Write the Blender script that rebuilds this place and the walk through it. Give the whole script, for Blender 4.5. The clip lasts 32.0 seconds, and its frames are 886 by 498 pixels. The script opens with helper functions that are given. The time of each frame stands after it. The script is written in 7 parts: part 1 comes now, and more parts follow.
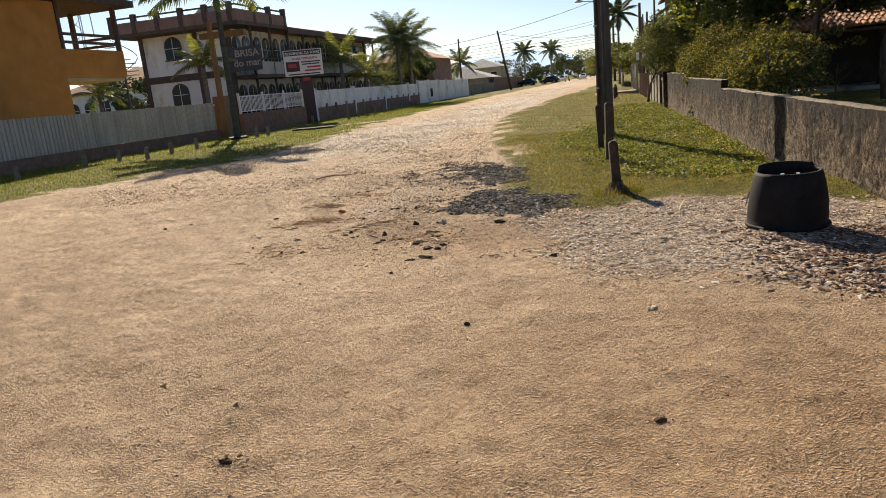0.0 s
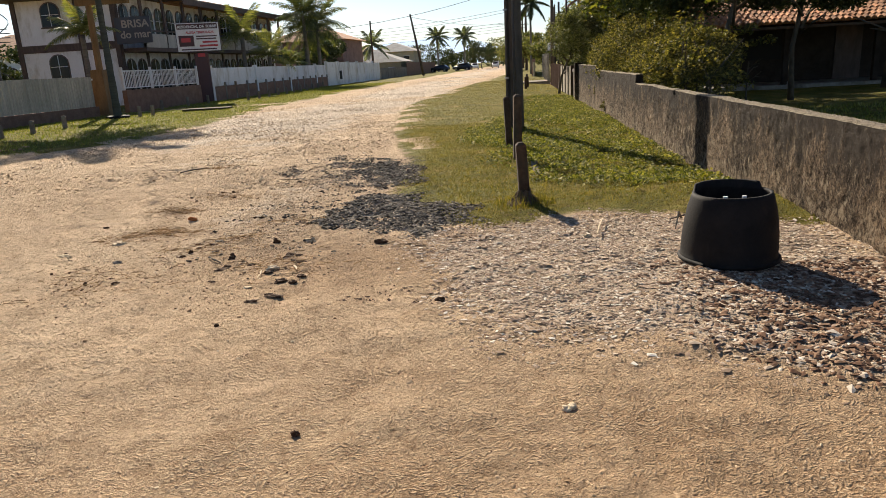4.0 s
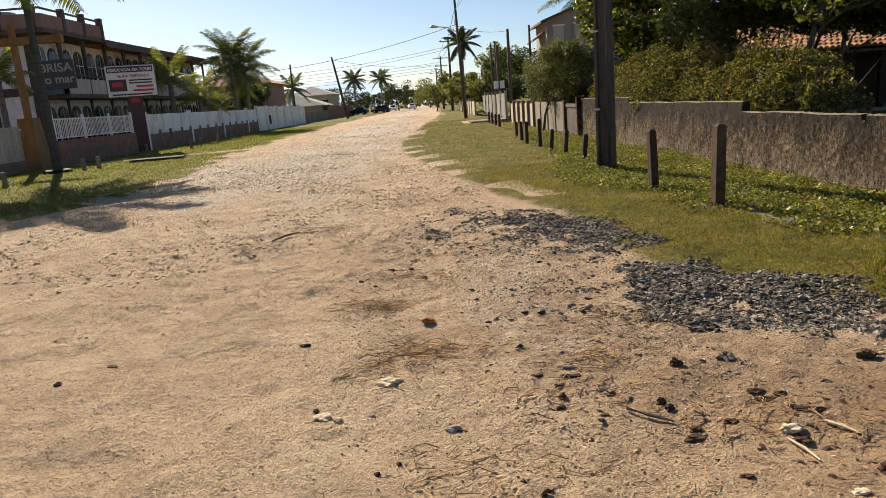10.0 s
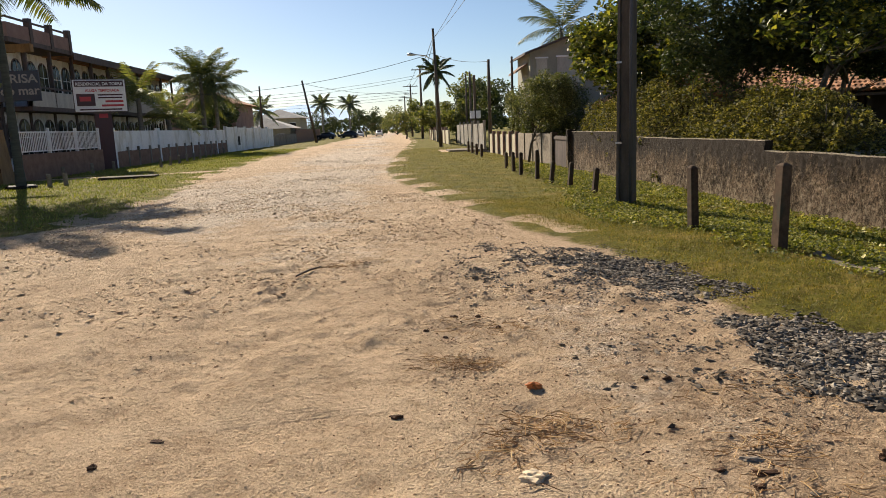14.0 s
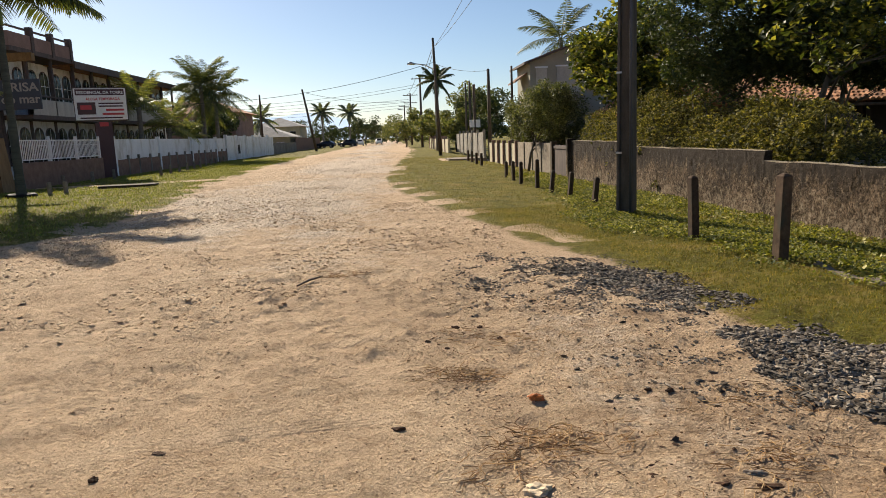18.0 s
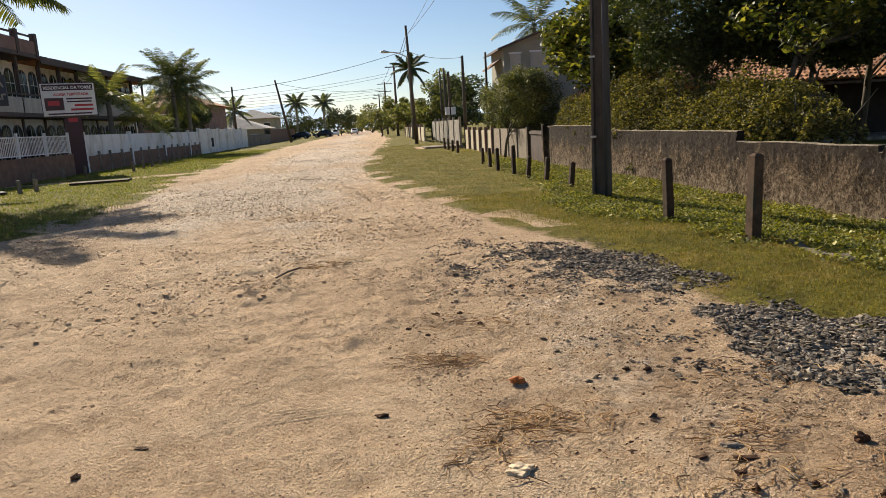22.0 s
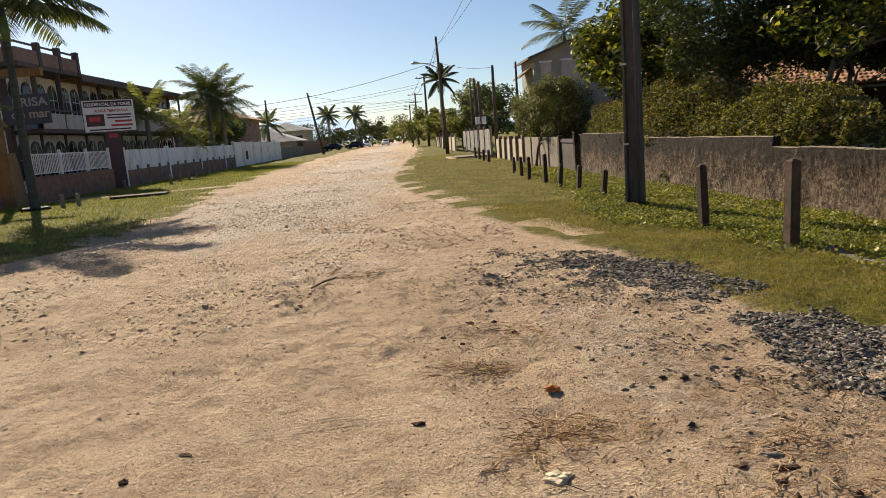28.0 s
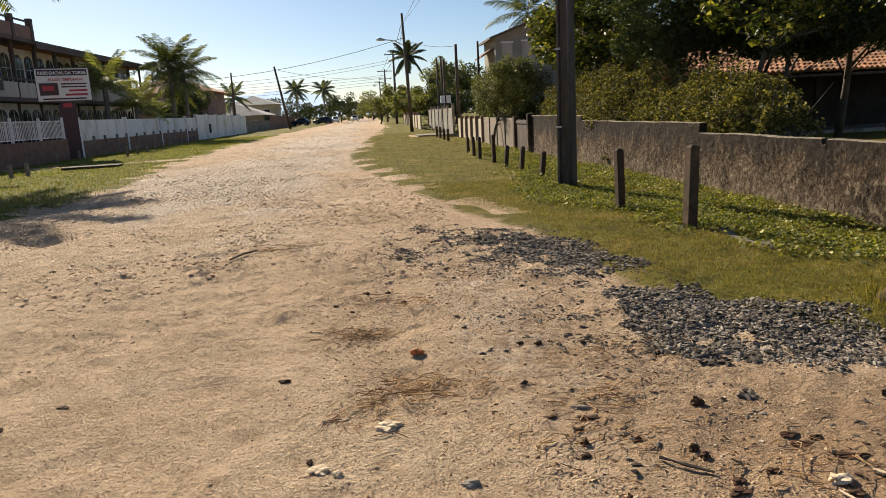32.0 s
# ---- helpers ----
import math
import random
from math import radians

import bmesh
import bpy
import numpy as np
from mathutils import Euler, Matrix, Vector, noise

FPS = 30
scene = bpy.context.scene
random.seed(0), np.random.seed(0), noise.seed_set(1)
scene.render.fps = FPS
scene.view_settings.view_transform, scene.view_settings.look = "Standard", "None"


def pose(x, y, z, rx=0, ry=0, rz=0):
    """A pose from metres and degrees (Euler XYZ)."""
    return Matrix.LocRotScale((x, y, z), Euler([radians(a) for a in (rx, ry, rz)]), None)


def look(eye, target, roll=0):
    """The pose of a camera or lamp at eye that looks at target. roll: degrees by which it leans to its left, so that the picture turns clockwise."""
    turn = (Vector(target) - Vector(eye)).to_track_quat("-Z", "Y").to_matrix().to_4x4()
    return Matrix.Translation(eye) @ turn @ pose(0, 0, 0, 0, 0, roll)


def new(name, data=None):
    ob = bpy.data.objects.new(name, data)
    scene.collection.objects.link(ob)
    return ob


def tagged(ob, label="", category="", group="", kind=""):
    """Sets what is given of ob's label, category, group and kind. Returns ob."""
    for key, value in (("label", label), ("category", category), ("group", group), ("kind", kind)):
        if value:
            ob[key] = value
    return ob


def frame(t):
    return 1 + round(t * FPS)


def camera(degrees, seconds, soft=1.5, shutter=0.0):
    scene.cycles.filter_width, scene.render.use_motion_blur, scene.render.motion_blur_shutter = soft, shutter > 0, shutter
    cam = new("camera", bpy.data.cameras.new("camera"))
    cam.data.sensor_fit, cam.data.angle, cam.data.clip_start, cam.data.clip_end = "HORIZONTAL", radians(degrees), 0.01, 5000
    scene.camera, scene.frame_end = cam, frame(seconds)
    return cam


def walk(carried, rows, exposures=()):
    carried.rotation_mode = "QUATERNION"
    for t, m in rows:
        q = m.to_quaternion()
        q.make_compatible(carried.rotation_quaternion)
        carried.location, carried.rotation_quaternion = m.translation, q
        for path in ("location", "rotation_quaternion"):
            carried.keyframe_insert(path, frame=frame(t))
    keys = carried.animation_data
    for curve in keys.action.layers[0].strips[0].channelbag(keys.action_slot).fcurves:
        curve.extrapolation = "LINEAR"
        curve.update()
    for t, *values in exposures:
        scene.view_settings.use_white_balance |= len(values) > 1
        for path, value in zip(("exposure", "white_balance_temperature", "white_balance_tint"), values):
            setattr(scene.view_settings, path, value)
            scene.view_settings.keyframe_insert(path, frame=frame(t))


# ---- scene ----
cam = camera(65.2, 32.0, soft=0.7)
PATH = [
    (0, (0.545, 0.283, 1.591), (0.043, 2.165, 1.136), -5.5),
    (0.5, (0.543, 0.27, 1.585), (-0.042, 2.118, 1.093), -4.4),
    (1, (0.58, 0.298, 1.59), (0.19, 2.191, 1.078), -3.3),
    (1.5, (0.596, 0.32, 1.593), (0.335, 2.23, 1.064), -3.1),
    (2, (0.62, 0.335, 1.568), (0.427, 2.247, 1.018), -3.9),
    (2.5, (0.763, 0.517, 1.583), (0.452, 2.414, 1.032), -4.1),
    (4.5, (0.309, 2.349, 1.554), (0.081, 4.281, 1.094), -3.4),
    (4.9, (-0.0, 2.55, 1.517), (-0.212, 4.498, 1.121), -4.5),
    (5, (-0.04, 2.589, 1.507), (-0.244, 4.529, 1.065), -3.7),
    (5.5, (-0.431, 2.691, 1.588), (-0.652, 4.613, 1.08), -3.6),
    (6, (-0.791, 2.914, 1.591), (-1.027, 4.848, 1.138), -4.6),
    (6.5, (-1.094, 3.11, 1.602), (-1.302, 5.044, 1.141), -3.0),
    (7, (-1.474, 3.216, 1.603), (-1.664, 5.145, 1.109), -3.6),
    (7.5, (-1.764, 3.432, 1.608), (-2.018, 5.37, 1.184), -7.4),
    (8, (-2.059, 3.607, 1.609), (-2.36, 5.53, 1.151), -5.1),
    (8.5, (-2.43, 3.752, 1.614), (-2.569, 5.691, 1.146), -6.6),
    (9, (-2.69, 3.954, 1.616), (-2.802, 5.89, 1.127), -5.6),
    (9.5, (-2.915, 4.225, 1.615), (-3.015, 6.176, 1.187), -6.2),
    (10, (-3.143, 4.382, 1.596), (-3.137, 6.338, 1.178), -4.5),
    (10.5, (-3.42, 4.578, 1.607), (-3.396, 6.536, 1.2), -4.2),
    (11, (-3.675, 4.836, 1.61), (-3.669, 6.801, 1.239), -5.1),
    (11.5, (-3.86, 5.042, 1.612), (-3.808, 7.003, 1.223), -2.5),
    (12, (-4.099, 5.174, 1.615), (-3.903, 7.129, 1.24), -3.8),
    (12.5, (-4.1, 5.206, 1.647), (-3.928, 7.175, 1.344), -3.9),
    (13, (-4.088, 5.239, 1.617), (-3.898, 7.195, 1.251), -2.4),
    (13.5, (-4.085, 5.236, 1.634), (-3.949, 7.206, 1.314), -3.2),
    (14, (-4.07, 5.244, 1.62), (-3.944, 7.21, 1.273), -2.3),
    (14.5, (-4.078, 5.243, 1.624), (-3.971, 7.211, 1.284), -2.1),
    (16.5, (-4.09, 5.243, 1.636), (-4.005, 7.217, 1.323), -1.9),
    (17, (-4.093, 5.243, 1.633), (-4.004, 7.212, 1.297), -1.6),
    (17.5, (-4.089, 5.253, 1.637), (-3.967, 7.218, 1.289), -2.2),
    (18, (-4.088, 5.249, 1.638), (-3.959, 7.218, 1.315), -2.2),
    (18.5, (-4.089, 5.258, 1.636), (-3.958, 7.227, 1.311), -2.5),
    (19, (-4.088, 5.257, 1.64), (-3.954, 7.227, 1.316), -3.1),
    (19.5, (-4.09, 5.25, 1.629), (-3.982, 7.219, 1.297), -2.8),
    (20, (-4.085, 5.243, 1.633), (-3.927, 7.206, 1.288), -3.0),
    (20.5, (-4.082, 5.244, 1.629), (-3.875, 7.203, 1.289), -3.3),
    (21, (-4.093, 5.234, 1.641), (-3.905, 7.195, 1.303), -3.5),
    (21.5, (-4.088, 5.233, 1.63), (-3.915, 7.195, 1.285), -3.4),
    (22, (-4.084, 5.226, 1.631), (-3.897, 7.184, 1.272), -3.5),
    (22.5, (-4.09, 5.219, 1.634), (-3.903, 7.178, 1.278), -3.2),
    (23, (-4.085, 5.219, 1.628), (-3.922, 7.182, 1.283), -3.0),
    (23.5, (-4.086, 5.215, 1.627), (-3.937, 7.177, 1.267), -3.3),
    (24, (-4.082, 5.215, 1.627), (-3.942, 7.176, 1.263), -3.4),
    (24.5, (-4.087, 5.212, 1.642), (-3.944, 7.181, 1.32), -3.8),
    (26.5, (-4.093, 5.208, 1.643), (-3.926, 7.173, 1.311), -4.0),
    (27, (-4.1, 5.206, 1.643), (-3.941, 7.172, 1.311), -4.1),
    (27.5, (-4.101, 5.198, 1.638), (-4.012, 7.17, 1.31), -4.5),
    (28, (-4.106, 5.183, 1.641), (-4.007, 7.153, 1.315), -4.4),
    (28.5, (-4.086, 5.186, 1.636), (-4.007, 7.158, 1.312), -4.8),
    (29, (-4.036, 5.167, 1.645), (-3.884, 7.135, 1.319), -4.1),
    (29.5, (-3.94, 5.148, 1.614), (-3.789, 7.112, 1.264), -4.0),
    (30, (-3.866, 5.078, 1.618), (-3.645, 7.04, 1.292), -4.5),
    (30.5, (-3.78, 4.941, 1.593), (-3.489, 6.874, 1.168), -1.2),
    (31, (-3.65, 4.862, 1.596), (-3.403, 6.813, 1.23), -2.9),
    (31.5, (-3.496, 4.808, 1.585), (-3.292, 6.759, 1.192), -0.5),
    (32, (-3.479, 4.774, 1.627), (-3.3, 6.727, 1.235), -3.0),
]
walk(cam, [(t, look(eye, target, roll)) for t, eye, target, roll in PATH], [(0, 0.74), (2.5, 0.77), (5, 0.84), (8, 0.77), (11, 0.69), (32, 0.66)])

# ---- world, sun ----
SUN_AZ, SUN_EL = 27.0, 30.5     # degrees to the left of +y, and above the horizon
sun_way = Vector((-math.sin(radians(SUN_AZ)) * math.cos(radians(SUN_EL)), math.cos(radians(SUN_AZ)) * math.cos(radians(SUN_EL)), math.sin(radians(SUN_EL))))
world = bpy.data.worlds.new("sky")
scene.world = world
world.use_nodes = True
wn = world.node_tree
sky = wn.nodes.new("ShaderNodeTexSky")
sky.sky_type, sky.sun_disc = "NISHITA", False
sky.sun_elevation, sky.sun_rotation = radians(SUN_EL), radians(-SUN_AZ)
sky.air_density, sky.dust_density, sky.ozone_density = 0.85, 0.4, 3.2
wn.links.new(sky.outputs[0], wn.nodes["Background"].inputs[0])
wn.nodes["Background"].inputs[1].default_value = 0.061
sun = new("sun", bpy.data.lights.new("sun", "SUN"))
sun.data.energy, sun.data.angle, sun.data.color = 5.3, radians(0.6), (1.0, 0.88, 0.70)
sun.matrix_world = look(sun_way * 60, (0, 0, 0))
scene.view_settings.exposure = 0.82


# ---- materials ----
def ramp_node(nt, fac, stops):
    r = nt.nodes.new("ShaderNodeValToRGB")
    while len(r.color_ramp.elements) < len(stops):
        r.color_ramp.elements.new(0.5)
    for e, (p, col) in zip(r.color_ramp.elements, stops):
        e.position, e.color = p, (*col, 1) if len(col) == 3 else col
    nt.links.new(fac, r.inputs[0])
    return r.outputs[0]


def noise_node(nt, where, scale, detail=4.0, rough=0.6, stretch=None, dist=0.0):
    n = nt.nodes.new("ShaderNodeTexNoise")
    n.inputs["Scale"].default_value, n.inputs["Detail"].default_value, n.inputs["Roughness"].default_value = scale, detail, rough
    n.inputs["Distortion"].default_value = dist
    if stretch:
        m = nt.nodes.new("ShaderNodeMapping")
        m.inputs["Scale"].default_value = stretch
        nt.links.new(where, m.inputs[0])
        where = m.outputs[0]
    nt.links.new(where, n.inputs["Vector"])
    return n.outputs["Fac"]


def mix_node(nt, fac, a, b, kind="MIX"):
    m = nt.nodes.new("ShaderNodeMix")
    m.data_type, m.blend_type = "RGBA", kind
    for sock, v in ((m.inputs[0], fac), (m.inputs[6], a), (m.inputs[7], b)):
        if isinstance(v, (int, float)):
            sock.default_value = v
        elif isinstance(v, tuple):
            sock.default_value = (*v, 1)
        else:
            nt.links.new(v, sock)
    return m.outputs[2]


def math_node(nt, op, a, b=0.0, c=0.0):
    m = nt.nodes.new("ShaderNodeMath")
    m.operation = op
    for sock, v in zip(m.inputs, (a, b, c)):
        if isinstance(v, (int, float)):
            sock.default_value = v
        else:
            nt.links.new(v, sock)
    return m.outputs[0]


def bump_node(nt, height, strength, dist):
    b = nt.nodes.new("ShaderNodeBump")
    b.inputs["Strength"].default_value, b.inputs["Distance"].default_value = strength, dist
    nt.links.new(height, b.inputs["Height"])
    return b.outputs[0]


def start_mat(name):
    m = bpy.data.materials.new(name)
    m.use_nodes = True
    nt = m.node_tree
    return m, nt, nt.nodes["Principled BSDF"], nt.nodes.new("ShaderNodeNewGeometry").outputs["Position"]


def surf(name, c1, c2, scale=6.0, rough=0.8, bump=0.3, fine=60.0, metal=0.0, stretch=None, vary=0.0, stain=None, stain_scale=1.2, spec=0.3, depth=0.01):
    """A surface of two colours at two scales, with relief, and stains of a third colour."""
    m, nt, bsdf, where = start_mat(name)
    big = noise_node(nt, where, scale, 5, 0.65, stretch)
    small = noise_node(nt, where, fine, 3, 0.6, stretch)
    col = ramp_node(nt, big, [(0.32, c1), (0.68, c2)])
    col = mix_node(nt, 0.35, col, ramp_node(nt, small, [(0.3, (0.55, 0.55, 0.55)), (0.7, (1.25, 1.25, 1.25))]), "MULTIPLY")
    if stain:
        s = noise_node(nt, where, stain_scale, 6, 0.7, (1, 1, 0.35))
        col = mix_node(nt, ramp_node(nt, s, [(0.5, (0, 0, 0)), (0.66, (1, 1, 1))]), col, stain)
    if vary:
        info = nt.nodes.new("ShaderNodeObjectInfo").outputs["Random"]
        lo, hi = 1 - vary, 1 + vary
        col = mix_node(nt, 1.0, col, ramp_node(nt, info, [(0, (lo, lo, lo)), (1, (hi, hi, hi))]), "MULTIPLY")
    nt.links.new(col, bsdf.inputs["Base Color"])
    bsdf.inputs["Roughness"].default_value, bsdf.inputs["Metallic"].default_value = rough, metal
    bsdf.inputs["Specular IOR Level"].default_value = spec
    if bump:
        h = math_node(nt, "ADD", math_node(nt, "MULTIPLY", big, 1.0), math_node(nt, "MULTIPLY", small, 0.5))
        nt.links.new(bump_node(nt, h, bump, depth), bsdf.inputs["Normal"])
    return m


def leafy(name, c1, c2, c3, glow=0.35, rough=0.45):
    """Leaves: each its own tint, with light shining through."""
    m, nt, bsdf, where = start_mat(name)
    isl = nt.nodes.new("ShaderNodeNewGeometry").outputs["Random Per Island"]
    patch = noise_node(nt, where, 1.3, 3)
    col = ramp_node(nt, isl, [(0.0, c1), (0.55, c2), (0.97, c3)])
    col = mix_node(nt, 0.5, col, ramp_node(nt, patch, [(0.3, (0.5, 0.5, 0.45)), (0.7, (1.3, 1.25, 1.0))]), "MULTIPLY")
    nt.links.new(col, bsdf.inputs["Base Color"])
    bsdf.inputs["Roughness"].default_value = rough
    tr = nt.nodes.new("ShaderNodeBsdfTranslucent")
    nt.links.new(mix_node(nt, 1.0, col, (1.5, 1.5, 0.6), "MULTIPLY"), tr.inputs["Color"])
    mx = nt.nodes.new("ShaderNodeMixShader")
    mx.inputs[0].default_value = glow
    nt.links.new(bsdf.outputs[0], mx.inputs[1])
    nt.links.new(tr.outputs[0], mx.inputs[2])
    nt.links.new(mx.outputs[0], nt.nodes["Material Output"].inputs[0])
    return m


def stones_mat(name, stops, rough=0.75):
    m, nt, bsdf, where = start_mat(name)
    isl = nt.nodes.new("ShaderNodeNewGeometry").outputs["Random Per Island"]
    col = ramp_node(nt, isl, stops)
    col = mix_node(nt, 0.4, col, ramp_node(nt, noise_node(nt, where, 90, 3), [(0.3, (0.6, 0.6, 0.6)), (0.7, (1.2, 1.2, 1.2))]), "MULTIPLY")
    nt.links.new(col, bsdf.inputs["Base Color"])
    bsdf.inputs["Roughness"].default_value = 0.95
    bsdf.inputs["Specular IOR Level"].default_value = 0.12
    return m


def plain(name, col, rough=0.5, metal=0.0, spec=0.5):
    return surf(name, tuple(0.93 * c for c in col), tuple(min(1, 1.05 * c) for c in col), 4.0, rough, 0.05, 90.0, metal, spec=spec)


def ground_mat():
    m, nt, bsdf, where = start_mat("sandy_ground")

    def attr(n):
        a = nt.nodes.new("ShaderNodeAttribute")
        a.attribute_name = n
        return a.outputs["Fac"]
    n_big = noise_node(nt, where, 0.45, 6, 0.65, dist=0.4)
    n_mid = noise_node(nt, where, 3.2, 6, 0.7)
    n_fine = noise_node(nt, where, 30, 6, 0.8)
    n_dent = noise_node(nt, where, 11, 6, 0.75, dist=0.6)
    n_grit = noise_node(nt, where, 150, 2, 0.7)
    sand = ramp_node(nt, n_big, [(0.25, SAND[0]), (0.5, SAND[1]), (0.75, SAND[2])])
    sand = mix_node(nt, 0.45, sand, ramp_node(nt, n_mid, [(0.36, (0.66, 0.6, 0.53)), (0.48, (1, 1, 1)), (0.64, (1.14, 1.13, 1.12))]), "MULTIPLY")
    sand = mix_node(nt, 0.4, sand, ramp_node(nt, n_dent, [(0.36, (0.6, 0.5, 0.41)), (0.47, (1, 1, 1)), (0.65, (1.08, 1.08, 1.08))]), "MULTIPLY")
    sand = mix_node(nt, 0.5, sand, ramp_node(nt, n_fine, [(0.38, (0.42, 0.33, 0.25)), (0.48, (0.98, 0.97, 0.96)), (0.62, (1.12, 1.11, 1.1))]), "MULTIPLY")
    sand = mix_node(nt, 0.22, sand, ramp_node(nt, n_grit, [(0.35, (0.6, 0.58, 0.55)), (0.65, (1.25, 1.25, 1.25))]), "MULTIPLY")
    # thin dried crust, broken into small flakes
    bent = nt.nodes.new("ShaderNodeVectorMath")
    bent.operation = "MULTIPLY_ADD"
    wob = nt.nodes.new("ShaderNodeTexNoise")
    wob.inputs["Scale"].default_value, wob.inputs["Detail"].default_value = 14, 4
    nt.links.new(where, wob.inputs["Vector"])
    nt.links.new(wob.outputs["Color"], bent.inputs[0])
    bent.inputs[1].default_value = (0.14, 0.14, 0.14)
    nt.links.new(where, bent.inputs[2])
    cells = nt.nodes.new("ShaderNodeTexVoronoi")
    cells.feature = "DISTANCE_TO_EDGE"
    cells.inputs["Scale"].default_value = 33
    nt.links.new(bent.outputs[0], cells.inputs["Vector"])
    crack = ramp_node(nt, cells.outputs["Distance"], [(0.0, (0, 0, 0)), (0.12, (1, 1, 1))])
    broken = ramp_node(nt, noise_node(nt, where, 1.7, 4, 0.7), [(0.42, (0, 0, 0)), (0.58, (1, 1, 1))])
    crust = mix_node(nt, broken, (1.0, 1.0, 1.0), crack)
    sand = mix_node(nt, 0.16, sand, mix_node(nt, crust, (0.45, 0.38, 0.31), (1.05, 1.05, 1.05)), "MULTIPLY")
    # loose crumbs, thicker in some places than in others
    grains = nt.nodes.new("ShaderNodeTexVoronoi")
    grains.inputs["Scale"].default_value = 52
    nt.links.new(bent.outputs[0], grains.inputs["Vector"])
    loose = ramp_node(nt, noise_node(nt, where, 0.9, 5, 0.7), [(0.4, (0.25, 0.25, 0.25)), (0.6, (1, 1, 1))])
    loose = math_node(nt, "MULTIPLY", loose, attr("loose"))
    crumb = math_node(nt, "MULTIPLY", ramp_node(nt, grains.outputs["Distance"], [(0.1, (1, 1, 1)), (0.62, (0, 0, 0))]), loose)
    # shade in the gaps between crumbs is multiplied into the sand colour
    gap = mix_node(nt, loose, (1.0, 1.0, 1.0), ramp_node(nt, grains.outputs["Distance"], [(0.3, (1.07, 1.07, 1.07)), (0.62, (0.52, 0.43, 0.35))]))
    sand = mix_node(nt, 0.6, sand, gap, "MULTIPLY")
    # browner, more trodden earth at the street corner
    b_edge = math_node(nt, "ADD", attr("brown"), math_node(nt, "MULTIPLY", math_node(nt, "SUBTRACT", n_big, 0.5), 0.9))
    sand = mix_node(nt, ramp_node(nt, b_edge, [(0.2, (0, 0, 0)), (0.9, (1, 1, 1))]), sand, mix_node(nt, 1.0, sand, (0.82, 0.76, 0.69), "MULTIPLY"))
    # stony grey-brown parts of the road
    vor = nt.nodes.new("ShaderNodeTexVoronoi")
    vor.inputs["Scale"].default_value = 26
    nt.links.new(where, vor.inputs["Vector"])
    stony = ramp_node(nt, n_fine, [(0.4, (0.3, 0.235, 0.17)), (0.49, (0.72, 0.58, 0.445)), (0.6, (0.9, 0.77, 0.63))])
    stony = mix_node(nt, 0.5, stony, ramp_node(nt, vor.outputs["Distance"], [(0.15, (1.2, 1.2, 1.2)), (0.7, (0.6, 0.57, 0.53))]), "MULTIPLY")
    g_edge = math_node(nt, "ADD", attr("gravel"), math_node(nt, "MULTIPLY", math_node(nt, "SUBTRACT", n_mid, 0.5), 1.2))
    col = mix_node(nt, ramp_node(nt, g_edge, [(0.35, (0, 0, 0)), (0.7, (1, 1, 1))]), sand, stony)
    # damp dark soil and dry plant litter
    s_edge = math_node(nt, "ADD", attr("soil"), math_node(nt, "MULTIPLY", math_node(nt, "SUBTRACT", n_fine, 0.5), 2.2))
    s_edge = math_node(nt, "ADD", s_edge, math_node(nt, "MULTIPLY", math_node(nt, "SUBTRACT", n_dent, 0.5), 2.4))
    soil = ramp_node(nt, n_fine, [(0.3, (0.12, 0.07, 0.04)), (0.5, (0.24, 0.155, 0.092)), (0.7, (0.4, 0.28, 0.18))])
    col = mix_node(nt, ramp_node(nt, s_edge, [(0.4, (0, 0, 0)), (0.8, (0.85, 0.85, 0.85))]), col, soil)
    # grass
    n_g = noise_node(nt, where, 1.1, 5, 0.7)
    grass = ramp_node(nt, n_g, [(0.25, GRASS[0]), (0.5, GRASS[1]), (0.75, GRASS[2])])
    grass = mix_node(nt, 0.75, grass, ramp_node(nt, n_dent, [(0.36, (0.5, 0.42, 0.3)), (0.5, (1, 1, 1)), (0.66, (1.2, 1.15, 1.1))]), "MULTIPLY")
    grass = mix_node(nt, 0.7, grass, ramp_node(nt, n_fine, [(0.3, (0.45, 0.5, 0.4)), (0.5, (1, 1, 1)), (0.72, (1.4, 1.35, 1.1))]), "MULTIPLY")
    e = math_node(nt, "ADD", attr("grass"), math_node(nt, "MULTIPLY", math_node(nt, "SUBTRACT", n_mid, 0.5), 0.75))
    e = math_node(nt, "ADD", e, math_node(nt, "MULTIPLY", math_node(nt, "SUBTRACT", n_fine, 0.5), 0.5))
    col = mix_node(nt, ramp_node(nt, e, [(0.42, (0, 0, 0)), (0.6, (1, 1, 1))]), col, grass)
    nt.links.new(col, bsdf.inputs["Base Color"])
    bsdf.inputs["Roughness"].default_value = 0.92
    bsdf.inputs["Specular IOR Level"].default_value = 0.15
    h = math_node(nt, "ADD", math_node(nt, "MULTIPLY", n_fine, 0.75), math_node(nt, "MULTIPLY", n_mid, 1.6))
    h = math_node(nt, "ADD", h, math_node(nt, "MULTIPLY", n_grit, 0.16))
    h = math_node(nt, "ADD", h, math_node(nt, "MULTIPLY", n_dent, 1.6))
    h = math_node(nt, "ADD", h, math_node(nt, "MULTIPLY", crust, 0.3))
    h = math_node(nt, "ADD", h, math_node(nt, "MULTIPLY", crumb, 0.85))
    nt.links.new(bump_node(nt, h, 1.0, 0.042), bsdf.inputs["Normal"])
    return m


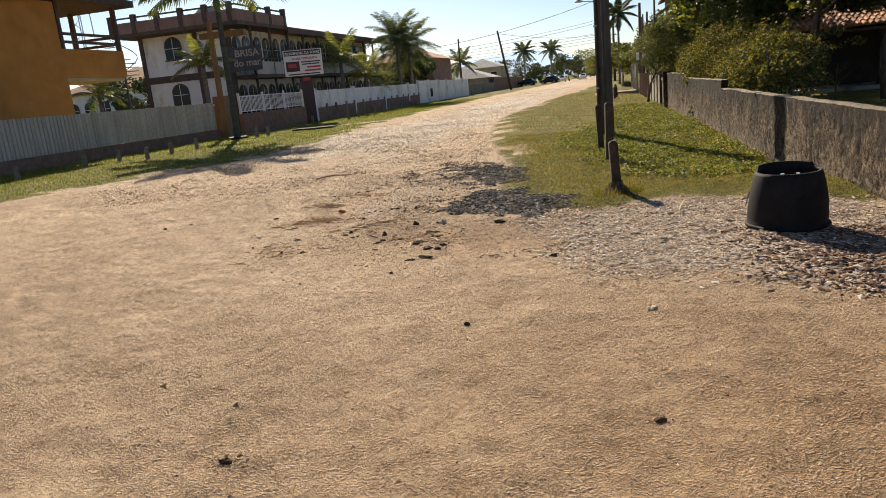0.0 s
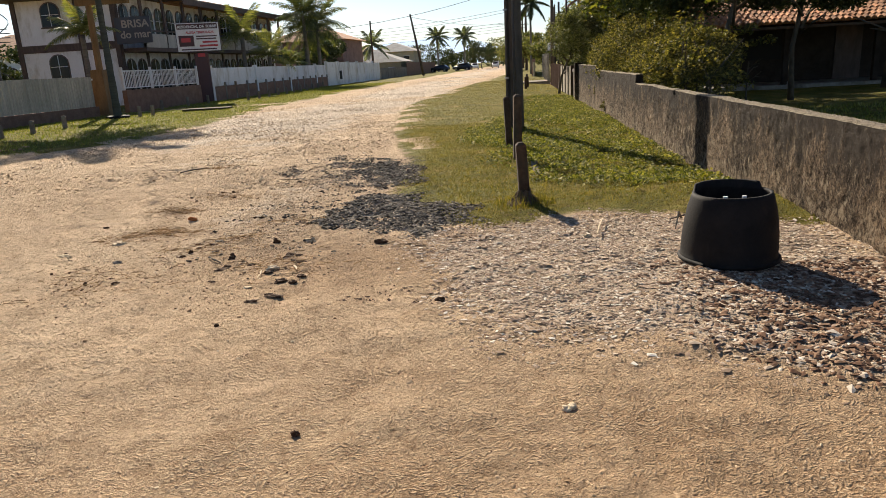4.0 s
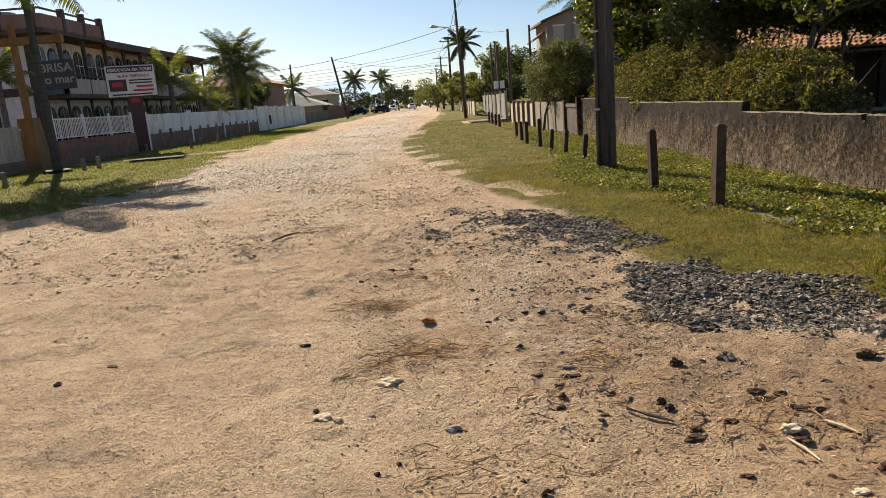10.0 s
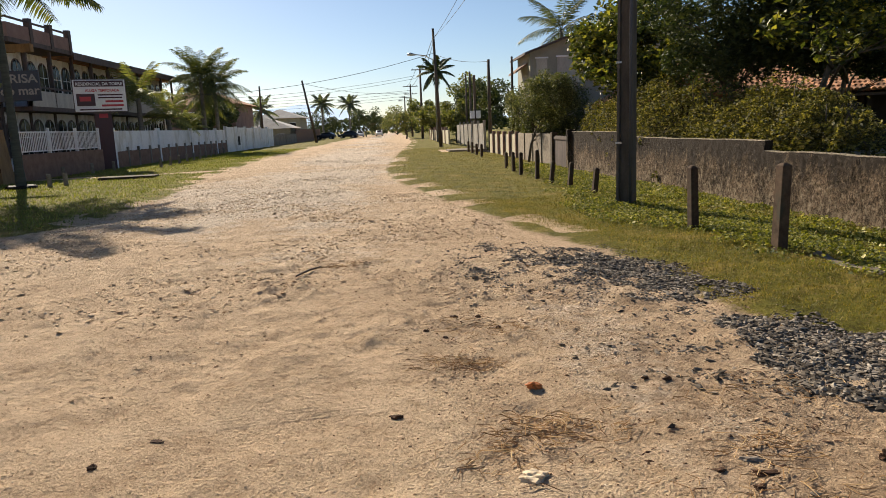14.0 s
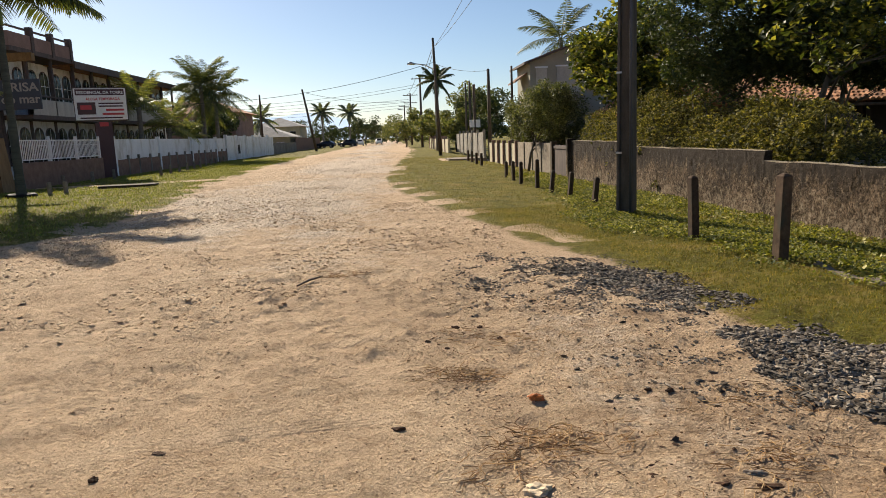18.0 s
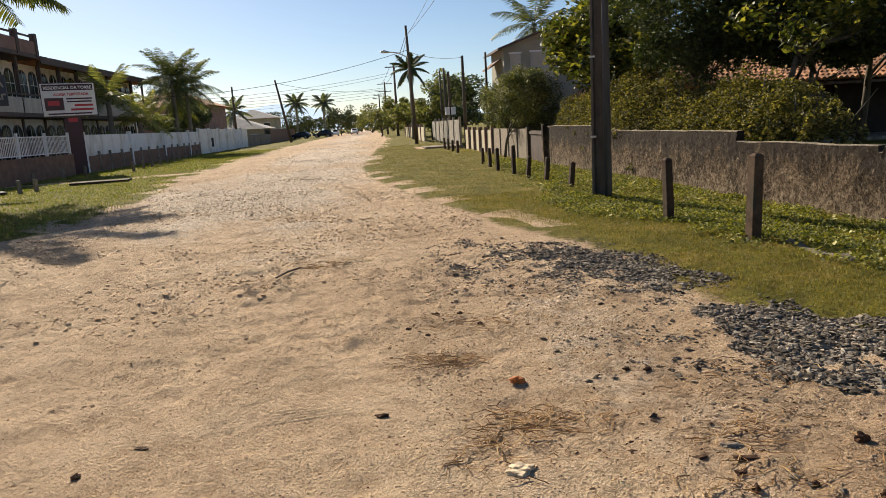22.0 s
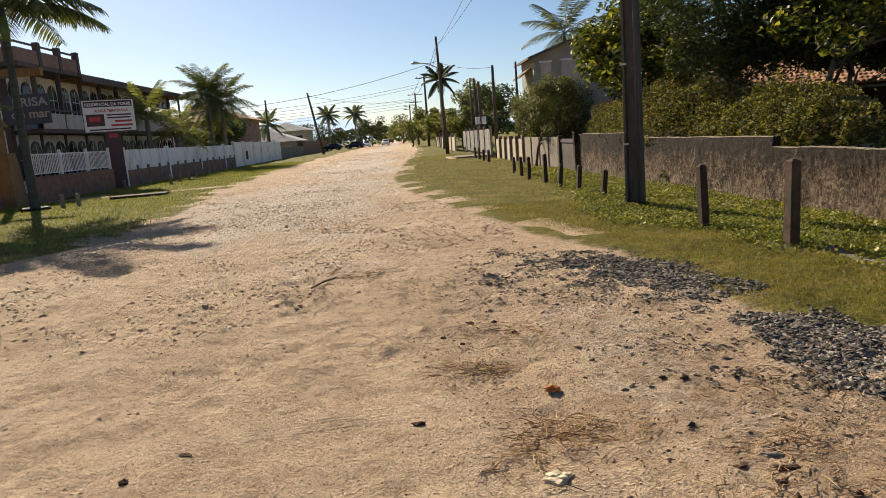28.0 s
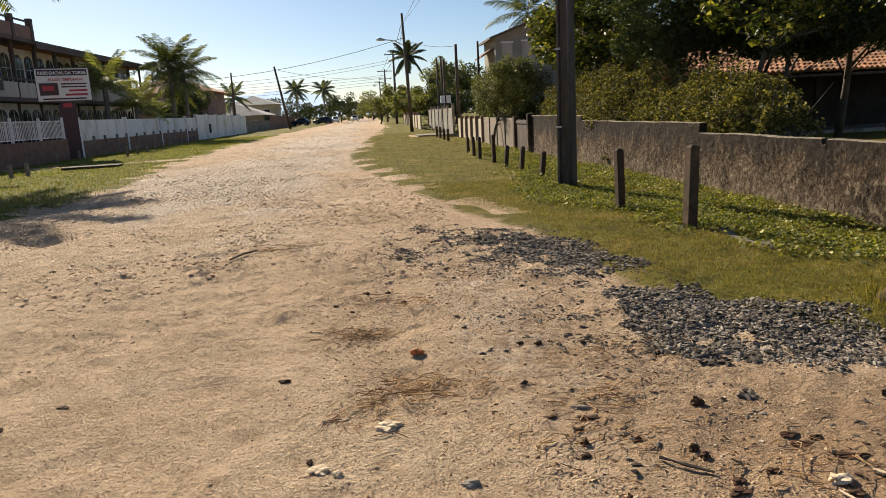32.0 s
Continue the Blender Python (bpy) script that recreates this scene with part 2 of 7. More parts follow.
SAND = ((0.52, 0.37, 0.236), (0.67, 0.494, 0.328), (0.77, 0.6, 0.418))
GRASS = ((0.08, 0.078, 0.01), (0.165, 0.147, 0.018), (0.32, 0.222, 0.066))
M_GROUND = ground_mat()


def render_mat():
    """Rough cement render: coarse grain, dark runs of damp from the top, pale worn patches."""
    m, nt, bsdf, where = start_mat("rough_render")
    grain = noise_node(nt, where, 24, 6, 0.85, (1, 1, 0.7))
    patch = noise_node(nt, where, 1.1, 6, 0.7)
    runs = noise_node(nt, where, 4.5, 7, 0.75, (1, 1, 0.2), dist=0.3)
    fine = noise_node(nt, where, 95, 3, 0.7)
    flakes = noise_node(nt, where, 9, 8, 0.9, (1, 1, 0.7), dist=0.5)
    col = ramp_node(nt, patch, [(0.4, (0.062, 0.043, 0.028)), (0.5, (0.12, 0.084, 0.054)), (0.6, (0.19, 0.136, 0.09))])
    col = mix_node(nt, 0.9, col, ramp_node(nt, grain, [(0.42, (0.2, 0.18, 0.16)), (0.5, (0.9, 0.9, 0.9)), (0.58, (1.5, 1.47, 1.42))]), "MULTIPLY")
    lumps = noise_node(nt, where, 42, 4, 0.8)
    col = mix_node(nt, 0.75, col, ramp_node(nt, lumps, [(0.42, (0.35, 0.32, 0.3)), (0.52, (1.05, 1.05, 1.05)), (0.6, (1.5, 1.48, 1.45))]), "MULTIPLY")
    col = mix_node(nt, 0.6, col, ramp_node(nt, fine, [(0.35, (0.5, 0.48, 0.46)), (0.65, (1.4, 1.4, 1.4))]), "MULTIPLY")
    sep = nt.nodes.new("ShaderNodeSeparateXYZ")
    nt.links.new(where, sep.inputs[0])
    # damp runs hang from the top, pale flaking patches sit lower
    damp = math_node(nt, "ADD", runs, math_node(nt, "MULTIPLY", math_node(nt, "SUBTRACT", sep.outputs[2], 0.62), 0.5))
    col = mix_node(nt, ramp_node(nt, damp, [(0.45, (0, 0, 0)), (0.6, (0.92, 0.92, 0.92))]), col, (0.04, 0.031, 0.024))
    low = math_node(nt, "SUBTRACT", flakes, math_node(nt, "MULTIPLY", math_node(nt, "SUBTRACT", sep.outputs[2], 0.3), 0.12))
    col = mix_node(nt, ramp_node(nt, low, [(0.525, (0, 0, 0)), (0.57, (0.7, 0.7, 0.7))]), col, (0.33, 0.26, 0.18))
    # the coping is worn; its upward faces are also painted pale as if sunlit
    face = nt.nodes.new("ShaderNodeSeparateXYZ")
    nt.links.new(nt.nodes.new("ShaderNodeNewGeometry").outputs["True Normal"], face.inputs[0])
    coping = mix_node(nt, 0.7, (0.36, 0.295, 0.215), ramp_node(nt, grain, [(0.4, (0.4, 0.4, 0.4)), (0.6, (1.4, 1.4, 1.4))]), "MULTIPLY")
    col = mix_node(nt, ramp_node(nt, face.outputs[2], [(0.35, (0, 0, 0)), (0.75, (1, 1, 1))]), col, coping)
    nt.links.new(col, bsdf.inputs["Base Color"])
    bsdf.inputs["Roughness"].default_value = 0.95
    bsdf.inputs["Specular IOR Level"].default_value = 0.15
    h = math_node(nt, "ADD", math_node(nt, "MULTIPLY", grain, 1.0), math_node(nt, "MULTIPLY", fine, 0.35))
    nt.links.new(bump_node(nt, h, 1.0, 0.05), bsdf.inputs["Normal"])
    return m


M_WALL = render_mat()
M_WALL_SIDE = surf("brown_render", (0.17, 0.115, 0.07), (0.25, 0.175, 0.11), 2.5, 0.95, 0.5, 60, stain=(0.09, 0.065, 0.045))
M_CORNERPOST = surf("dark_weathered_timber", (0.018, 0.014, 0.012), (0.038, 0.03, 0.026), 6, 0.9, 0.3, 70, stretch=(1, 1, 0.2), spec=0.1)
M_OLIVEWALL = surf("olive_grey_render", (0.29, 0.275, 0.22), (0.37, 0.35, 0.28), 1.0, 0.9, 0.2, 40)
M_CONC = surf("weathered_concrete", (0.2, 0.18, 0.15), (0.34, 0.31, 0.27), 5, 0.9, 0.4, 70, stain=(0.12, 0.1, 0.08), vary=0.15)
M_POST = surf("dark_mossy_concrete", (0.046, 0.027, 0.016), (0.105, 0.066, 0.04), 9, 0.92, 0.5, 80, vary=0.25, stain=(0.05, 0.045, 0.03), stain_scale=4)
M_POLE = surf("dark_pole_concrete", (0.075, 0.063, 0.052), (0.14, 0.12, 0.1), 4, 0.9, 0.4, 60, stretch=(1, 1, 0.3))
M_PIPE = plain("dark_conduit", (0.05, 0.055, 0.07), 0.5)
M_STEEL = plain("galvanised_steel", (0.45, 0.45, 0.45), 0.4, 0.9)
M_RUBBER = surf("old_tyre_rubber", (0.009, 0.008, 0.008), (0.019, 0.016, 0.015), 7, 0.75, 0.3, 60, stain=(0.035, 0.028, 0.022), stain_scale=3, spec=0.18)
M_WOODPOLE = surf("dark_timber_pole", (0.06, 0.045, 0.035), (0.13, 0.1, 0.075), 6, 0.85, 0.4, 60, stretch=(1, 1, 0.15))
M_BARK = surf("bark", (0.06, 0.05, 0.037), (0.12, 0.1, 0.075), 7, 0.95, 0.8, 40, stretch=(1, 1, 0.5))
M_PALMBARK = surf("palm_bark", (0.13, 0.115, 0.095), (0.23, 0.205, 0.17), 4, 0.9, 0.5, 30, stretch=(0.4, 0.4, 3))
M_DARKPALM = surf("grey_green_palm_bark", (0.055, 0.06, 0.05), (0.1, 0.105, 0.085), 4, 0.85, 0.4, 30, stretch=(0.4, 0.4, 3))
M_SHAFT = surf("green_crownshaft", (0.07, 0.12, 0.04), (0.13, 0.2, 0.07), 3, 0.5, 0.1, 30)
M_FROND = leafy("palm_frond", (0.035, 0.05, 0.018), (0.08, 0.1, 0.035), (0.18, 0.18, 0.065), 0.28, 0.6)
M_FROND_Y = leafy("yellow_palm_frond", (0.1, 0.12, 0.04), (0.2, 0.215, 0.08), (0.36, 0.34, 0.14), 0.3, 0.6)
M_HEDGE = leafy("hedge_leaf", (0.034, 0.038, 0.012), (0.1, 0.094, 0.024), (0.32, 0.27, 0.085), 0.3, 0.75)
M_ALMOND = leafy("broad_tree_leaf", (0.024, 0.036, 0.01), (0.07, 0.085, 0.02), (0.26, 0.24, 0.06), 0.45)
M_FAR = leafy("far_tree_leaf", (0.025, 0.04, 0.018), (0.05, 0.07, 0.026), (0.1, 0.115, 0.045), 0.2, 0.7)
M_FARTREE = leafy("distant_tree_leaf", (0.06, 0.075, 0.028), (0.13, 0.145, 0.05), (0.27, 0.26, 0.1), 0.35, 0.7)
M_CREEP = leafy("creeper_leaf", (0.045, 0.062, 0.011), (0.15, 0.16, 0.024), (0.38, 0.355, 0.075), 0.28, 0.75)
# pale copy of the creeper leaf: the glint of reflecting leaves as colour
M_CREEP_GLINT = leafy("glint_creeper_leaf", (0.22, 0.21, 0.05), (0.38, 0.34, 0.11), (0.6, 0.53, 0.24), 0.2, 0.7)
M_BLADE = leafy("grass_blade", (0.085, 0.08, 0.009), (0.185, 0.162, 0.018), (0.37, 0.275, 0.08), 0.3, 0.7)
M_BLADE_G = leafy("green_grass_blade", (0.1, 0.125, 0.02), (0.19, 0.21, 0.035), (0.34, 0.32, 0.08), 0.3, 0.6)
M_GREY_STONE = stones_mat("grey_gravel", [(0, (0.05, 0.039, 0.029)), (0.4, (0.125, 0.104, 0.082)), (0.75, (0.21, 0.178, 0.143)), (1, (0.4, 0.34, 0.27))])
M_CHIPS = stones_mat("pale_chips", [(0, (0.16, 0.1, 0.066)), (0.35, (0.38, 0.275, 0.195)), (0.85, (0.54, 0.425, 0.32)), (1, (0.84, 0.76, 0.64))])
M_RUBBLE = stones_mat("rubble", [(0, (0.07, 0.04, 0.027)), (0.45, (0.19, 0.105, 0.065)), (0.85, (0.31, 0.2, 0.13)), (1, (0.66, 0.57, 0.46))])
M_CLOD = stones_mat("clods", [(0, (0.13, 0.07, 0.035)), (0.4, (0.32, 0.21, 0.125)), (0.85, (0.5, 0.37, 0.24)), (1, (0.64, 0.52, 0.38))])
M_TWIG = stones_mat("dry_twigs", [(0, (0.2, 0.11, 0.05)), (0.5, (0.4, 0.24, 0.11)), (1, (0.6, 0.42, 0.22))])
M_TILE = surf("clay_roof_tile", (0.34, 0.145, 0.07), (0.58, 0.31, 0.175), 3, 0.85, 0.3, 50, vary=0.35, stain=(0.14, 0.08, 0.05), stain_scale=2)
M_WHITE = surf("white_paint", (0.78, 0.78, 0.79), (0.86, 0.86, 0.87), 1.5, 0.7, 0.1, 40, stain=(0.5, 0.47, 0.42), stain_scale=0.9)
M_PINK = surf("faded_brown_render", (0.21, 0.13, 0.105), (0.31, 0.2, 0.165), 1.2, 0.85, 0.2, 40)
M_BROWN = surf("dark_brown_timber", (0.07, 0.05, 0.044), (0.13, 0.094, 0.08), 5, 0.7, 0.2, 60, stretch=(1, 1, 0.4))
M_ORANGE = surf("orange_render", (0.42, 0.19, 0.045), (0.55, 0.26, 0.065), 1.0, 0.85, 0.2, 40)
M_ORANGEWOOD = surf("orange_brown_timber", (0.2, 0.115, 0.05), (0.3, 0.185, 0.085), 4, 0.75, 0.3, 50, stretch=(1, 1, 0.3))
M_GREYFENCE = surf("grey_weathered_slats", (0.4, 0.365, 0.31), (0.54, 0.5, 0.43), 2.5, 0.85, 0.3, 40, stretch=(1, 1, 0.2), vary=0.12)
M_PLINTH = surf("brown_brick_plinth", (0.2, 0.115, 0.08), (0.29, 0.18, 0.13), 3, 0.9, 0.4, 40)
M_CREAM = surf("cream_render", (0.42, 0.37, 0.25), (0.52, 0.46, 0.33), 1.0, 0.9, 0.2, 40)
M_DARKIN = plain("dark_interior", (0.02, 0.018, 0.016), 0.9)
M_DARKWALL = surf("dark_varnished_timber", (0.035, 0.028, 0.024), (0.06, 0.048, 0.04), 3, 0.9, 0.2, 40, spec=0.05)
M_GREYROOF = surf("grey_fibre_roof", (0.3, 0.28, 0.27), (0.42, 0.4, 0.38), 1, 0.8, 0.2, 30)
M_LETTER = plain("tan_letter_paint", (0.42, 0.37, 0.31), 0.6)
M_SIGN = plain("white_sign_paint", (0.8, 0.79, 0.78), 0.5)
M_SIGNDARK = plain("maroon_sign_paint", (0.065, 0.024, 0.03), 0.5)
M_SIGNRED = plain("red_sign_paint", (0.5, 0.05, 0.06), 0.5)
M_CARWHITE = plain("white_car_paint", (0.75, 0.75, 0.75), 0.25)
M_CARDARK = plain("dark_car_paint", (0.03, 0.035, 0.045), 0.25)
M_TYRE = plain("tyre", (0.02, 0.02, 0.02), 0.8)
M_WIRE = plain("black_wire", (0.03, 0.03, 0.03), 0.6)
# air haze on the hills is painted: pale blue colour plus a glow
M_HILL = surf("hazy_hill", (0.42, 0.5, 0.58), (0.47, 0.55, 0.62), 0.002, 1.0, 0.0, 0.01)
hb = M_HILL.node_tree.nodes["Principled BSDF"]
hb.inputs["Emission Color"].default_value, hb.inputs["Emission Strength"].default_value = (0.6, 0.69, 0.78, 1), 0.75
M_DUG = surf("red_brown_earth", (0.26, 0.15, 0.085), (0.42, 0.27, 0.165), 8, 0.95, 0.8, 50)
# fronds of the far palms, with distance haze put into a paler, greyer colour
M_HAZEFROND = leafy("hazed_palm_frond", (0.08, 0.1, 0.075), (0.14, 0.165, 0.12), (0.21, 0.23, 0.17), 0.3, 0.8)
M_BOLLARD = surf("brown_stained_concrete", (0.17, 0.13, 0.095), (0.3, 0.25, 0.19), 7, 0.9, 0.4, 70, vary=0.2)
M_DARKSTONE = surf("dark_stone", (0.045, 0.021, 0.01), (0.12, 0.06, 0.03), 30, 0.9, 0.5, 120)
M_CLODPALE = surf("grey_slab_stone", (0.22, 0.18, 0.14), (0.36, 0.31, 0.25), 12, 0.9, 0.4, 90)
M_SHELL = surf("white_stone", (0.6, 0.46, 0.29), (0.82, 0.66, 0.46), 20, 0.9, 0.4, 90)
M_SHRUB = leafy("grey_green_leaf", (0.045, 0.055, 0.02), (0.1, 0.11, 0.045), (0.24, 0.24, 0.12), 0.3, 0.6)
M_SANDLUMP = stones_mat("sand_lumps", [(0, (0.4, 0.27, 0.155)), (0.5, (0.55, 0.385, 0.235)), (0.9, (0.64, 0.47, 0.3)), (1, (0.75, 0.6, 0.42))])
M_EARTH = surf("brown_earth", (0.07, 0.045, 0.028), (0.14, 0.09, 0.055), 8, 0.95, 0.8, 50)
M_FRUIT = plain("orange_brick_chip", (0.5, 0.16, 0.04), 0.8)
M_PLASTIC = plain("pale_plastic", (0.75, 0.74, 0.76), 0.35)


def glass_mat():
    m, nt, bsdf, where = start_mat("dark_glass")
    bsdf.inputs["Base Color"].default_value = (0.015, 0.018, 0.02, 1)
    bsdf.inputs["Roughness"].default_value = 0.12
    bsdf.inputs["Specular IOR Level"].default_value = 0.25
    nt.links.new(bump_node(nt, noise_node(nt, where, 1.5), 0.05, 0.01), bsdf.inputs["Normal"])
    return m


M_GLASS = glass_mat()


# ---- building helpers ----
rng = np.random.default_rng(7)


class Geo:
    """Collects vertices and faces for one mesh."""

    def __init__(self):
        self.v, self.f = [], []

    def add(self, verts, faces):
        k = len(self.v)
        self.v.extend(verts)
        self.f.extend([tuple(i + k for i in f) for f in faces])
        return self

    def box(self, x0, x1, y0, y1, z0, z1):
        return self.add([(x, y, z) for z in (z0, z1) for x, y in ((x0, y0), (x1, y0), (x1, y1), (x0, y1))],
                        [(3, 2, 1, 0), (4, 5, 6, 7), (0, 1, 5, 4), (1, 2, 6, 5), (2, 3, 7, 6), (3, 0, 4, 7)])

    def tube(self, pts, radii, n=8, cap=True):
        """A round bar along the points."""
        pts = [Vector(p) for p in pts]
        rings = []
        for i, p in enumerate(pts):
            way = (pts[min(i + 1, len(pts) - 1)] - pts[max(i - 1, 0)]).normalized()
            side = way.orthogonal().normalized() if abs(way.z) < 0.9 else Vector((1, 0, 0))
            side = (side - way * side.dot(way)).normalized()
            up = way.cross(side)
            r = radii[i] if isinstance(radii, (list, tuple)) else radii
            rings.append([tuple(p + (side * math.cos(a) + up * math.sin(a)) * r) for a in [2 * math.pi * j / n for j in range(n)]])
        faces = []
        for i in range(len(rings) - 1):
            for j in range(n):
                k = (j + 1) % n
                faces.append((i * n + j, i * n + k, i * n + n + k, i * n + n + j))
        if cap:
            faces += [tuple(range(n - 1, -1, -1)), tuple((len(rings) - 1) * n + j for j in range(n))]
        return self.add([v for r in rings for v in r], faces)

    def prism(self, outline, z0, z1):
        """An outline in x, y pulled up from z0 to z1."""
        n = len(outline)
        return self.add([(x, y, z) for z in (z0, z1) for x, y in outline],
                        [tuple(range(n - 1, -1, -1)), tuple(range(n, 2 * n))] + [(i, (i + 1) % n, n + (i + 1) % n, n + i) for i in range(n)])

    def mesh(self, name, mat, smooth=False):
        me = bpy.data.meshes.new(name)
        me.from_pydata(self.v, [], self.f)
        me.materials.append(mat)
        if smooth:
            me.shade_smooth()
        me.update()
        return me


def part(name, geo, mat, parent, label="", smooth=False):
    ob = new(name, geo.mesh(name, mat, smooth))
    ob.parent = parent
    if label:
        tagged(ob, label)
    return ob


def piece(name, me, parent, m):
    ob = new(name, me)
    ob.parent = parent
    ob.matrix_basis = m
    return ob


def thing(name, label, category, group="", kind="", at=(0, 0, 0), rz=0.0):
    ob = new(name)
    ob.matrix_basis = pose(*at, 0, 0, rz)
    return tagged(ob, label, category, group, kind)


def solo(name, geo, mat, label, category, group="", kind="", at=(0, 0, 0), rz=0.0, smooth=False):
    ob = new(name, geo.mesh(name, mat, smooth))
    ob.matrix_basis = pose(*at, 0, 0, rz)
    return tagged(ob, label, category, group, kind)


def bevelled(ob, width=0.01, seg=2):
    b = ob.modifiers.new("bevel", "BEVEL")
    b.width, b.segments, b.limit_method = width, seg, "ANGLE"
    return ob


def vnoise(x, y, scale, seed=0):
    """Smooth value noise, -1 to 1."""
    x, y = np.asarray(x, float) / scale, np.asarray(y, float) / scale
    i, j = np.floor(x), np.floor(y)
    fx, fy = x - i, y - j
    fx, fy = fx * fx * (3 - 2 * fx), fy * fy * (3 - 2 * fy)

    def h(a, b):
        s = np.sin(a * 127.1 + b * 311.7 + seed * 74.7) * 43758.5453
        return (s - np.floor(s)) * 2 - 1
    return (h(i, j) * (1 - fx) + h(i + 1, j) * fx) * (1 - fy) + (h(i, j + 1) * (1 - fx) + h(i + 1, j + 1) * fx) * fy


def step01(v, a, b):
    t = np.clip((np.asarray(v, float) - a) / (b - a), 0, 1)
    return t * t * (3 - 2 * t)


# ---- plan: the road runs along +y, the wall on its right side, the fences on its left ----
def wall_x(y):
    return 3.22 - 0.028 * (y - 6.7)


EDGE_R_Y = [8.0, 9.0, 9.75, 10.3, 11.1, 12.7, 14.0, 15.8, 19.3, 27.4, 33.8, 42, 55, 91, 140]
EDGE_R_X = [0.1, -0.3, -0.72, -1.08, -1.3, -1.3, -1.55, -2.05, -2.85, -4.1, -4.45, -4.2, -3.6, -1.9, -1.5]
EDGE_L_Y = [8, 13.7, 16, 19, 24, 27, 34, 45.7, 51, 75, 105, 150]
EDGE_L_X = [-16, -12.6, -11.6, -10.3, -10.4, -10.6, -11.6, -12.2, -12.7, -12.8, -12.8, -12.4]
SHELLS = [(-0.5, 8.2), (0.05, 8.5), (1.1, 9.0), (2.2, 8.9), (3.1, 8.3), (3.25, 6.8), (4.6, 6.0), (4.6, 4.8), (2.6, 4.85), (1.9, 5.05), (1.3, 5.5), (0.5, 5.7), (-0.1, 6.35), (-0.4, 7.1)]


def creeper_edge(y):
    return np.interp(y, [10.6, 11.1, 12.2, 12.75, 14.4, 15.4, 18.9, 22, 34], [1.4, 0.65, 0.38, 0.25, 0.08, -0.65, -0.75, 0.0, 0.7])


def inside(poly, x, y):
    """Signed distance-like depth inside a polygon, in metres."""
    x, y = np.asarray(x, float), np.asarray(y, float)
    odd, near = np.zeros(x.shape, bool), np.full(x.shape, 1e9)
    for (ax, ay), (bx, by) in zip(poly, poly[1:] + poly[:1]):
        with np.errstate(divide="ignore", invalid="ignore"):
            odd ^= ((ay > y) != (by > y)) & (x < (bx - ax) * (y - ay) / ((by - ay) if by != ay else 1e-9) + ax)
        t = np.clip(((x - ax) * (bx - ax) + (y - ay) * (by - ay)) / ((bx - ax) ** 2 + (by - ay) ** 2), 0, 1)
        near = np.minimum(near, np.hypot(x - ax - t * (bx - ax), y - ay - t * (by - ay)))
    return np.where(odd, near, -near)


def grass_depth(x, y):
    """How far inside a lawn a place lies, in metres; negative on the road."""
    x, y = np.asarray(x, float), np.asarray(y, float)
    right = np.minimum(x - np.interp(y, EDGE_R_Y, EDGE_R_X), y - np.interp(x, [-2, -0.45, 0.2, 1.1, 2.0, 2.9, 3.2], [9.4, 9.0, 8.6, 9.05, 8.95, 8.45, 8.3]))
    right = np.where(x > 3.3, y - 7.0, right)
    left = np.minimum(np.interp(y, EDGE_L_Y, EDGE_L_X) - x, y - 12.4)
    path = np.abs(y - (37.6 + 0.1 * (x + 16))) - 0.55
    left = np.where((x < -11) & (y > 33) & (y < 43), np.minimum(left, path), left)
    drive = np.minimum(np.abs(y - 52.5) - 2.0, 4.0)
    right = np.where((x > -1) & (y > 48), np.minimum(right, drive), right)
    return np.maximum(left, right)


GRAVEL_FAR = [(-2.8, 14.4), (-2.1, 14.0), (-1.45, 13.2), (-1.15, 12.5), (-1.02, 11.3), (-1.4, 10.95), (-2.0, 11.2), (-2.35, 11.9), (-3.0, 12.0), (-3.3, 12.4), (-3.1, 13.3)]
GRAVEL_NEAR = [(-1.7, 10.9), (-1.2, 10.65), (-0.8, 10.1), (-0.45, 9.7), (-0.1, 9.3), (0.1, 8.85), (-0.45, 8.3), (-1.1, 8.28), (-1.5, 8.2), (-1.78, 8.6), (-1.88, 9.0), (-1.8, 9.45), (-1.62, 9.9), (-1.75, 10.3)]


def gravel_amount(x, y):
    dark = np.clip(np.maximum(inside(GRAVEL_FAR, x, y), inside(GRAVEL_NEAR, x, y)) / 0.45, -1, 0.6) + 0.4 * vnoise(x, y, 0.5, 41) + 0.5 * vnoise(x, y, 0.17, 42) + 0.06 - 0.75 * step01(-x, 1.35, 2.4) * step01(y, 10.6, 11.2) - 0.45 * np.exp(-(((y - 10.75) / 0.28) ** 2))
    shells = np.clip(inside(SHELLS, x, y) / 0.6, 0, 0.6)
    stony = 0.9 * np.exp(-(((x + 6.8) / 3.4) ** 2)) * step01(y, 9.5, 17) * (0.75 + 0.5 * vnoise(x, y, 4, 5) + 0.3 * vnoise(x, y, 1.1, 6))
    near = 0.5 * np.exp(-(((x + 2.6) / 0.8) ** 2 + ((y - 10) / 3.2) ** 2)) + 0.4 * np.exp(-(((x + 10) / 1.6) ** 2 + ((y - 27.5) / 4) ** 2))
    return np.clip(np.maximum.reduce([dark * 2, shells, stony + near]), 0, 1), np.clip(dark * 2.2, 0, 1)


TRACK = [(-5.95, 8.93), (-3.6, 9.2)]
RUT = [(-5.9, 8.4), (-5.65, 7.8), (-5.19, 6.67), (-4.69, 5.59), (-4.2, 4.92), (-3.71, 4.39), (-3.09, 3.87), (-2.2, 3.4)]
SCUFF = [(-0.6, 4.9), (-0.1, 4.6), (0.6, 4.1), (1.5, 3.9), (2.5, 3.65)]


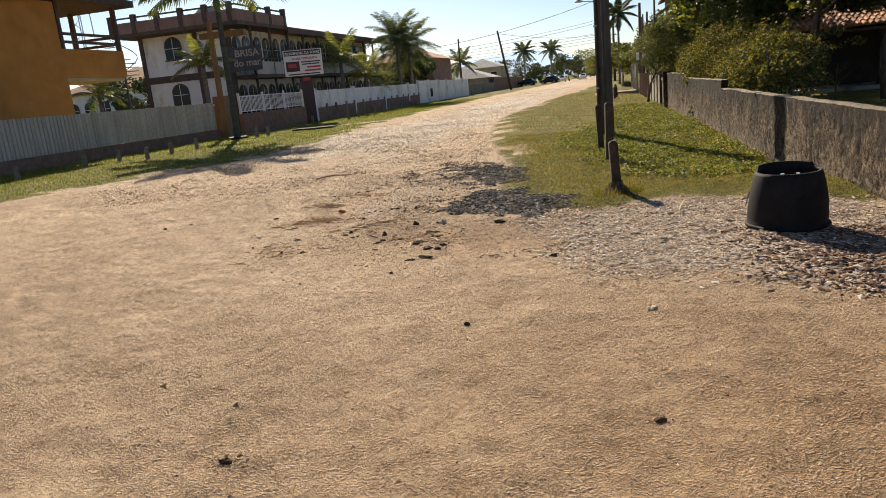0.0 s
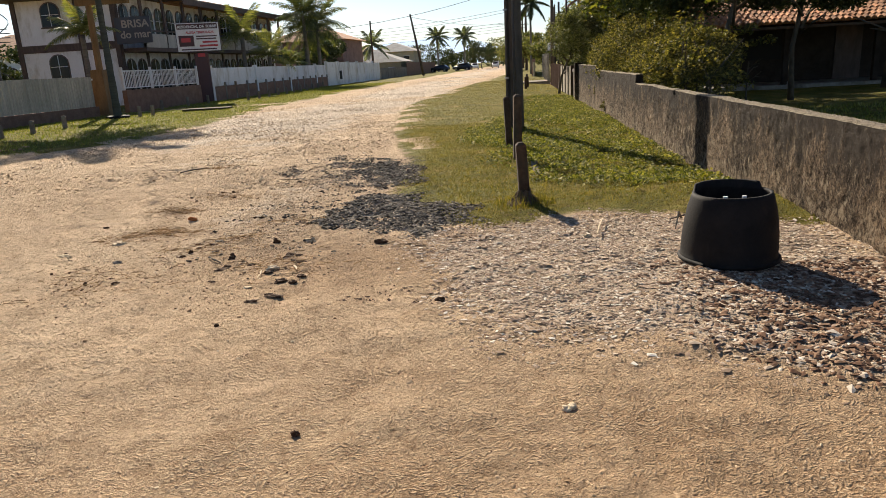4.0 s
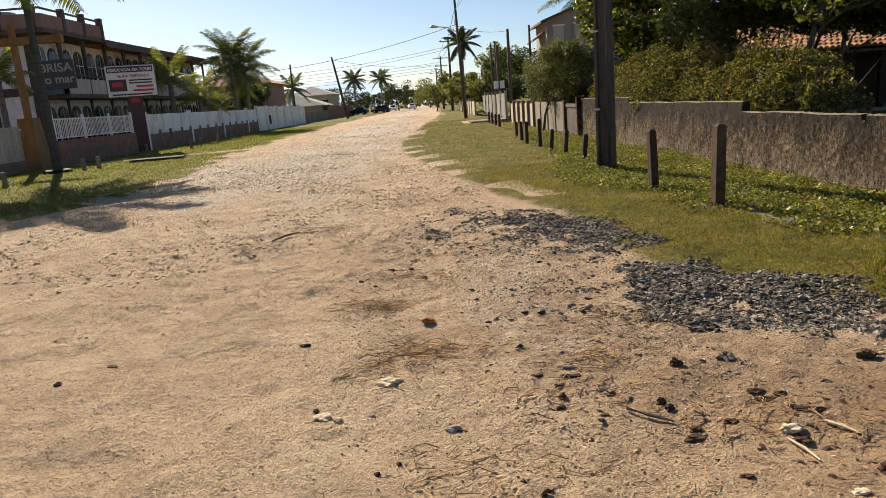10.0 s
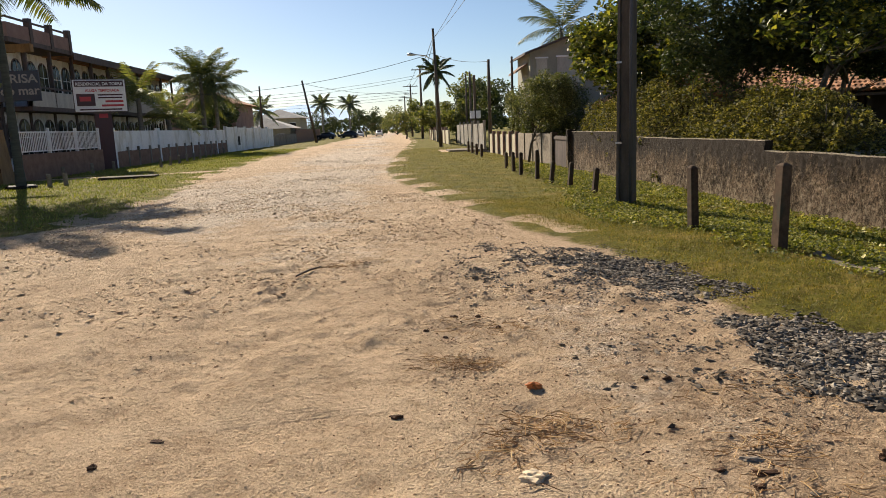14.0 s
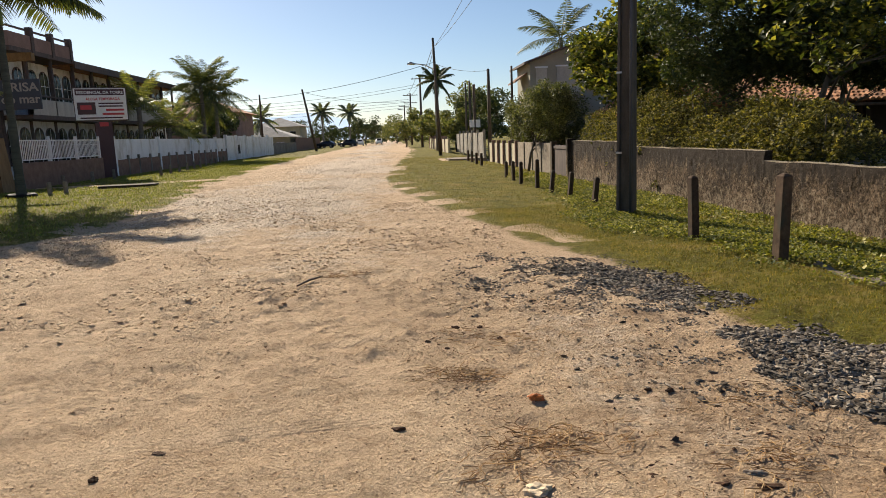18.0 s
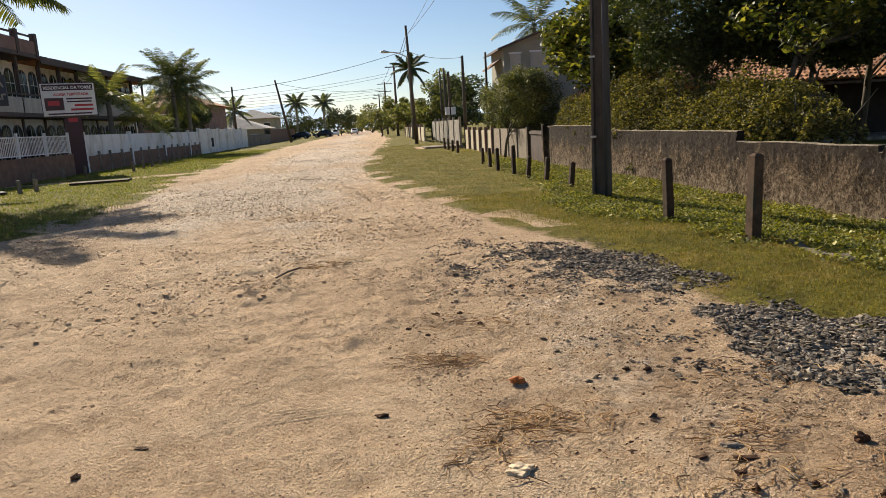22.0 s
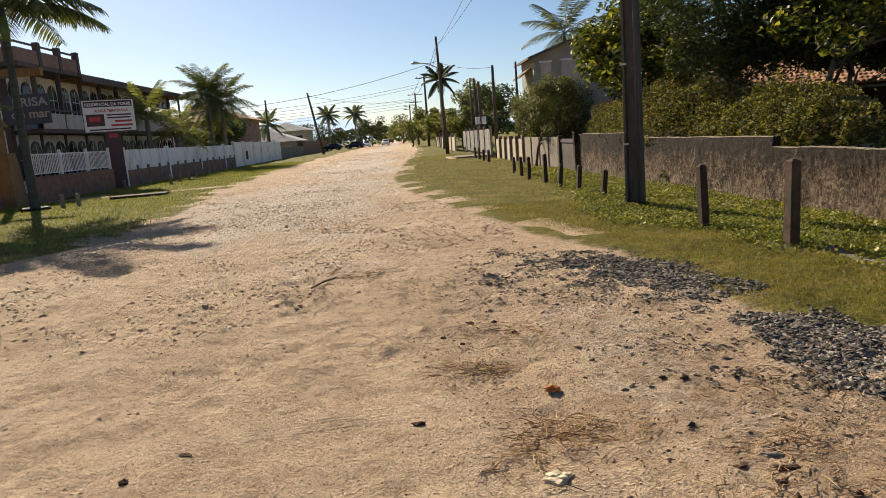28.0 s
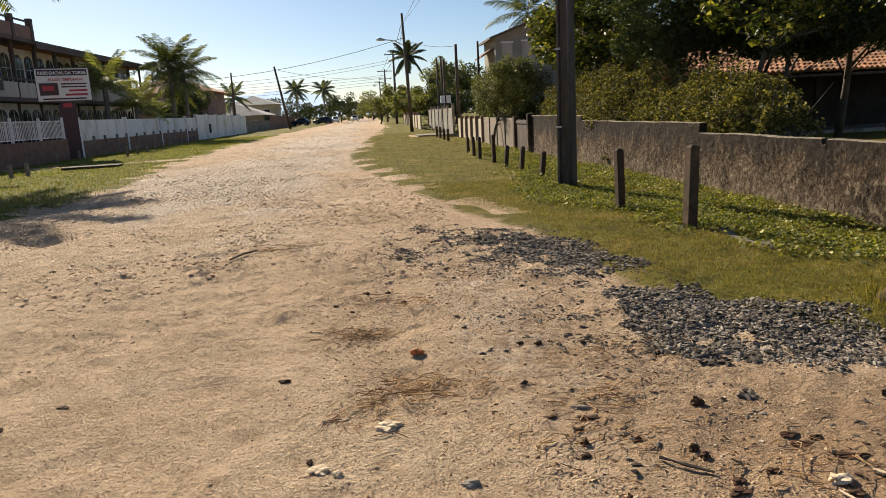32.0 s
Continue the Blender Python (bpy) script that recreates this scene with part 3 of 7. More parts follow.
def far_from(line, x, y):
    """Distance from a line of points on the ground, in metres."""
    near = np.full(np.shape(x), 1e9)
    for (ax, ay), (bx, by) in zip(line, line[1:]):
        t = np.clip(((x - ax) * (bx - ax) + (y - ay) * (by - ay)) / ((bx - ax) ** 2 + (by - ay) ** 2), 0, 1)
        near = np.minimum(near, np.hypot(x - ax - t * (bx - ax), y - ay - t * (by - ay)))
    return near


def ground_z(x, y):
    x, y = np.asarray(x, float), np.asarray(y, float)
    z = 0.03 * vnoise(x, y, 2.6, 1) + 0.016 * vnoise(x, y, 0.8, 2)
    flat = step01(far_from(TRACK, x, y), 0.15, 0.3)
    rut = np.exp(-(((x + 6.2 - 0.25 * np.sin(y * 0.3)) / 0.35) ** 2)) + np.exp(-(((x + 8.1 - 0.25 * np.sin(y * 0.3)) / 0.35) ** 2))
    z = z - 0.02 * rut * step01(y, 8, 14)
    on_road = step01(-grass_depth(x, y), 0, 0.8)
    z = z + on_road * step01(y, 7, 12) * step01(-y, -60, -45) * (0.018 * vnoise(x, y, 0.62, 15) + 0.026 * np.abs(vnoise(x, 0.7 * y, 0.5, 16)) + 0.032 * np.abs(vnoise(x, 0.7 * y, 0.27, 17)) + 0.026 * np.abs(vnoise(x, y, 0.15, 18)) - 0.02) * flat
    z = z + 0.03 * step01(grass_depth(x, y), -0.1, 0.5)
    z = z - 0.16 * step01(x, 0.2, 2.6) * step01(y, 9.5, 13) * (x < 3.3)
    z = z + 0.02 * step01(inside(SHELLS, x, y), 0, 1.2) * step01(x, 0.5, 3)
    near = step01(x, -7.6, -6.8) * step01(-x, -3.7, -3.3) * step01(y, 1.4, 2.2) * step01(-y, -14.8, -13.8)
    z = z - 0.018 * np.exp(-((far_from(RUT, x, y) / 0.11) ** 2))
    z = z + near * flat * (0.013 * vnoise(x, y, 0.3, 3) + 0.012 * vnoise(x, y, 0.13, 4) + 0.007 * vnoise(x, y, 0.075, 14))
    far = step01(np.hypot(x, y - 20), 60, 140)
    return z * (1 - far)


def gz(x, y):
    return float(ground_z(np.array([x]), np.array([y]))[0])


# ---- ground: one sheet to the horizon ----
def spaced(a, b, h):
    return list(np.arange(a, b, h))


def outward(a, b, h, grow=1.25):
    out, v = [], a
    while abs(v - a) < abs(b - a):
        out.append(v)
        v += h if b > a else -h
        h *= grow
    return out + [b]


gx = np.array(sorted(set(outward(-25, -1500, 0.8)[1:] + spaced(-25, -12, 0.22) + spaced(-12, -7, 0.08) + spaced(-7, 3.6, 0.036) + spaced(3.6, 14, 0.4) + outward(14, 1500, 0.8))))
gy = np.array(sorted(set(outward(-3, -1500, 0.5)[1:] + spaced(-3, 1.8, 0.2) + spaced(1.8, 14.5, 0.036) + spaced(14.5, 24, 0.08) + spaced(24, 40, 0.14) + spaced(40, 110, 0.9) + outward(110, 2500, 1.5))))
GX, GY = np.meshgrid(gx, gy)
fx_, fy_ = GX.ravel(), GY.ravel()
gd = grass_depth(fx_, fy_)
vz = ground_z(fx_, fy_)
nx, ny = len(gx), len(gy)
idx = np.arange(nx * ny).reshape(ny, nx)
quads = np.stack([idx[:-1, :-1], idx[:-1, 1:], idx[1:, 1:], idx[1:, :-1]], -1).reshape(-1, 4)
gme = bpy.data.meshes.new("ground")
gme.from_pydata(np.stack([fx_, fy_, vz], -1).tolist(), [], quads.tolist())
gme.materials.append(M_GROUND)
gme.shade_smooth()
grav, dark_g = gravel_amount(fx_, fy_)
worn = np.exp(-(((gd - 0.5) / 0.6) ** 2)) * 0.55 * (vnoise(fx_, fy_, 1.3, 9) > 0.15) * (fy_ > 13.5)
soil = 0.6 * np.exp(-(((fx_ + 12.3) / 0.5) ** 2 + ((fy_ - 15.5) / 1.8) ** 2))
for cx, cy, rx, ry in ((-3.75, 9.75, 0.45, 0.3), (-3.3, 8.65, 0.4, 0.16), (-5.4, 8.85, 0.25, 0.08), (-3.4, 9.0, 0.5, 0.1), (-2.2, 8.3, 0.4, 0.3), (-1.35, 7.6, 0.35, 0.3), (-3.9, 11.0, 0.3, 0.3), (-1.9, 8.5, 0.8, 0.45), (-2.3, 9.4, 0.5, 0.8), (-2.7, 11.6, 0.5, 0.6), (-1.2, 7.9, 0.9, 0.35), (-0.6, 7.2, 0.5, 0.6), (-1.35, 6.9, 0.35, 0.35), (-0.35, 7.6, 0.5, 0.5), (-3.55, 10.6, 0.35, 0.25), (-3.6, 8.5, 0.3, 0.2), (-2.5, 8.1, 0.2, 0.2), (-1.75, 11.0, 0.4, 0.25), (0.6, 5.9, 0.6, 0.35), (1.4, 5.5, 0.8, 0.35), (2.4, 5.3, 0.8, 0.4), (2.6, 6.2, 0.5, 0.5)):
    soil = soil + 0.5 * np.exp(-(((fx_ - cx) / rx) ** 2 + ((fy_ - cy) / ry) ** 2))
soil = np.minimum(soil, 0.4) + 0.2 * np.exp(-(((fx_ + 2.0) / 1.2) ** 2)) * step01(fy_, 6.2, 7.6) * step01(-fy_, -15.5, -13.5) * (gd < 0.2)
soil = soil + 0.75 * step01(fx_ - creeper_edge(fy_), -0.1, 0.4) * (fx_ < 3.4) * (fy_ > 10.5) * (fy_ < 34) + 0.35 * dark_g
soil = soil + 0.3 * np.exp(-((far_from(RUT, fx_, fy_) / 0.16) ** 2)) + 0.25 * np.exp(-((far_from(SCUFF, fx_, fy_) / 0.3) ** 2))
brown = 0.9 * np.exp(-(((fx_ - 1.6) / 3.0) ** 2 + ((fy_ - 3.2) / 2.4) ** 2)) + 0.85 * np.exp(-(((fx_ + 1.3) / 1.2) ** 2 + ((fy_ - 7.4) / 1.1) ** 2)) + 0.6 * np.exp(-(((fx_ - 0.1) / 0.7) ** 2 + ((fy_ - 7.4) / 1.0) ** 2))
for key, val in (("grass", np.clip(0.5 + gd / 0.9, 0, 1) - np.where(gd > 0, worn, 0)), ("gravel", grav), ("soil", soil), ("brown", brown), ("loose", 0.42 + 0.58 * step01(-fy_, -6.8, -4.6))):
    gme.attributes.new(key, "FLOAT", "POINT").data.foreach_set("value", val.astype(np.float32))
ground = tagged(new("ground", gme), "pale sandy dirt road with mown grass verges", "ground", kind="structure")


# ---- scatter on the ground ----
ICO = [Vector(v).normalized() for v in [(-1, 1.618, 0), (1, 1.618, 0), (-1, -1.618, 0), (1, -1.618, 0), (0, -1, 1.618), (0, 1, 1.618), (0, -1, -1.618), (0, 1, -1.618), (1.618, 0, -1), (1.618, 0, 1), (-1.618, 0, -1), (-1.618, 0, 1)]]
ICO_F = [(0, 11, 5), (0, 5, 1), (0, 1, 7), (0, 7, 10), (0, 10, 11), (1, 5, 9), (5, 11, 4), (11, 10, 2), (10, 7, 6), (7, 1, 8), (3, 9, 4), (3, 4, 2), (3, 2, 6), (3, 6, 8), (3, 8, 9), (4, 9, 5), (2, 4, 11), (6, 2, 10), (8, 6, 7), (9, 8, 1)]
ICO_A = np.array([tuple(v) for v in ICO])
OCT_A = np.array([(1, 0.2, 0), (-0.9, -0.3, 0.1), (0.2, 1, 0), (-0.2, -1, 0.1), (0.1, 0, 0.9), (0, 0.1, -0.9)])
OCT_F = [(0, 2, 4), (2, 1, 4), (1, 3, 4), (3, 0, 4), (2, 0, 5), (1, 2, 5), (3, 1, 5), (0, 3, 5)]


def scatter(name, mat, label, category, x, y, size, flat=0.7, sink=0.25, kind="stuff", sharp=True, lean=0.5):
    """Many small stones lying on the ground, in one mesh."""
    n = len(x)
    z = ground_z(x, y)
    form, form_f = (OCT_A, OCT_F) if sharp else (ICO_A, ICO_F)
    k = len(form)
    shape = 1 + 0.35 * rng.standard_normal((n, k)).clip(-1.5, 1.5)
    loc = form[None] * shape[:, :, None] * 0.5
    loc = loc * np.stack([size * rng.uniform(0.7, 1.4, n), size * rng.uniform(0.7, 1.2, n), size * flat * rng.uniform(0.6, 1.1, n)], -1)[:, None, :]
    tilt = rng.uniform(-lean, lean, n)
    c, s = np.cos(tilt)[:, None], np.sin(tilt)[:, None]
    loc = np.stack([loc[..., 0] * c - loc[..., 2] * s, loc[..., 1], loc[..., 0] * s + loc[..., 2] * c], -1)
    a = rng.uniform(0, 6.28, n)
    c, s = np.cos(a)[:, None], np.sin(a)[:, None]
    loc = np.stack([loc[..., 0] * c - loc[..., 1] * s, loc[..., 0] * s + loc[..., 1] * c, loc[..., 2]], -1)
    loc = loc + np.stack([x, y, z + size * flat * sink], -1)[:, None, :]
    faces = (np.array(form_f)[None] + (np.arange(n) * k)[:, None, None]).reshape(-1, 3)
    me = bpy.data.meshes.new(name)
    me.from_pydata(loc.reshape(-1, 3).tolist(), [], faces.tolist())
    me.materials.append(mat)
    return tagged(new(name, me), label, category, kind=kind)


def pick(n, x0, x1, y0, y1, weight):
    x, y = rng.uniform(x0, x1, n), rng.uniform(y0, y1, n)
    keep = rng.uniform(0, 1, n) < weight(x, y)
    return x[keep], y[keep]


x, y = pick(80000, -3.6, 0.3, 7.4, 14.6, lambda a, b: np.clip(gravel_amount(a, b)[1] * 0.9 - 0.08 + 0.3 * vnoise(a, b, 0.42, 8) + 0.3 * vnoise(a, b, 0.17, 18), 0, 1) * 0.9 * step01(gravel_amount(a, b)[1], 0.02, 0.3) * (1 - 0.5 * step01(-a, 1.7, 2.4)) + 0.03 * np.exp(-(((a - np.interp(b, [7.6, 9.2, 11, 12.8, 14], [-2.3, -2.2, -2.3, -2.6, -2.9])) / 0.5) ** 2)) * step01(vnoise(a, b, 0.4, 33), -0.3, 0.4))
u, v = pick(110000, -4.0, 0.2, 7.6, 14.8, lambda a, b: 0.5 * step01(np.maximum(inside(GRAVEL_FAR, a, b), inside(GRAVEL_NEAR, a, b)) + 0.3 * vnoise(a, b, 0.5, 44), -0.75, 0.1) ** 2 * step01(vnoise(a, b, 0.24, 45) + 0.5 * vnoise(a, b, 0.6, 46), -0.25, 0.6) * (grass_depth(a, b) < 0.3))
scatter("gravel_crumbs", M_GREY_STONE, "small grey stones trodden into the sand round the gravel", "gravel", u, v, rng.uniform(0.008, 0.034, len(u)), 0.4, 0.15, sharp=False)
scatter("dark_gravel", M_GREY_STONE, "loose dark grey crushed stone heaped at the road edge", "gravel", x, y, rng.uniform(0.016, 0.058, len(x)), 0.5, 0.3)
x, y = pick(90000, -0.9, 4.6, 4.5, 9.2, lambda a, b: step01(inside(SHELLS, a, b) + 0.2 * vnoise(a, b, 0.5, 8) + 0.14 * vnoise(a, b, 0.2, 28), -0.3, 0.45) * (0.75 + 0.35 * vnoise(a, b, 0.9, 29)) * (0.3 + 0.7 * step01(b - 0.25 * a, 4.6, 6.0)) * (1 - 0.85 * step01(a, 1.7, 2.6) * step01(-b, -7.0, -6.2)))
scatter("pale_chippings", M_CHIPS, "spread of pale flat stone chippings and shells", "chippings", x, y, rng.uniform(0.011, 0.04, len(x)) * np.where(rng.uniform(0, 1, len(x)) < 0.02, 1.8, 1), 0.22, 0.4, lean=0.35)
x, y = pick(15000, 1.2, 4.6, 4.7, 7.2, lambda a, b: step01(inside(SHELLS, a, b) + 0.15 * vnoise(a, b, 0.3, 48), -0.05, 0.3) * step01(a, 1.2, 2.6))
scatter("brick_rubble", M_RUBBLE, "broken brick and mortar rubble at the foot of the wall", "rubble", x, y, rng.uniform(0.014, 0.06, len(x)), 0.4, 0.25, lean=0.4)
x, y = pick(60000, -7.5, 2.5, 1.6, 15, lambda a, b: 0.09 + 0.6 * np.exp(-(((a + 2.6) / 1.2) ** 2)) * step01(b, 5.5, 7.5) * (grass_depth(a, b) < 0.1))
x, y = np.concatenate([x, rng.normal(-1.27, 0.055, 260), rng.normal(0.69, 0.03, 30), rng.normal(-0.9, 0.2, 60)]), np.concatenate([y, rng.normal(2.82, 0.035, 260), rng.normal(3.35, 0.02, 30), rng.normal(6.6, 0.4, 60)])
scatter("soil_clods", M_CLOD, "small scattered earth clods and pebbles on sand", "clods", x, y, rng.uniform(0.005, 0.014, len(x)) * np.where(rng.uniform(0, 1, len(x)) < 0.02, 2.4, 1), 0.6, 0.15, sharp=False)
x, y = pick(120000, -6.5, 2.2, 1.7, 13.5, lambda a, b: (0.35 + 0.35 * vnoise(a, b, 0.6, 61) + 0.3 * vnoise(a, b, 0.22, 62)) * (grass_depth(a, b) < 0.15) * step01(14 - b, 0, 5))
scatter("sand_lumps", M_SANDLUMP, "fine crumbs of dry sand on the road", "sand", x, y, rng.uniform(0.006, 0.02, len(x)), 0.42, 0.1)
x, y = pick(11000, -4.2, 0.2, 6.3, 13.5, lambda a, b: step01(vnoise(a, b, 0.45, 71) + 0.6 * np.exp(-(((a + 2.3) / 0.7) ** 2)) - 0.2, 0.0, 0.6) * (grass_depth(a, b) < 0.1))
scatter("brown_clods", M_CLOD, "brown crumbled earth and small stones at the road edge", "clods", x, y, rng.uniform(0.006, 0.022, len(x)), 0.5, 0.15, sharp=False)
x, y = pick(2200, -3.4, 0.6, 6.3, 9.4, lambda a, b: step01(vnoise(a, b, 0.5, 81), -0.2, 0.5) * (0.35 + 0.65 * step01(a, -2.6, -1.2)))
scatter("dark_debris", M_DARKSTONE, "dark clods, bark and leaf scraps on the sand", "debris", x, y, rng.uniform(0.008, 0.04, len(x)), 0.35, 0.15)
x, y = pick(24000, -11.0, -2.4, 11.0, 34, lambda a, b: step01(vnoise(a, b, 1.3, 91) + 0.6 * vnoise(a, b, 0.4, 92), -0.1, 0.7) * (grass_depth(a, b) < 0) * (1 - 0.6 * step01(b, 16, 34)))
scatter("trodden_clods", M_SANDLUMP, "low trodden lumps of dry sand on the road", "sand", x, y, rng.uniform(0.012, 0.06, len(x)), 0.4, 0.1, sharp=False)
x, y = pick(16000, -9.5, -2.2, 9.5, 30, lambda a, b: 0.55 * step01(vnoise(a, 0.7 * b, 0.9, 95) + 0.7 * vnoise(a, b, 0.35, 96), 0.1, 0.9) * (grass_depth(a, b) < -0.1))
scatter("earth_crumbs", M_CLOD, "brown earth crumbs lying in patches on the road", "clods", x, y, rng.uniform(0.01, 0.032, len(x)), 0.4, 0.15, sharp=False)
x, y = pick(60000, -11.8, -2.2, 14, 95, lambda a, b: np.clip(gravel_amount(a, b)[0] * 0.9 + 0.08, 0, 1) * (grass_depth(a, b) < 0) * step01(vnoise(a, 0.6 * b, 1.4, 93) + 0.6 * vnoise(a, b, 0.5, 94), -0.15, 0.7))
scatter("road_stones", M_CHIPS, "stones worn loose from the road", "stones", x, y, rng.uniform(0.015, 0.055, len(x)), 0.5, 0.15)


def blades(name, mat, label, x, y, h, width, lean=0.6):
    n = len(x)
    z = ground_z(x, y)
    a, l = rng.uniform(0, 6.28, n), rng.uniform(0, lean, n)
    dx, dy = np.cos(a) * width / 2, np.sin(a) * width / 2
    b = rng.uniform(0, 6.28, n)
    tip = np.stack([x + np.cos(b) * l * h, y + np.sin(b) * l * h, z + h], -1)
    vv = np.stack([np.stack([x - dx, y - dy, z - 0.01], -1), np.stack([x + dx, y + dy, z - 0.01], -1), tip], 1).reshape(-1, 3)
    me = bpy.data.meshes.new(name)
    me.from_pydata(vv.tolist(), [], np.arange(3 * n).reshape(-1, 3).tolist())
    me.materials.append(mat)
    return tagged(new(name, me), label, "grass", kind="stuff")


def g_weight(a, b):
    return step01(grass_depth(a, b) + 0.35 * vnoise(a, b, 0.7, 6), -0.05, 0.5)


x, y = pick(120000, -3.2, 3.2, 8.2, 20, g_weight)
blades("grass_near", M_BLADE, "short yellow-green mown grass beside the road", x, y, rng.uniform(0.008, 0.038, len(x)), rng.uniform(0.006, 0.014, len(x)), 1.5)
x, y = pick(45000, -5, 2.7, 20, 60, g_weight)
blades("grass_far", M_BLADE, "short yellow-green grass along the verge", x, y, rng.uniform(0.012, 0.036, len(x)), rng.uniform(0.012, 0.028, len(x)), 1.3)
x, y = pick(70000, -20, -9.5, 12, 75, g_weight)
blades("grass_left", M_BLADE_G, "green mown grass in front of the fences", x, y, rng.uniform(0.03, 0.08, len(x)), rng.uniform(0.015, 0.04, len(x)), 1.1)
x, y = pick(9000, 3.6, 14, 8, 21, lambda a, b: 1 + 0 * a)
blades("lawn_behind_wall", M_BLADE_G, "shaded lawn behind the wall", x, y, rng.uniform(0.04, 0.1, len(x)), rng.uniform(0.02, 0.05, len(x)), 0.8)


def leaf_mesh(points, size, up=0.35, bend=0.25, ratio=0.55):
    """Folded pointed leaves at the points, turned every way. up: how far they face the sky."""
    n = len(points)
    d = rng.standard_normal((n, 3))
    d[:, 2] *= 0.6
    d /= np.linalg.norm(d, axis=1)[:, None]
    nrm = rng.standard_normal((n, 3)) + np.array([0, 0, up * 4])
    nrm -= d * (nrm * d).sum(1)[:, None]
    nrm /= np.linalg.norm(nrm, axis=1)[:, None] + 1e-9
    s = np.cross(d, nrm)
    L = (size if np.ndim(size) else np.full(n, size))[:, None]
    p = np.asarray(points)
    a, b = p - d * L * 0.5, p + d * L * 0.5 - nrm * L * bend * 0.4
    l, r = p + s * L * ratio * 0.5 + nrm * L * bend * 0.25, p - s * L * ratio * 0.5 + nrm * L * bend * 0.25
    vv = np.stack([a, l, b, r], 1).reshape(-1, 3)
    k = (np.arange(n) * 4)[:, None]
    ff = np.concatenate([k + [0, 2, 1], k + [0, 3, 2]], 1).reshape(-1, 3)
    return vv, ff


def leaves(name, mat, points, size, parent=None, up=0.35, ratio=0.55):
    vv, ff = leaf_mesh(points, size, up, ratio=ratio)
    me = bpy.data.meshes.new(name)
    me.from_pydata(vv.tolist(), [], ff.tolist())
    me.materials.append(mat)
    ob = new(name, me)
    ob.parent = parent
    return ob


def crown_points(n, centre, radii, clumps=14, clump=0.34, hollow=0.55):
    """Points in uneven clumps over an ellipsoid."""
    c, r = np.array(centre), np.array(radii)
    d = rng.standard_normal((clumps, 3))
    d /= np.linalg.norm(d, axis=1)[:, None]
    hubs = d * rng.uniform(hollow, 0.95, (clumps, 1))
    k = rng.integers(0, clumps, n)
    p = rng.standard_normal((n, 3))
    p /= np.linalg.norm(p, axis=1)[:, None]
    p = hubs[k] + p * (rng.uniform(0.25, 1, (n, 1)) ** 0.5) * clump * rng.uniform(0.6, 1.3, (clumps, 1))[k]
    return c + p * r


x, y = pick(210000, -1.4, 3.0, 10.5, 34, lambda a, b: (a < wall_x(b) - 0.03) * step01(a - creeper_edge(b) + 0.35 * vnoise(a, b, 0.5, 12), -0.25, 0.45) * np.clip(0.42 + 0.5 * vnoise(a, b, 0.38, 13) + 0.35 * vnoise(a, b, 1.4, 23), 0.04, 1))
tuft = 0.5 + 0.5 * vnoise(x, y, 0.38, 13)
lp = np.stack([x, y, ground_z(x, y) + rng.uniform(0.0, 0.05, len(x)) + 0.055 * tuft * rng.uniform(0.2, 1, len(x))], -1)
creeper = tagged(leaves("creeper_ground_cover", M_CREEP, lp, rng.uniform(0.022, 0.052, len(x)), None, 0.45, 0.85), "low glossy green creeper leaves along the wall", "ground cover", kind="stuff")

# sparse upturned leaves whose pale colour stands for reflected light
x, y = pick(5500, -1.2, 3.0, 9.6, 34, lambda a, b: (a < wall_x(b) - 0.05) * step01(a - creeper_edge(b) + 0.5 * vnoise(a, b, 0.5, 12), -0.5, 0.3) * np.clip(0.35 + 0.6 * vnoise(a, b, 0.9, 27) + 0.4 * step01(a, 1.6, 2.8), 0.08, 1))
lp = np.stack([x, y, ground_z(x, y) + rng.uniform(0.04, 0.09, len(x))], -1)
tagged(leaves("creeper_glint_leaves", M_CREEP_GLINT, lp, rng.uniform(0.035, 0.075, len(x)), None, 0.7, 0.9), "upturned round creeper leaves along the wall foot, painted pale as glints", "ground cover", kind="stuff")

# ---- right side: the rendered wall ----
def wall_run(geo, y0, y1, z1, t=0.16, h=0.05, caps=(1, 1)):
    """A wall along the plan's wall line, its face and top uneven with coarse render."""
    ys = np.arange(y0, y1 + h / 2, (y1 - y0) / round((y1 - y0) / h))
    zs = np.concatenate([np.arange(-0.4, z1 - 0.02, h * 0.8), [z1 - 0.012, z1]])
    A, B = np.meshgrid(ys, zs)
    rough = 0.012 * vnoise(A, B * 0 + 1, 0.9, 31) + 0.009 * vnoise(A, B, 0.16, 33) + 0.012 * vnoise(A, B, 0.075, 34)
    top = 0.014 * vnoise(A, 3 + 0 * A, 0.7, 32) + 0.004 * vnoise(A, 5 + 0 * A, 0.11, 35) - 0.09 * (np.abs(A - 14.3) < 0.06)
    rise = B + np.clip((B - z1 + 0.2) / 0.2, 0, 1) * top
    face = np.stack([wall_x(A) + rough + 0.014 * (B >= z1 - 1e-6), A, rise], -1)
    back = np.stack([wall_x(ys) + t, ys, z1 + top[-1]], -1)
    foot = np.stack([wall_x(ys) + t, ys, 0 * ys - 0.4], -1)
    rows = np.concatenate([face, back[None], foot[None]])
    n, m = rows.shape[0], rows.shape[1]
    k = np.arange(n * m).reshape(n, m)
    q = np.stack([k[:-1, :-1], k[1:, :-1], k[1:, 1:], k[:-1, 1:]], -1).reshape(-1, 4)
    return geo.add([tuple(v) for v in rows.reshape(-1, 3).tolist()], [tuple(f) for f in q.tolist()] + [tuple(k[:, 0].tolist())] * caps[0] + [tuple(k[::-1, -1].tolist())] * caps[1])


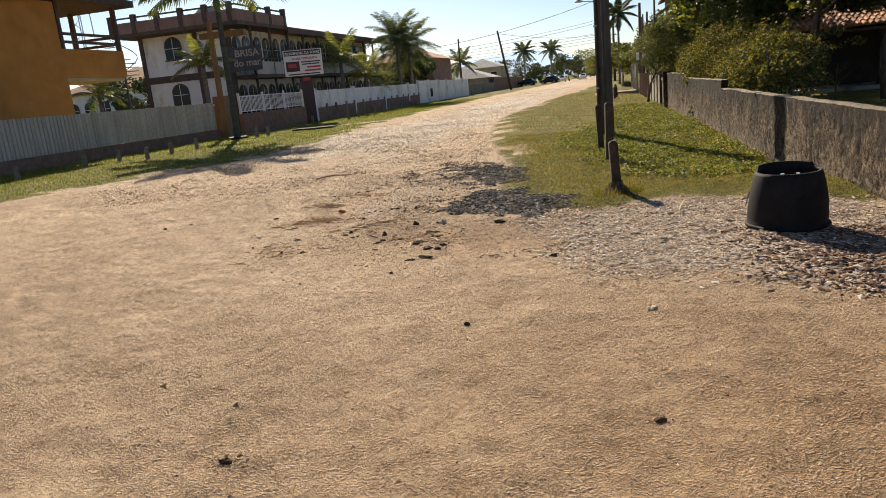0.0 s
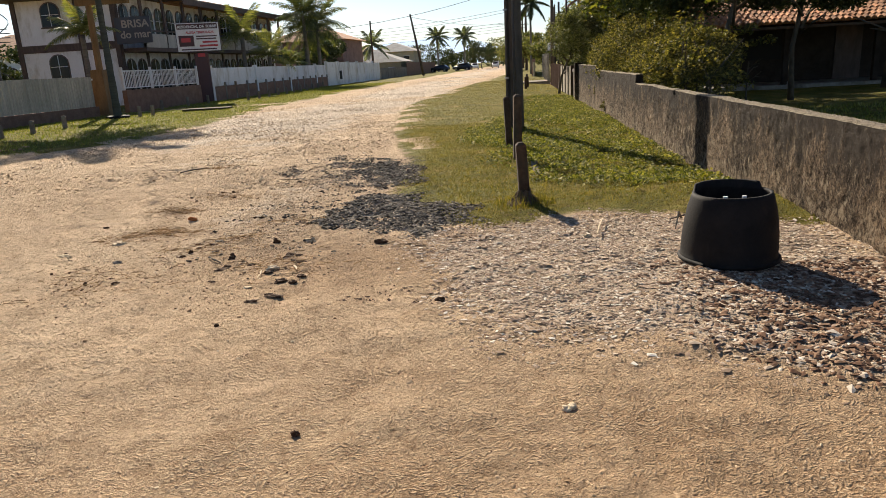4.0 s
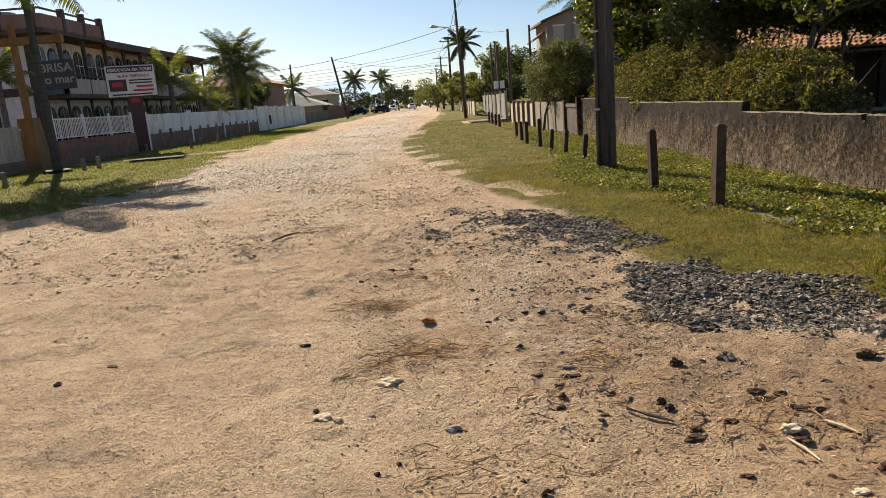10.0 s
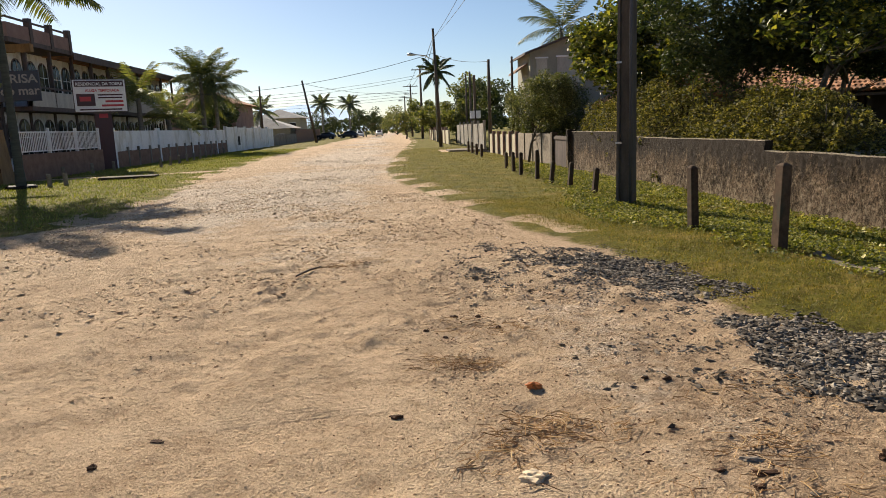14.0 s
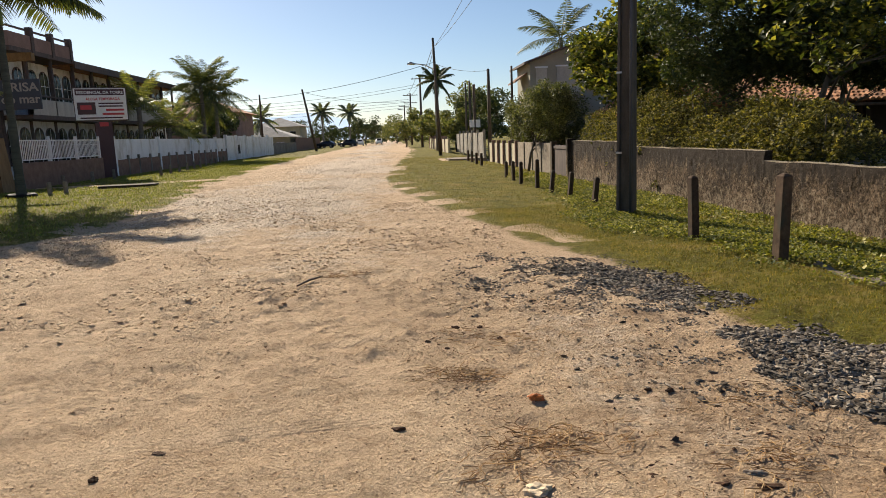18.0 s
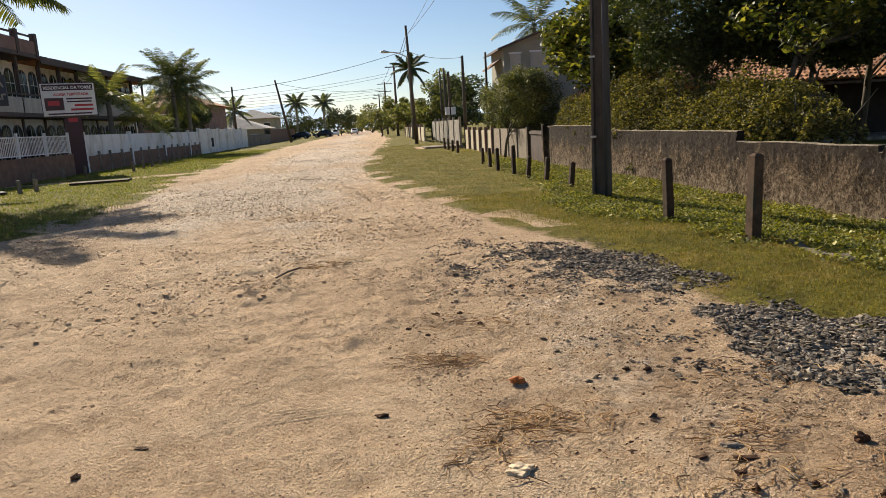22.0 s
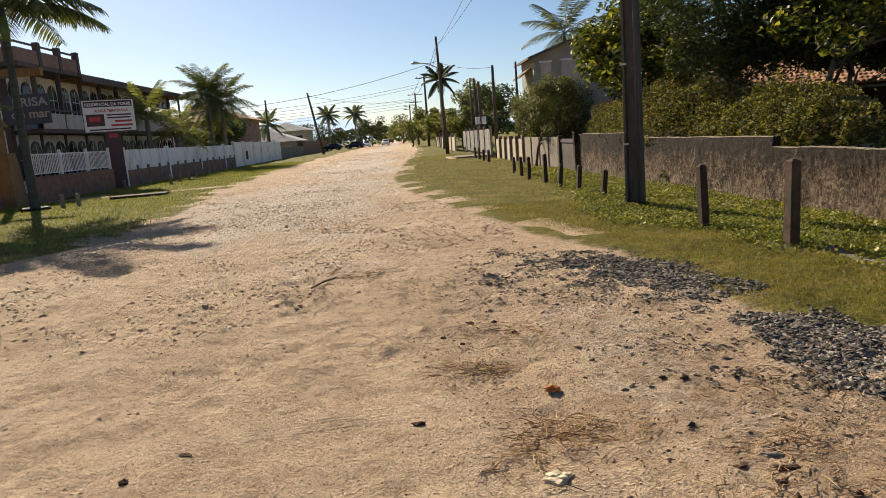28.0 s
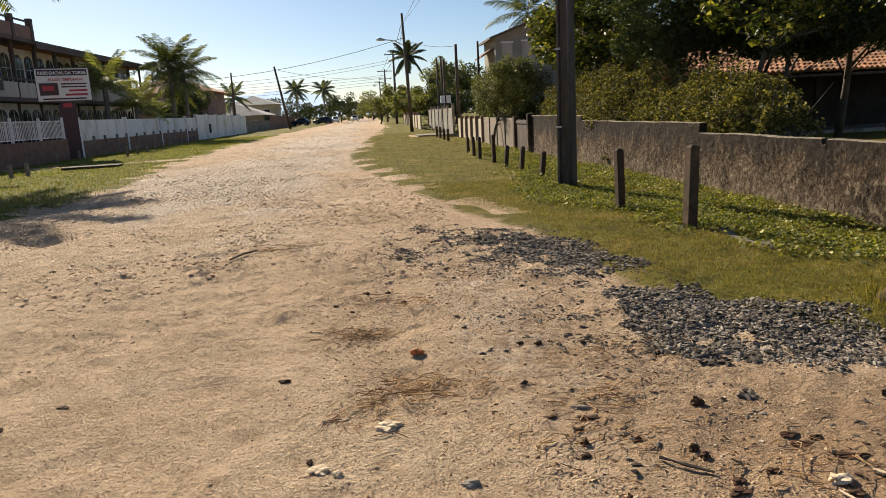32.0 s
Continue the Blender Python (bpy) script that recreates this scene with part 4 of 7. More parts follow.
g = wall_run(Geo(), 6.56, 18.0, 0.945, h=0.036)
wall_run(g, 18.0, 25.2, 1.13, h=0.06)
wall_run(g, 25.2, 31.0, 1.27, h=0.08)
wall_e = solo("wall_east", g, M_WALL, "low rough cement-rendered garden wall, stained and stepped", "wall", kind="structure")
wall_s = solo("wall_return", Geo().box(3.24, 14.0, 6.54, 6.7, -0.4, 0.94), M_WALL_SIDE, "shaded low rendered wall along the side street", "wall", kind="structure")
wall_n = solo("wall_garden", Geo().box(2.4, 2.72, 31.02, 31.25, -0.4, 1.34), M_WALL, "end pier of the garden wall", "wall", kind="structure")

# tall dark post with a white strip, standing at the corner
gp = thing("corner_post", "tall dark timber post with a pale strip by the wall", "post", at=(3.42, 6.22, 0), rz=-24)
part("shaft", Geo().box(-0.125, 0.125, -0.1, 0.1, -0.2, 3.4), M_CORNERPOST, gp)
part("edge_strip", Geo().box(-0.131, -0.123, -0.108, -0.098, -0.1, 3.4), M_CONC, gp, "thin pale edge strip")
part("notice", Geo().box(-0.122, -0.085, -0.112, -0.102, 1.42, 2.6), M_SIGN, gp, "white paper notice")

# garden gate and the pieces beyond it
gate = thing("garden_gate", "closed dark timber gate between concrete posts", "gate", at=(2.5, 31.2, 0))
for k in range(14):
    part("board", Geo().box(0.0, 0.04, 0.1 + 0.165 * k, 0.1 + 0.165 * k + 0.155, -0.2, 1.08 + 0.01 * (k % 3)), M_BROWN, gate)
part("top_rail", Geo().box(-0.04, 0.0, 0.1, 2.42, 0.95, 1.05), M_BROWN, gate)
part("gate_post", Geo().box(-0.1, 0.14, 2.44, 2.72, -0.3, 1.22), M_POST, gate)
lf = thing("low_wall_with_piers", "low grey wall running on into cream panels between brown piers", "wall", at=(0, 0, 0))
for k in range(9):
    ya = 33.9 + 1.75 * k
    if k < 4:
        part("panel", Geo().box(wall_x(ya) - 0.04, wall_x(ya) + 0.08, ya, ya + 1.748, -0.3, 1.16), M_BOLLARD, lf, "plain weathered grey-brown wall")
        continue
    part("pier", Geo().box(wall_x(ya) - 0.1, wall_x(ya) + 0.12, ya, ya + 0.16, -0.3, 1.24), M_PINK, lf)
    part("panel", Geo().box(wall_x(ya) - 0.02, wall_x(ya) + 0.06, ya + 0.16, ya + 1.75, -0.3, 1.08), M_CREAM, lf)
wg = thing("slatted_white_fence", "tall pale grey slatted metal gate and fence panels", "fence", at=(0, 0, 0))
for k in range(6):
    ya = 51.0 + 3.3 * k
    part("fence_post", Geo().box(1.82, 1.98, ya - 0.08, ya + 0.08, 0, 1.95), M_CONC, wg)
    for j in range(14):
        part("slat", Geo().box(1.88, 1.91, ya + 0.1 + 0.224 * j, ya + 0.1 + 0.224 * j + 0.205, 0.12, 1.75), M_CONC, wg)
ramp = solo("driveway_slab", Geo().prism([(-0.6, 0), (1.9, 0), (1.9, 3.2), (-0.6, 3.2)], -0.1, 0.1), M_BOLLARD, "raised concrete driveway slab over the verge", "slab", at=(0.1, 50.6, 0))

# ---- right side: utility poles ----
def h_pole(name, x, y, height, w0, w1, label, rz=0.0, web_open=0.66):
    """A tapered concrete pole of H section with steel straps."""
    p = thing(name, label, "utility pole", "utility poles", at=(x, y, gz(x, y) - 0.3 if y < 60 else -0.3), rz=rz)
    flange = w0 * (1 - web_open) / 2
    for s in (-1, 1):
        g = Geo()
        for z, w in ((0, w0), (height, w1)):
            k = w / w0
            xa, xb = s * w / 2, s * (w / 2 - flange * k)
            g.v += [(xa, -0.42 * w, z), (xb, -0.42 * w, z), (xb, 0.42 * w, z), (xa, 0.42 * w, z)]
        g.f += [(0, 1, 5, 4), (1, 2, 6, 5), (2, 3, 7, 6), (3, 0, 4, 7), (4, 5, 6, 7), (3, 2, 1, 0)]
        bevelled(part("flange", g, M_POLE, p), 0.012)
    g = Geo()
    for z, w in ((0, w0), (height, w1)):
        xa = w / 2 - flange * w / w0
        g.v += [(-xa, -0.12 * w, z), (xa, -0.12 * w, z), (xa, 0.12 * w, z), (-xa, 0.12 * w, z)]
    g.f += [(0, 1, 5, 4), (1, 2, 6, 5), (2, 3, 7, 6), (3, 0, 4, 7), (4, 5, 6, 7)]
    part("web", g, M_POLE, p)
    return p


pole = h_pole("utility_pole", 0.25, 18.02, 9.6, 0.315, 0.225, "tall tapered concrete utility pole with dark conduits strapped to it", -38)
part("conduit", Geo().tube([(0.125, -0.157, 0.1), (0.12, -0.147, 4.0), (0.105, -0.12, 8.6)], 0.026), M_PIPE, pole, "dark plastic conduit", True)
for z in (1.45, 2.9, 4.3, 5.8):
    part("strap", Geo().box(-0.16, -0.05, -0.14, -0.126, z, z + 0.035), M_STEEL, pole, "pale steel strap")
part("crossarm", Geo().box(-0.9, 0.9, -0.25, -0.14, 8.5, 8.62), M_WOODPOLE, pole)


def wood_pole(name, x, y, h, r, label, lean=(0, 0), arms=(), lamp=None):
    p = thing(name, label, "utility pole", "utility poles", at=(x, y, -0.2))
    tx, ty = lean
    part("shaft", Geo().tube([(0, 0, 0), (tx / 2, ty / 2, h / 2), (tx, ty, h)], [r, r * 0.85, r * 0.65], 10), M_WOODPOLE, p, "", True)
    for z, half in arms:
        k = z / h
        part("crossarm", Geo().box(tx * k - half, tx * k + half, ty * k - r - 0.1, ty * k - r, z - 0.06, z + 0.06), M_WOODPOLE, p)
        for s in (-0.85, -0.3, 0.3, 0.85):
            part("insulator", Geo().tube([(tx * k + s * half, ty * k - r - 0.05, z + 0.06), (tx * k + s * half, ty * k - r - 0.05, z + 0.22)], [0.05, 0.03], 6), M_PIPE, p)
    if lamp:
        z, reach = lamp
        k = z / h
        a = part("lamp_arm", Geo().tube([(tx * k, ty * k, z - 0.5), (tx * k - reach * 0.5, ty * k - 0.2, z - 0.1), (tx * k - reach, ty * k - 0.3, z)], 0.04, 6), M_STEEL, p, "curved steel lamp arm")
        part("lamp_head", Geo().tube([(tx * k - reach + 0.05, ty * k - 0.3, z - 0.02), (tx * k - reach - 0.35, ty * k - 0.35, z + 0.04), (tx * k - reach - 0.6, ty * k - 0.36, z)], [0.06, 0.13, 0.07], 8), M_STEEL, p, "grey street lamp head", True)
    return p


wood_pole("street_pole", -0.2, 62.8, 9.6, 0.145, "dark round utility pole with a street lamp, at the verge", (-0.3, 0), (), (7.6, 1.6))
wood_pole("street_pole", 0.3, 110, 10.6, 0.2, "far utility pole with a crossarm", (0, 0), ((10.2, 1.3),))
wood_pole("street_pole", -0.4, 140, 10, 0.2, "far utility pole with double crossarms", (0, 0), ((9.6, 1.4), (8.2, 1.2)), (7, 1.8))
wood_pole("street_pole", -0.9, 178, 9.5, 0.2, "far utility pole with a crossarm", (0, 0), ((9.2, 1.3),))
wood_pole("street_pole", 2.15, 50.1, 5.9, 0.13, "slim grey pole at the driveway", (0, 0), ())
wood_pole("street_pole", 2.85, 45.5, 5.6, 0.09, "slim dark pole behind the low wall", (0, 0), ())
wood_pole("street_pole", 3.6, 74, 7.0, 0.14, "dark timber pole behind the far fence", (0, 0), ())
wood_pole("street_pole", 3.2, 74, 6.8, 0.12, "dark timber pole behind the far fence", (0, 0), ())
wood_pole("street_pole", -15.6, 112, 9.4, 0.2, "leaning dark utility pole on the far verge", (-1.6, 0), ())
wood_pole("street_pole", -23.5, 112, 8.8, 0.18, "dark utility pole behind the white wall", (0, 0), ())


def wire(p0, p1, sag, r=0.018, n=14):
    a, b = Vector(p0), Vector(p1)
    pts = [a.lerp(b, k / n) - Vector((0, 0, sag * 4 * (k / n) * (1 - k / n))) for k in range(n + 1)]
    return solo("overhead_wire", Geo().tube(pts, r, 4, False), M_WIRE, "thin black overhead cable", "cable", "overhead cables")


for dx in (-0.6, 0.3):
    wire((0.25 + dx, 17.85, 8.45), (-0.5 + 0.25 * dx, 62.6, 8.6 + 0.3 * dx), 0.5, 0.012)
    wire((-0.5 + 0.25 * dx, 62.6, 8.6 + 0.3 * dx), (0.3 + dx, 110, 10.1), 0.7, 0.025)
    wire((0.3 + dx, 110, 10.1), (-0.4 + dx, 140, 9.5), 0.3, 0.03)
wire((-0.45, 62.7, 7.5), (-27.0, 66, 5.4), 1.2, 0.022)
wire((-0.45, 62.7, 7.4), (2.15, 50.2, 5.6), 0.25)
wire((-0.4, 110, 9.2), (-34, 100, 6.5), 0.8, 0.025)
wire((-0.4, 110, 8.8), (-34, 100, 6.0), 0.8, 0.025)
for k in range(4):
    wire((-0.4, 140, 7.2 + 0.5 * k), (-60, 135, 6.0 + 0.55 * k), 0.8, 0.03)
wire((-17.2, 112, 8.8), (-0.4, 140, 8.4), 0.8, 0.03)


# ---- right side: the row of short posts ----
def square_post(x, y, h, w, tilt, label, top=0.3):
    z = gz(x, y)
    g = Geo()
    a, b = w / 2, w / 2 * 0.92
    g.add([(-a, -a, -0.3), (a, -a, -0.3), (a, a, -0.3), (-a, a, -0.3), (-b, -b, h - 0.03), (b, -b, h - 0.03), (b, b, h - 0.03), (-b, b, h - 0.03),
           (-b * 0.45, -b * 0.45, h), (b * 0.45, -b * 0.45, h), (b * 0.45, b * 0.45, h), (-b * 0.45, b * 0.45, h)],
          [(3, 2, 1, 0)] + [(4 * r + i, 4 * r + (i + 1) % 4, 4 * r + 4 + (i + 1) % 4, 4 * r + 4 + i) for r in (0, 1) for i in range(4)] + [(8, 9, 10, 11)])
    ob = solo("verge_post", g, M_POST, label, "post", "posts along the verge")
    ob.matrix_basis = pose(x, y, z, tilt[1], tilt[0], 8)
    bevelled(ob, 0.005, 1)
    return ob


square_post(0.37, 12.95, 1.0, 0.135, (1.2, 0), "dark square concrete post with a chamfered top in the grass")
square_post(0.19, 14.9, 0.92, 0.12, (-2.2, 0), "leaning dark square concrete post in the creeper")
for x, y, h, t in ((0.26, 20.15, 0.56, 6), (0.22, 22.15, 0.62, 5), (0.14, 23.85, 0.6, 6), (0.1, 25.5, 0.84, 0), (-0.05, 27.3, 0.72, 0), (0.0, 29.0, 0.66, -1), (0.06, 30.9, 0.6, 0)):
    square_post(x, y, h, 0.11, (t, 0), "short dark timber post stuck in the grass verge")
for x, y, h in ((0.4, 40.9, 0.64), (0.5, 43.9, 0.62), (0.46, 45.7, 0.65), (0.45, 47.7, 0.66)):
    square_post(x, y, h, 0.13, (0, 0), "short dark timber post by the driveway")
stub = square_post(0.5, 9.55, 0.66, 0.12, (-3, 0), "short worn concrete stub post with earth heaped at its foot")
mound = Geo()
ring = [(math.cos(t) * r * k, math.sin(t) * r * k, z * k) for r, z in ((0.24, -0.05), (0.17, 0.01), (0.12, 0.05), (0.09, 0.09), (0.065, 0.13)) for j in range(28) for t in [2 * math.pi * j / 28] for k in [1 + 0.28 * noise.noise(Vector((math.cos(t) * 2.2, math.sin(t) * 2.2, z * 16)))]]
mound.add(ring + [(0, 0, 0.14)], [(i * 28 + j, i * 28 + (j + 1) % 28, i * 28 + 28 + (j + 1) % 28, i * 28 + 28 + j) for i in range(4) for j in range(28)] + [(112 + j, 112 + (j + 1) % 28, 140) for j in range(28)])
solo("earth_mound", mound, M_EARTH, "small rough heap of brown earth round a stub post", "earth", at=(0.5, 9.54, gz(0.5, 9.54)))
ta, tr = rng.uniform(0, 6.28, 900), rng.uniform(0.05, 0.34, 900)
blades("mound_weeds", M_BLADE, "dry grass tuft on an earth heap", 0.5 + tr * np.cos(ta), 9.54 + tr * np.sin(ta), rng.uniform(0.03, 0.13, 900) * (0.4 / (tr + 0.25)), rng.uniform(0.005, 0.01, 900), 0.5)
kg = Geo()
for k in range(13):
    ky = 12.62 - 0.087 * k
    kw, kh = 0.05 + 0.008 * math.sin(k * 2.1), 0.032 + 0.014 * math.sin(k * 1.3 + 1)
    kx = 0.62 + 0.004 * k + 0.01 * math.sin(k * 1.9)
    kz = gz(kx, ky)
    kg.v += [(kx - kw, ky, kz - 0.06), (kx - kw * 0.8, ky, kz + kh), (kx + kw * 0.8, ky, kz + kh * 0.85), (kx + kw, ky, kz - 0.06)]
kg.f += [(4 * k + j, 4 * k + j + 1, 4 * k + j + 5, 4 * k + j + 4) for k in range(12) for j in range(3)] + [(0, 1, 2, 3), (51, 50, 49, 48)]
solo("kerb_piece", kg, M_BOLLARD, "half-buried broken strip of old concrete kerb in grass", "kerb")

# ---- the bin made of an old tyre ----
def tyre_bin(x, y):
    b = thing("tyre_bin", "black bin made of an old tyre turned inside out", "bin", at=(x, y, gz(x, y) + 0.0))
    n = 72
    outer = [(0.345, 0.0), (0.36, 0.025), (0.346, 0.05), (0.346, 0.1), (0.342, 0.19), (0.33, 0.3), (0.311, 0.41), (0.288, 0.49), (0.278, 0.53)]
    prof = outer + [(r - 0.022, z) for r, z in reversed(outer[3:])] + [(0.3, 0.03), (0.0, 0.02)]
    g = Geo()
    for i, (r, z) in enumerate(prof):
        for j in range(n):
            a = 2 * math.pi * j / n
            wob = 1 + 0.015 * math.sin(3 * a + z * 5)
            notch = (-0.03 if 0.45 < a < 2.65 else 0.012) if z > 0.51 else 0
            g.v.append((r * math.cos(a) * wob, r * math.sin(a) * wob, z - notch + (0.006 * math.sin(a + 1.0) if z > 0.48 else 0)))
    for i in range(len(prof) - 1):
        for j in range(n):
            g.f.append((i * n + j, i * n + (j + 1) % n, (i + 1) * n + (j + 1) % n, (i + 1) * n + j))
    part("body", g, M_RUBBER, b, "", True)
    part("rim_band", Geo().tube([(0.352 * math.cos(2 * math.pi * j / 32), 0.352 * math.sin(2 * math.pi * j / 32), 0.025) for j in range(33)], 0.018, 6, False), M_RUBBER, b, "", True)
    return b


tyre_bin(2.05, 7.24)
for bx, by in ((1.98, 7.14), (2.11, 7.13)):
    p = thing("bottle", "empty clear plastic bottle standing in the bin", "bottle", "bottles in the bin", at=(bx, by, gz(bx, by) + 0.315))
    part("body", Geo().tube([(0, 0, -0.25), (0, 0, 0.04), (0, 0, 0.12), (0, 0, 0.16)], [0.045, 0.045, 0.03, 0.014], 10), M_PLASTIC, p, "", True)
    part("cap", Geo().tube([(0, 0, 0.16), (0, 0, 0.19)], 0.017, 8), M_SIGN, p)


# ---- vegetation kinds ----
def branchy(geo, base, top, r0, spread, n, seed):
    """A leaning trunk with limbs that fork once."""
    r = random.Random(seed)
    b, t = Vector(base), Vector(top)
    mid = b.lerp(t, 0.5) + Vector((r.uniform(-0.2, 0.2), r.uniform(-0.2, 0.2), 0))
    geo.tube([b, mid, t], [r0, r0 * 0.75, r0 * 0.5], 8)
    for k in range(n):
        a = 6.28 * k / n + r.uniform(-0.4, 0.4)
        s = b.lerp(t, r.uniform(0.55, 1.0))
        e = s + Vector((math.cos(a), math.sin(a), r.uniform(0.35, 0.9))) * spread * r.uniform(0.6, 1.0)
        m = s.lerp(e, 0.5) + Vector((0, 0, spread * 0.1))
        geo.tube([s, m, e], [r0 * 0.42, r0 * 0.3, r0 * 0.12], 6)
        for q in range(2):
            e2 = m + Vector((math.cos(a + r.uniform(-1, 1)), math.sin(a + r.uniform(-1, 1)), r.uniform(0.2, 0.8))) * spread * 0.5
            geo.tube([m, e2], [r0 * 0.22, r0 * 0.07], 5)
    return geo


def tree(name, x, y, trunk_h, crown, leaf_n, leaf_size, mat, label, category="tree", clumps=22, clump=0.3, up=0.35, seed=1, r0=0.14, ratio=0.55, group=""):
    p = thing(name, label, category, group, at=(x, y, 0))
    cx, cy, cz, rx, ry, rz = crown
    part("trunk", branchy(Geo(), (0, 0, -0.2), (cx * 0.5, cy * 0.5, trunk_h), r0, min(rx, ry) * 0.8, 6, seed), M_BARK, p, "", True)
    leaves("crown", mat, crown_points(leaf_n, (cx, cy, cz), (rx, ry, rz), clumps, clump), rng.uniform(0.6, 1.25, leaf_n) * leaf_size, p, up, ratio)
    return p


def frond_mesh(length, droop, n=34, leaflet=0.42, mat=None, lift=0.5, wide=0.03):
    """One feathered palm leaf along +x."""
    g = Geo()
    pts = []
    for k in range(9):
        s = k / 8
        pts.append(Vector((length * (s - 0.12 * droop * s * s), 0, lift * length * s - droop * length * s * s)))
    g.tube(pts, [0.028 * (1 - 0.8 * k / 8) for k in range(9)], 4)
    for k in range(n):
        s = 0.1 + 0.88 * k / (n - 1)
        f = s * 8
        i = min(int(f), 7)
        p = pts[i].lerp(pts[i + 1], f - i)
        way = (pts[i + 1] - pts[i]).normalized()
        L = leaflet * length / 2.4 * (0.45 + 1.1 * math.sin(math.pi * min(1, s * 0.9 + 0.08))) * random.uniform(0.85, 1.1)
        for side in (-1, 1):
            d = (way * 0.55 + Vector((0, side, 0)) * 0.85 + Vector((0, 0, -0.25 - 0.35 * random.random()))).normalized()
            e = p + d * L + Vector((0, 0, -0.18 * L))
            m = p + d * L * 0.5
            w = way * wide
            g.add([tuple(p - w * 0.6), tuple(p + w * 0.6), tuple(m + w), tuple(e), tuple(m - w)], [(0, 1, 2, 4), (4, 2, 3)])
    return g.mesh("frond", mat)


FRONDS = {}
# droop and lift of the four tiers of leaves, and the angle at which each tier leaves the trunk
STYLES = {"full": (((0.4, 0.5), (0.5, 0.4), (0.55, 0.25), (0.6, 0.05)), (-42, -24, -6, 14)),
          "airy": (((0.5, 0.6), (0.5, 0.45), (0.48, 0.35), (0.45, 0.3)), (-28, -12, -4, 4)),
          "young": (((0.35, 0.5), (0.45, 0.5), (0.6, 0.45), (0.65, 0.3)), (-50, -34, -16, 0))}


def palm(name, x, y, h, fronds, length, label, r0=0.13, mat=None, shaft=False, lean=(0, 0), trunk=True, group="palms", z0=0.0, style="full", wide=0.03):
    mat = mat or M_FROND
    p = thing(name, label, "palm tree", group, at=(x, y, z0))
    lx, ly = lean
    g = Geo()
    pts, rr = [], []
    for k in range(15):
        s = k / 14
        pts.append((lx * s * s, ly * s * s, -0.2 + (h + 0.2) * s))
        rr.append(r0 * (1.35 - 0.55 * s ** 0.4) * (1.06 if k % 2 else 0.96))
    part("trunk", g.tube(pts, rr, 12), M_DARKPALM if shaft else M_PALMBARK, p, "", True)
    top = Vector((lx, ly, h))
    if shaft:
        part("crownshaft", Geo().tube([top - Vector((0, 0, 1.15)), top - Vector((0, 0, 0.8)), top + Vector((0, 0, 0.1))], [r0 * 0.9, r0 * 1.15, r0 * 0.55], 12), M_SHAFT, p, "smooth green crownshaft", True)
    shapes, turns = STYLES[style]
    key = (round(length, 1), mat.name, style, wide)
    if key not in FRONDS:
        FRONDS[key] = [frond_mesh(length, d, mat=mat, lift=l, wide=wide) for d, l in shapes]
    for k in range(fronds):
        tier = k * 4 // fronds
        a = k * 137.5 + random.uniform(-12, 12)
        piece("frond", FRONDS[key][tier], p, pose(*top, random.uniform(-8, 8), turns[tier] + random.uniform(-6, 6), a))
    return p


# ---- right side: garden behind the wall ----
def hedge(y0, y1, x0, x1, top, n, label, seed):
    p = thing("hedge", label, "hedge", "garden hedge", at=(0, 0, 0))
    cx, cy = (x0 + x1) / 2, (y0 + y1) / 2
    g = Geo()
    r = random.Random(seed)
    for k in range(10):
        bx, by = r.uniform(x0 + 0.3, x1 - 0.3), r.uniform(y0 + 0.2, y1 - 0.2)
        g.tube([(bx, by, -0.2), (bx + r.uniform(-0.2, 0.2), by + r.uniform(-0.3, 0.3), top * 0.5), (bx + r.uniform(-0.5, 0.5), by + r.uniform(-0.6, 0.6), top * 0.95)], [0.03, 0.022, 0.008], 5)
    part("woody_frame", g, M_BARK, p)
    a, b = rng.uniform(0, 1, n), rng.uniform(0, 1, n)
    u = rng.uniform(0, 1, n)
    hx = x0 + (x1 - x0) * np.where(u < 0.5, a ** 2.2, a)
    hy = y0 + (y1 - y0) * b
    round_end = np.sqrt(np.clip(1 - (2 * b - 1) ** 8, 0, 1)) * (1 - 0.35 * np.abs(2 * (hx - x0) / (x1 - x0) - 1) ** 3)
    crest = top * (0.86 + 0.13 * vnoise(hx, hy, 0.9, seed) + 0.1 * vnoise(hx, hy, 0.35, seed + 5) + 0.16 * step01(vnoise(hx, hy, 0.12, seed + 6), 0.45, 0.8) * rng.uniform(0, 1, n)) * round_end
    hz = np.where(u < 0.5, crest * rng.uniform(0.1, 1, n), crest * (1 - 0.25 * rng.uniform(0, 1, n) ** 2))
    hx = hx + 0.26 * vnoise(hy, hz, 0.55, seed + 9) + 0.16 * vnoise(hy, hz, 0.2, seed + 10)
    keep = vnoise(hy + 0.3 * hx, hz, 0.3, seed + 20) + 0.6 * vnoise(hy - 0.4 * hx, hz, 0.13, seed + 21) + rng.uniform(-0.5, 0.7, n) > 0.0
    pts = np.stack([hx, hy, hz], -1)[keep]
    leaves("leaves", M_HEDGE, pts, rng.uniform(0.045, 0.11, len(pts)), p, 0.3)
    return p


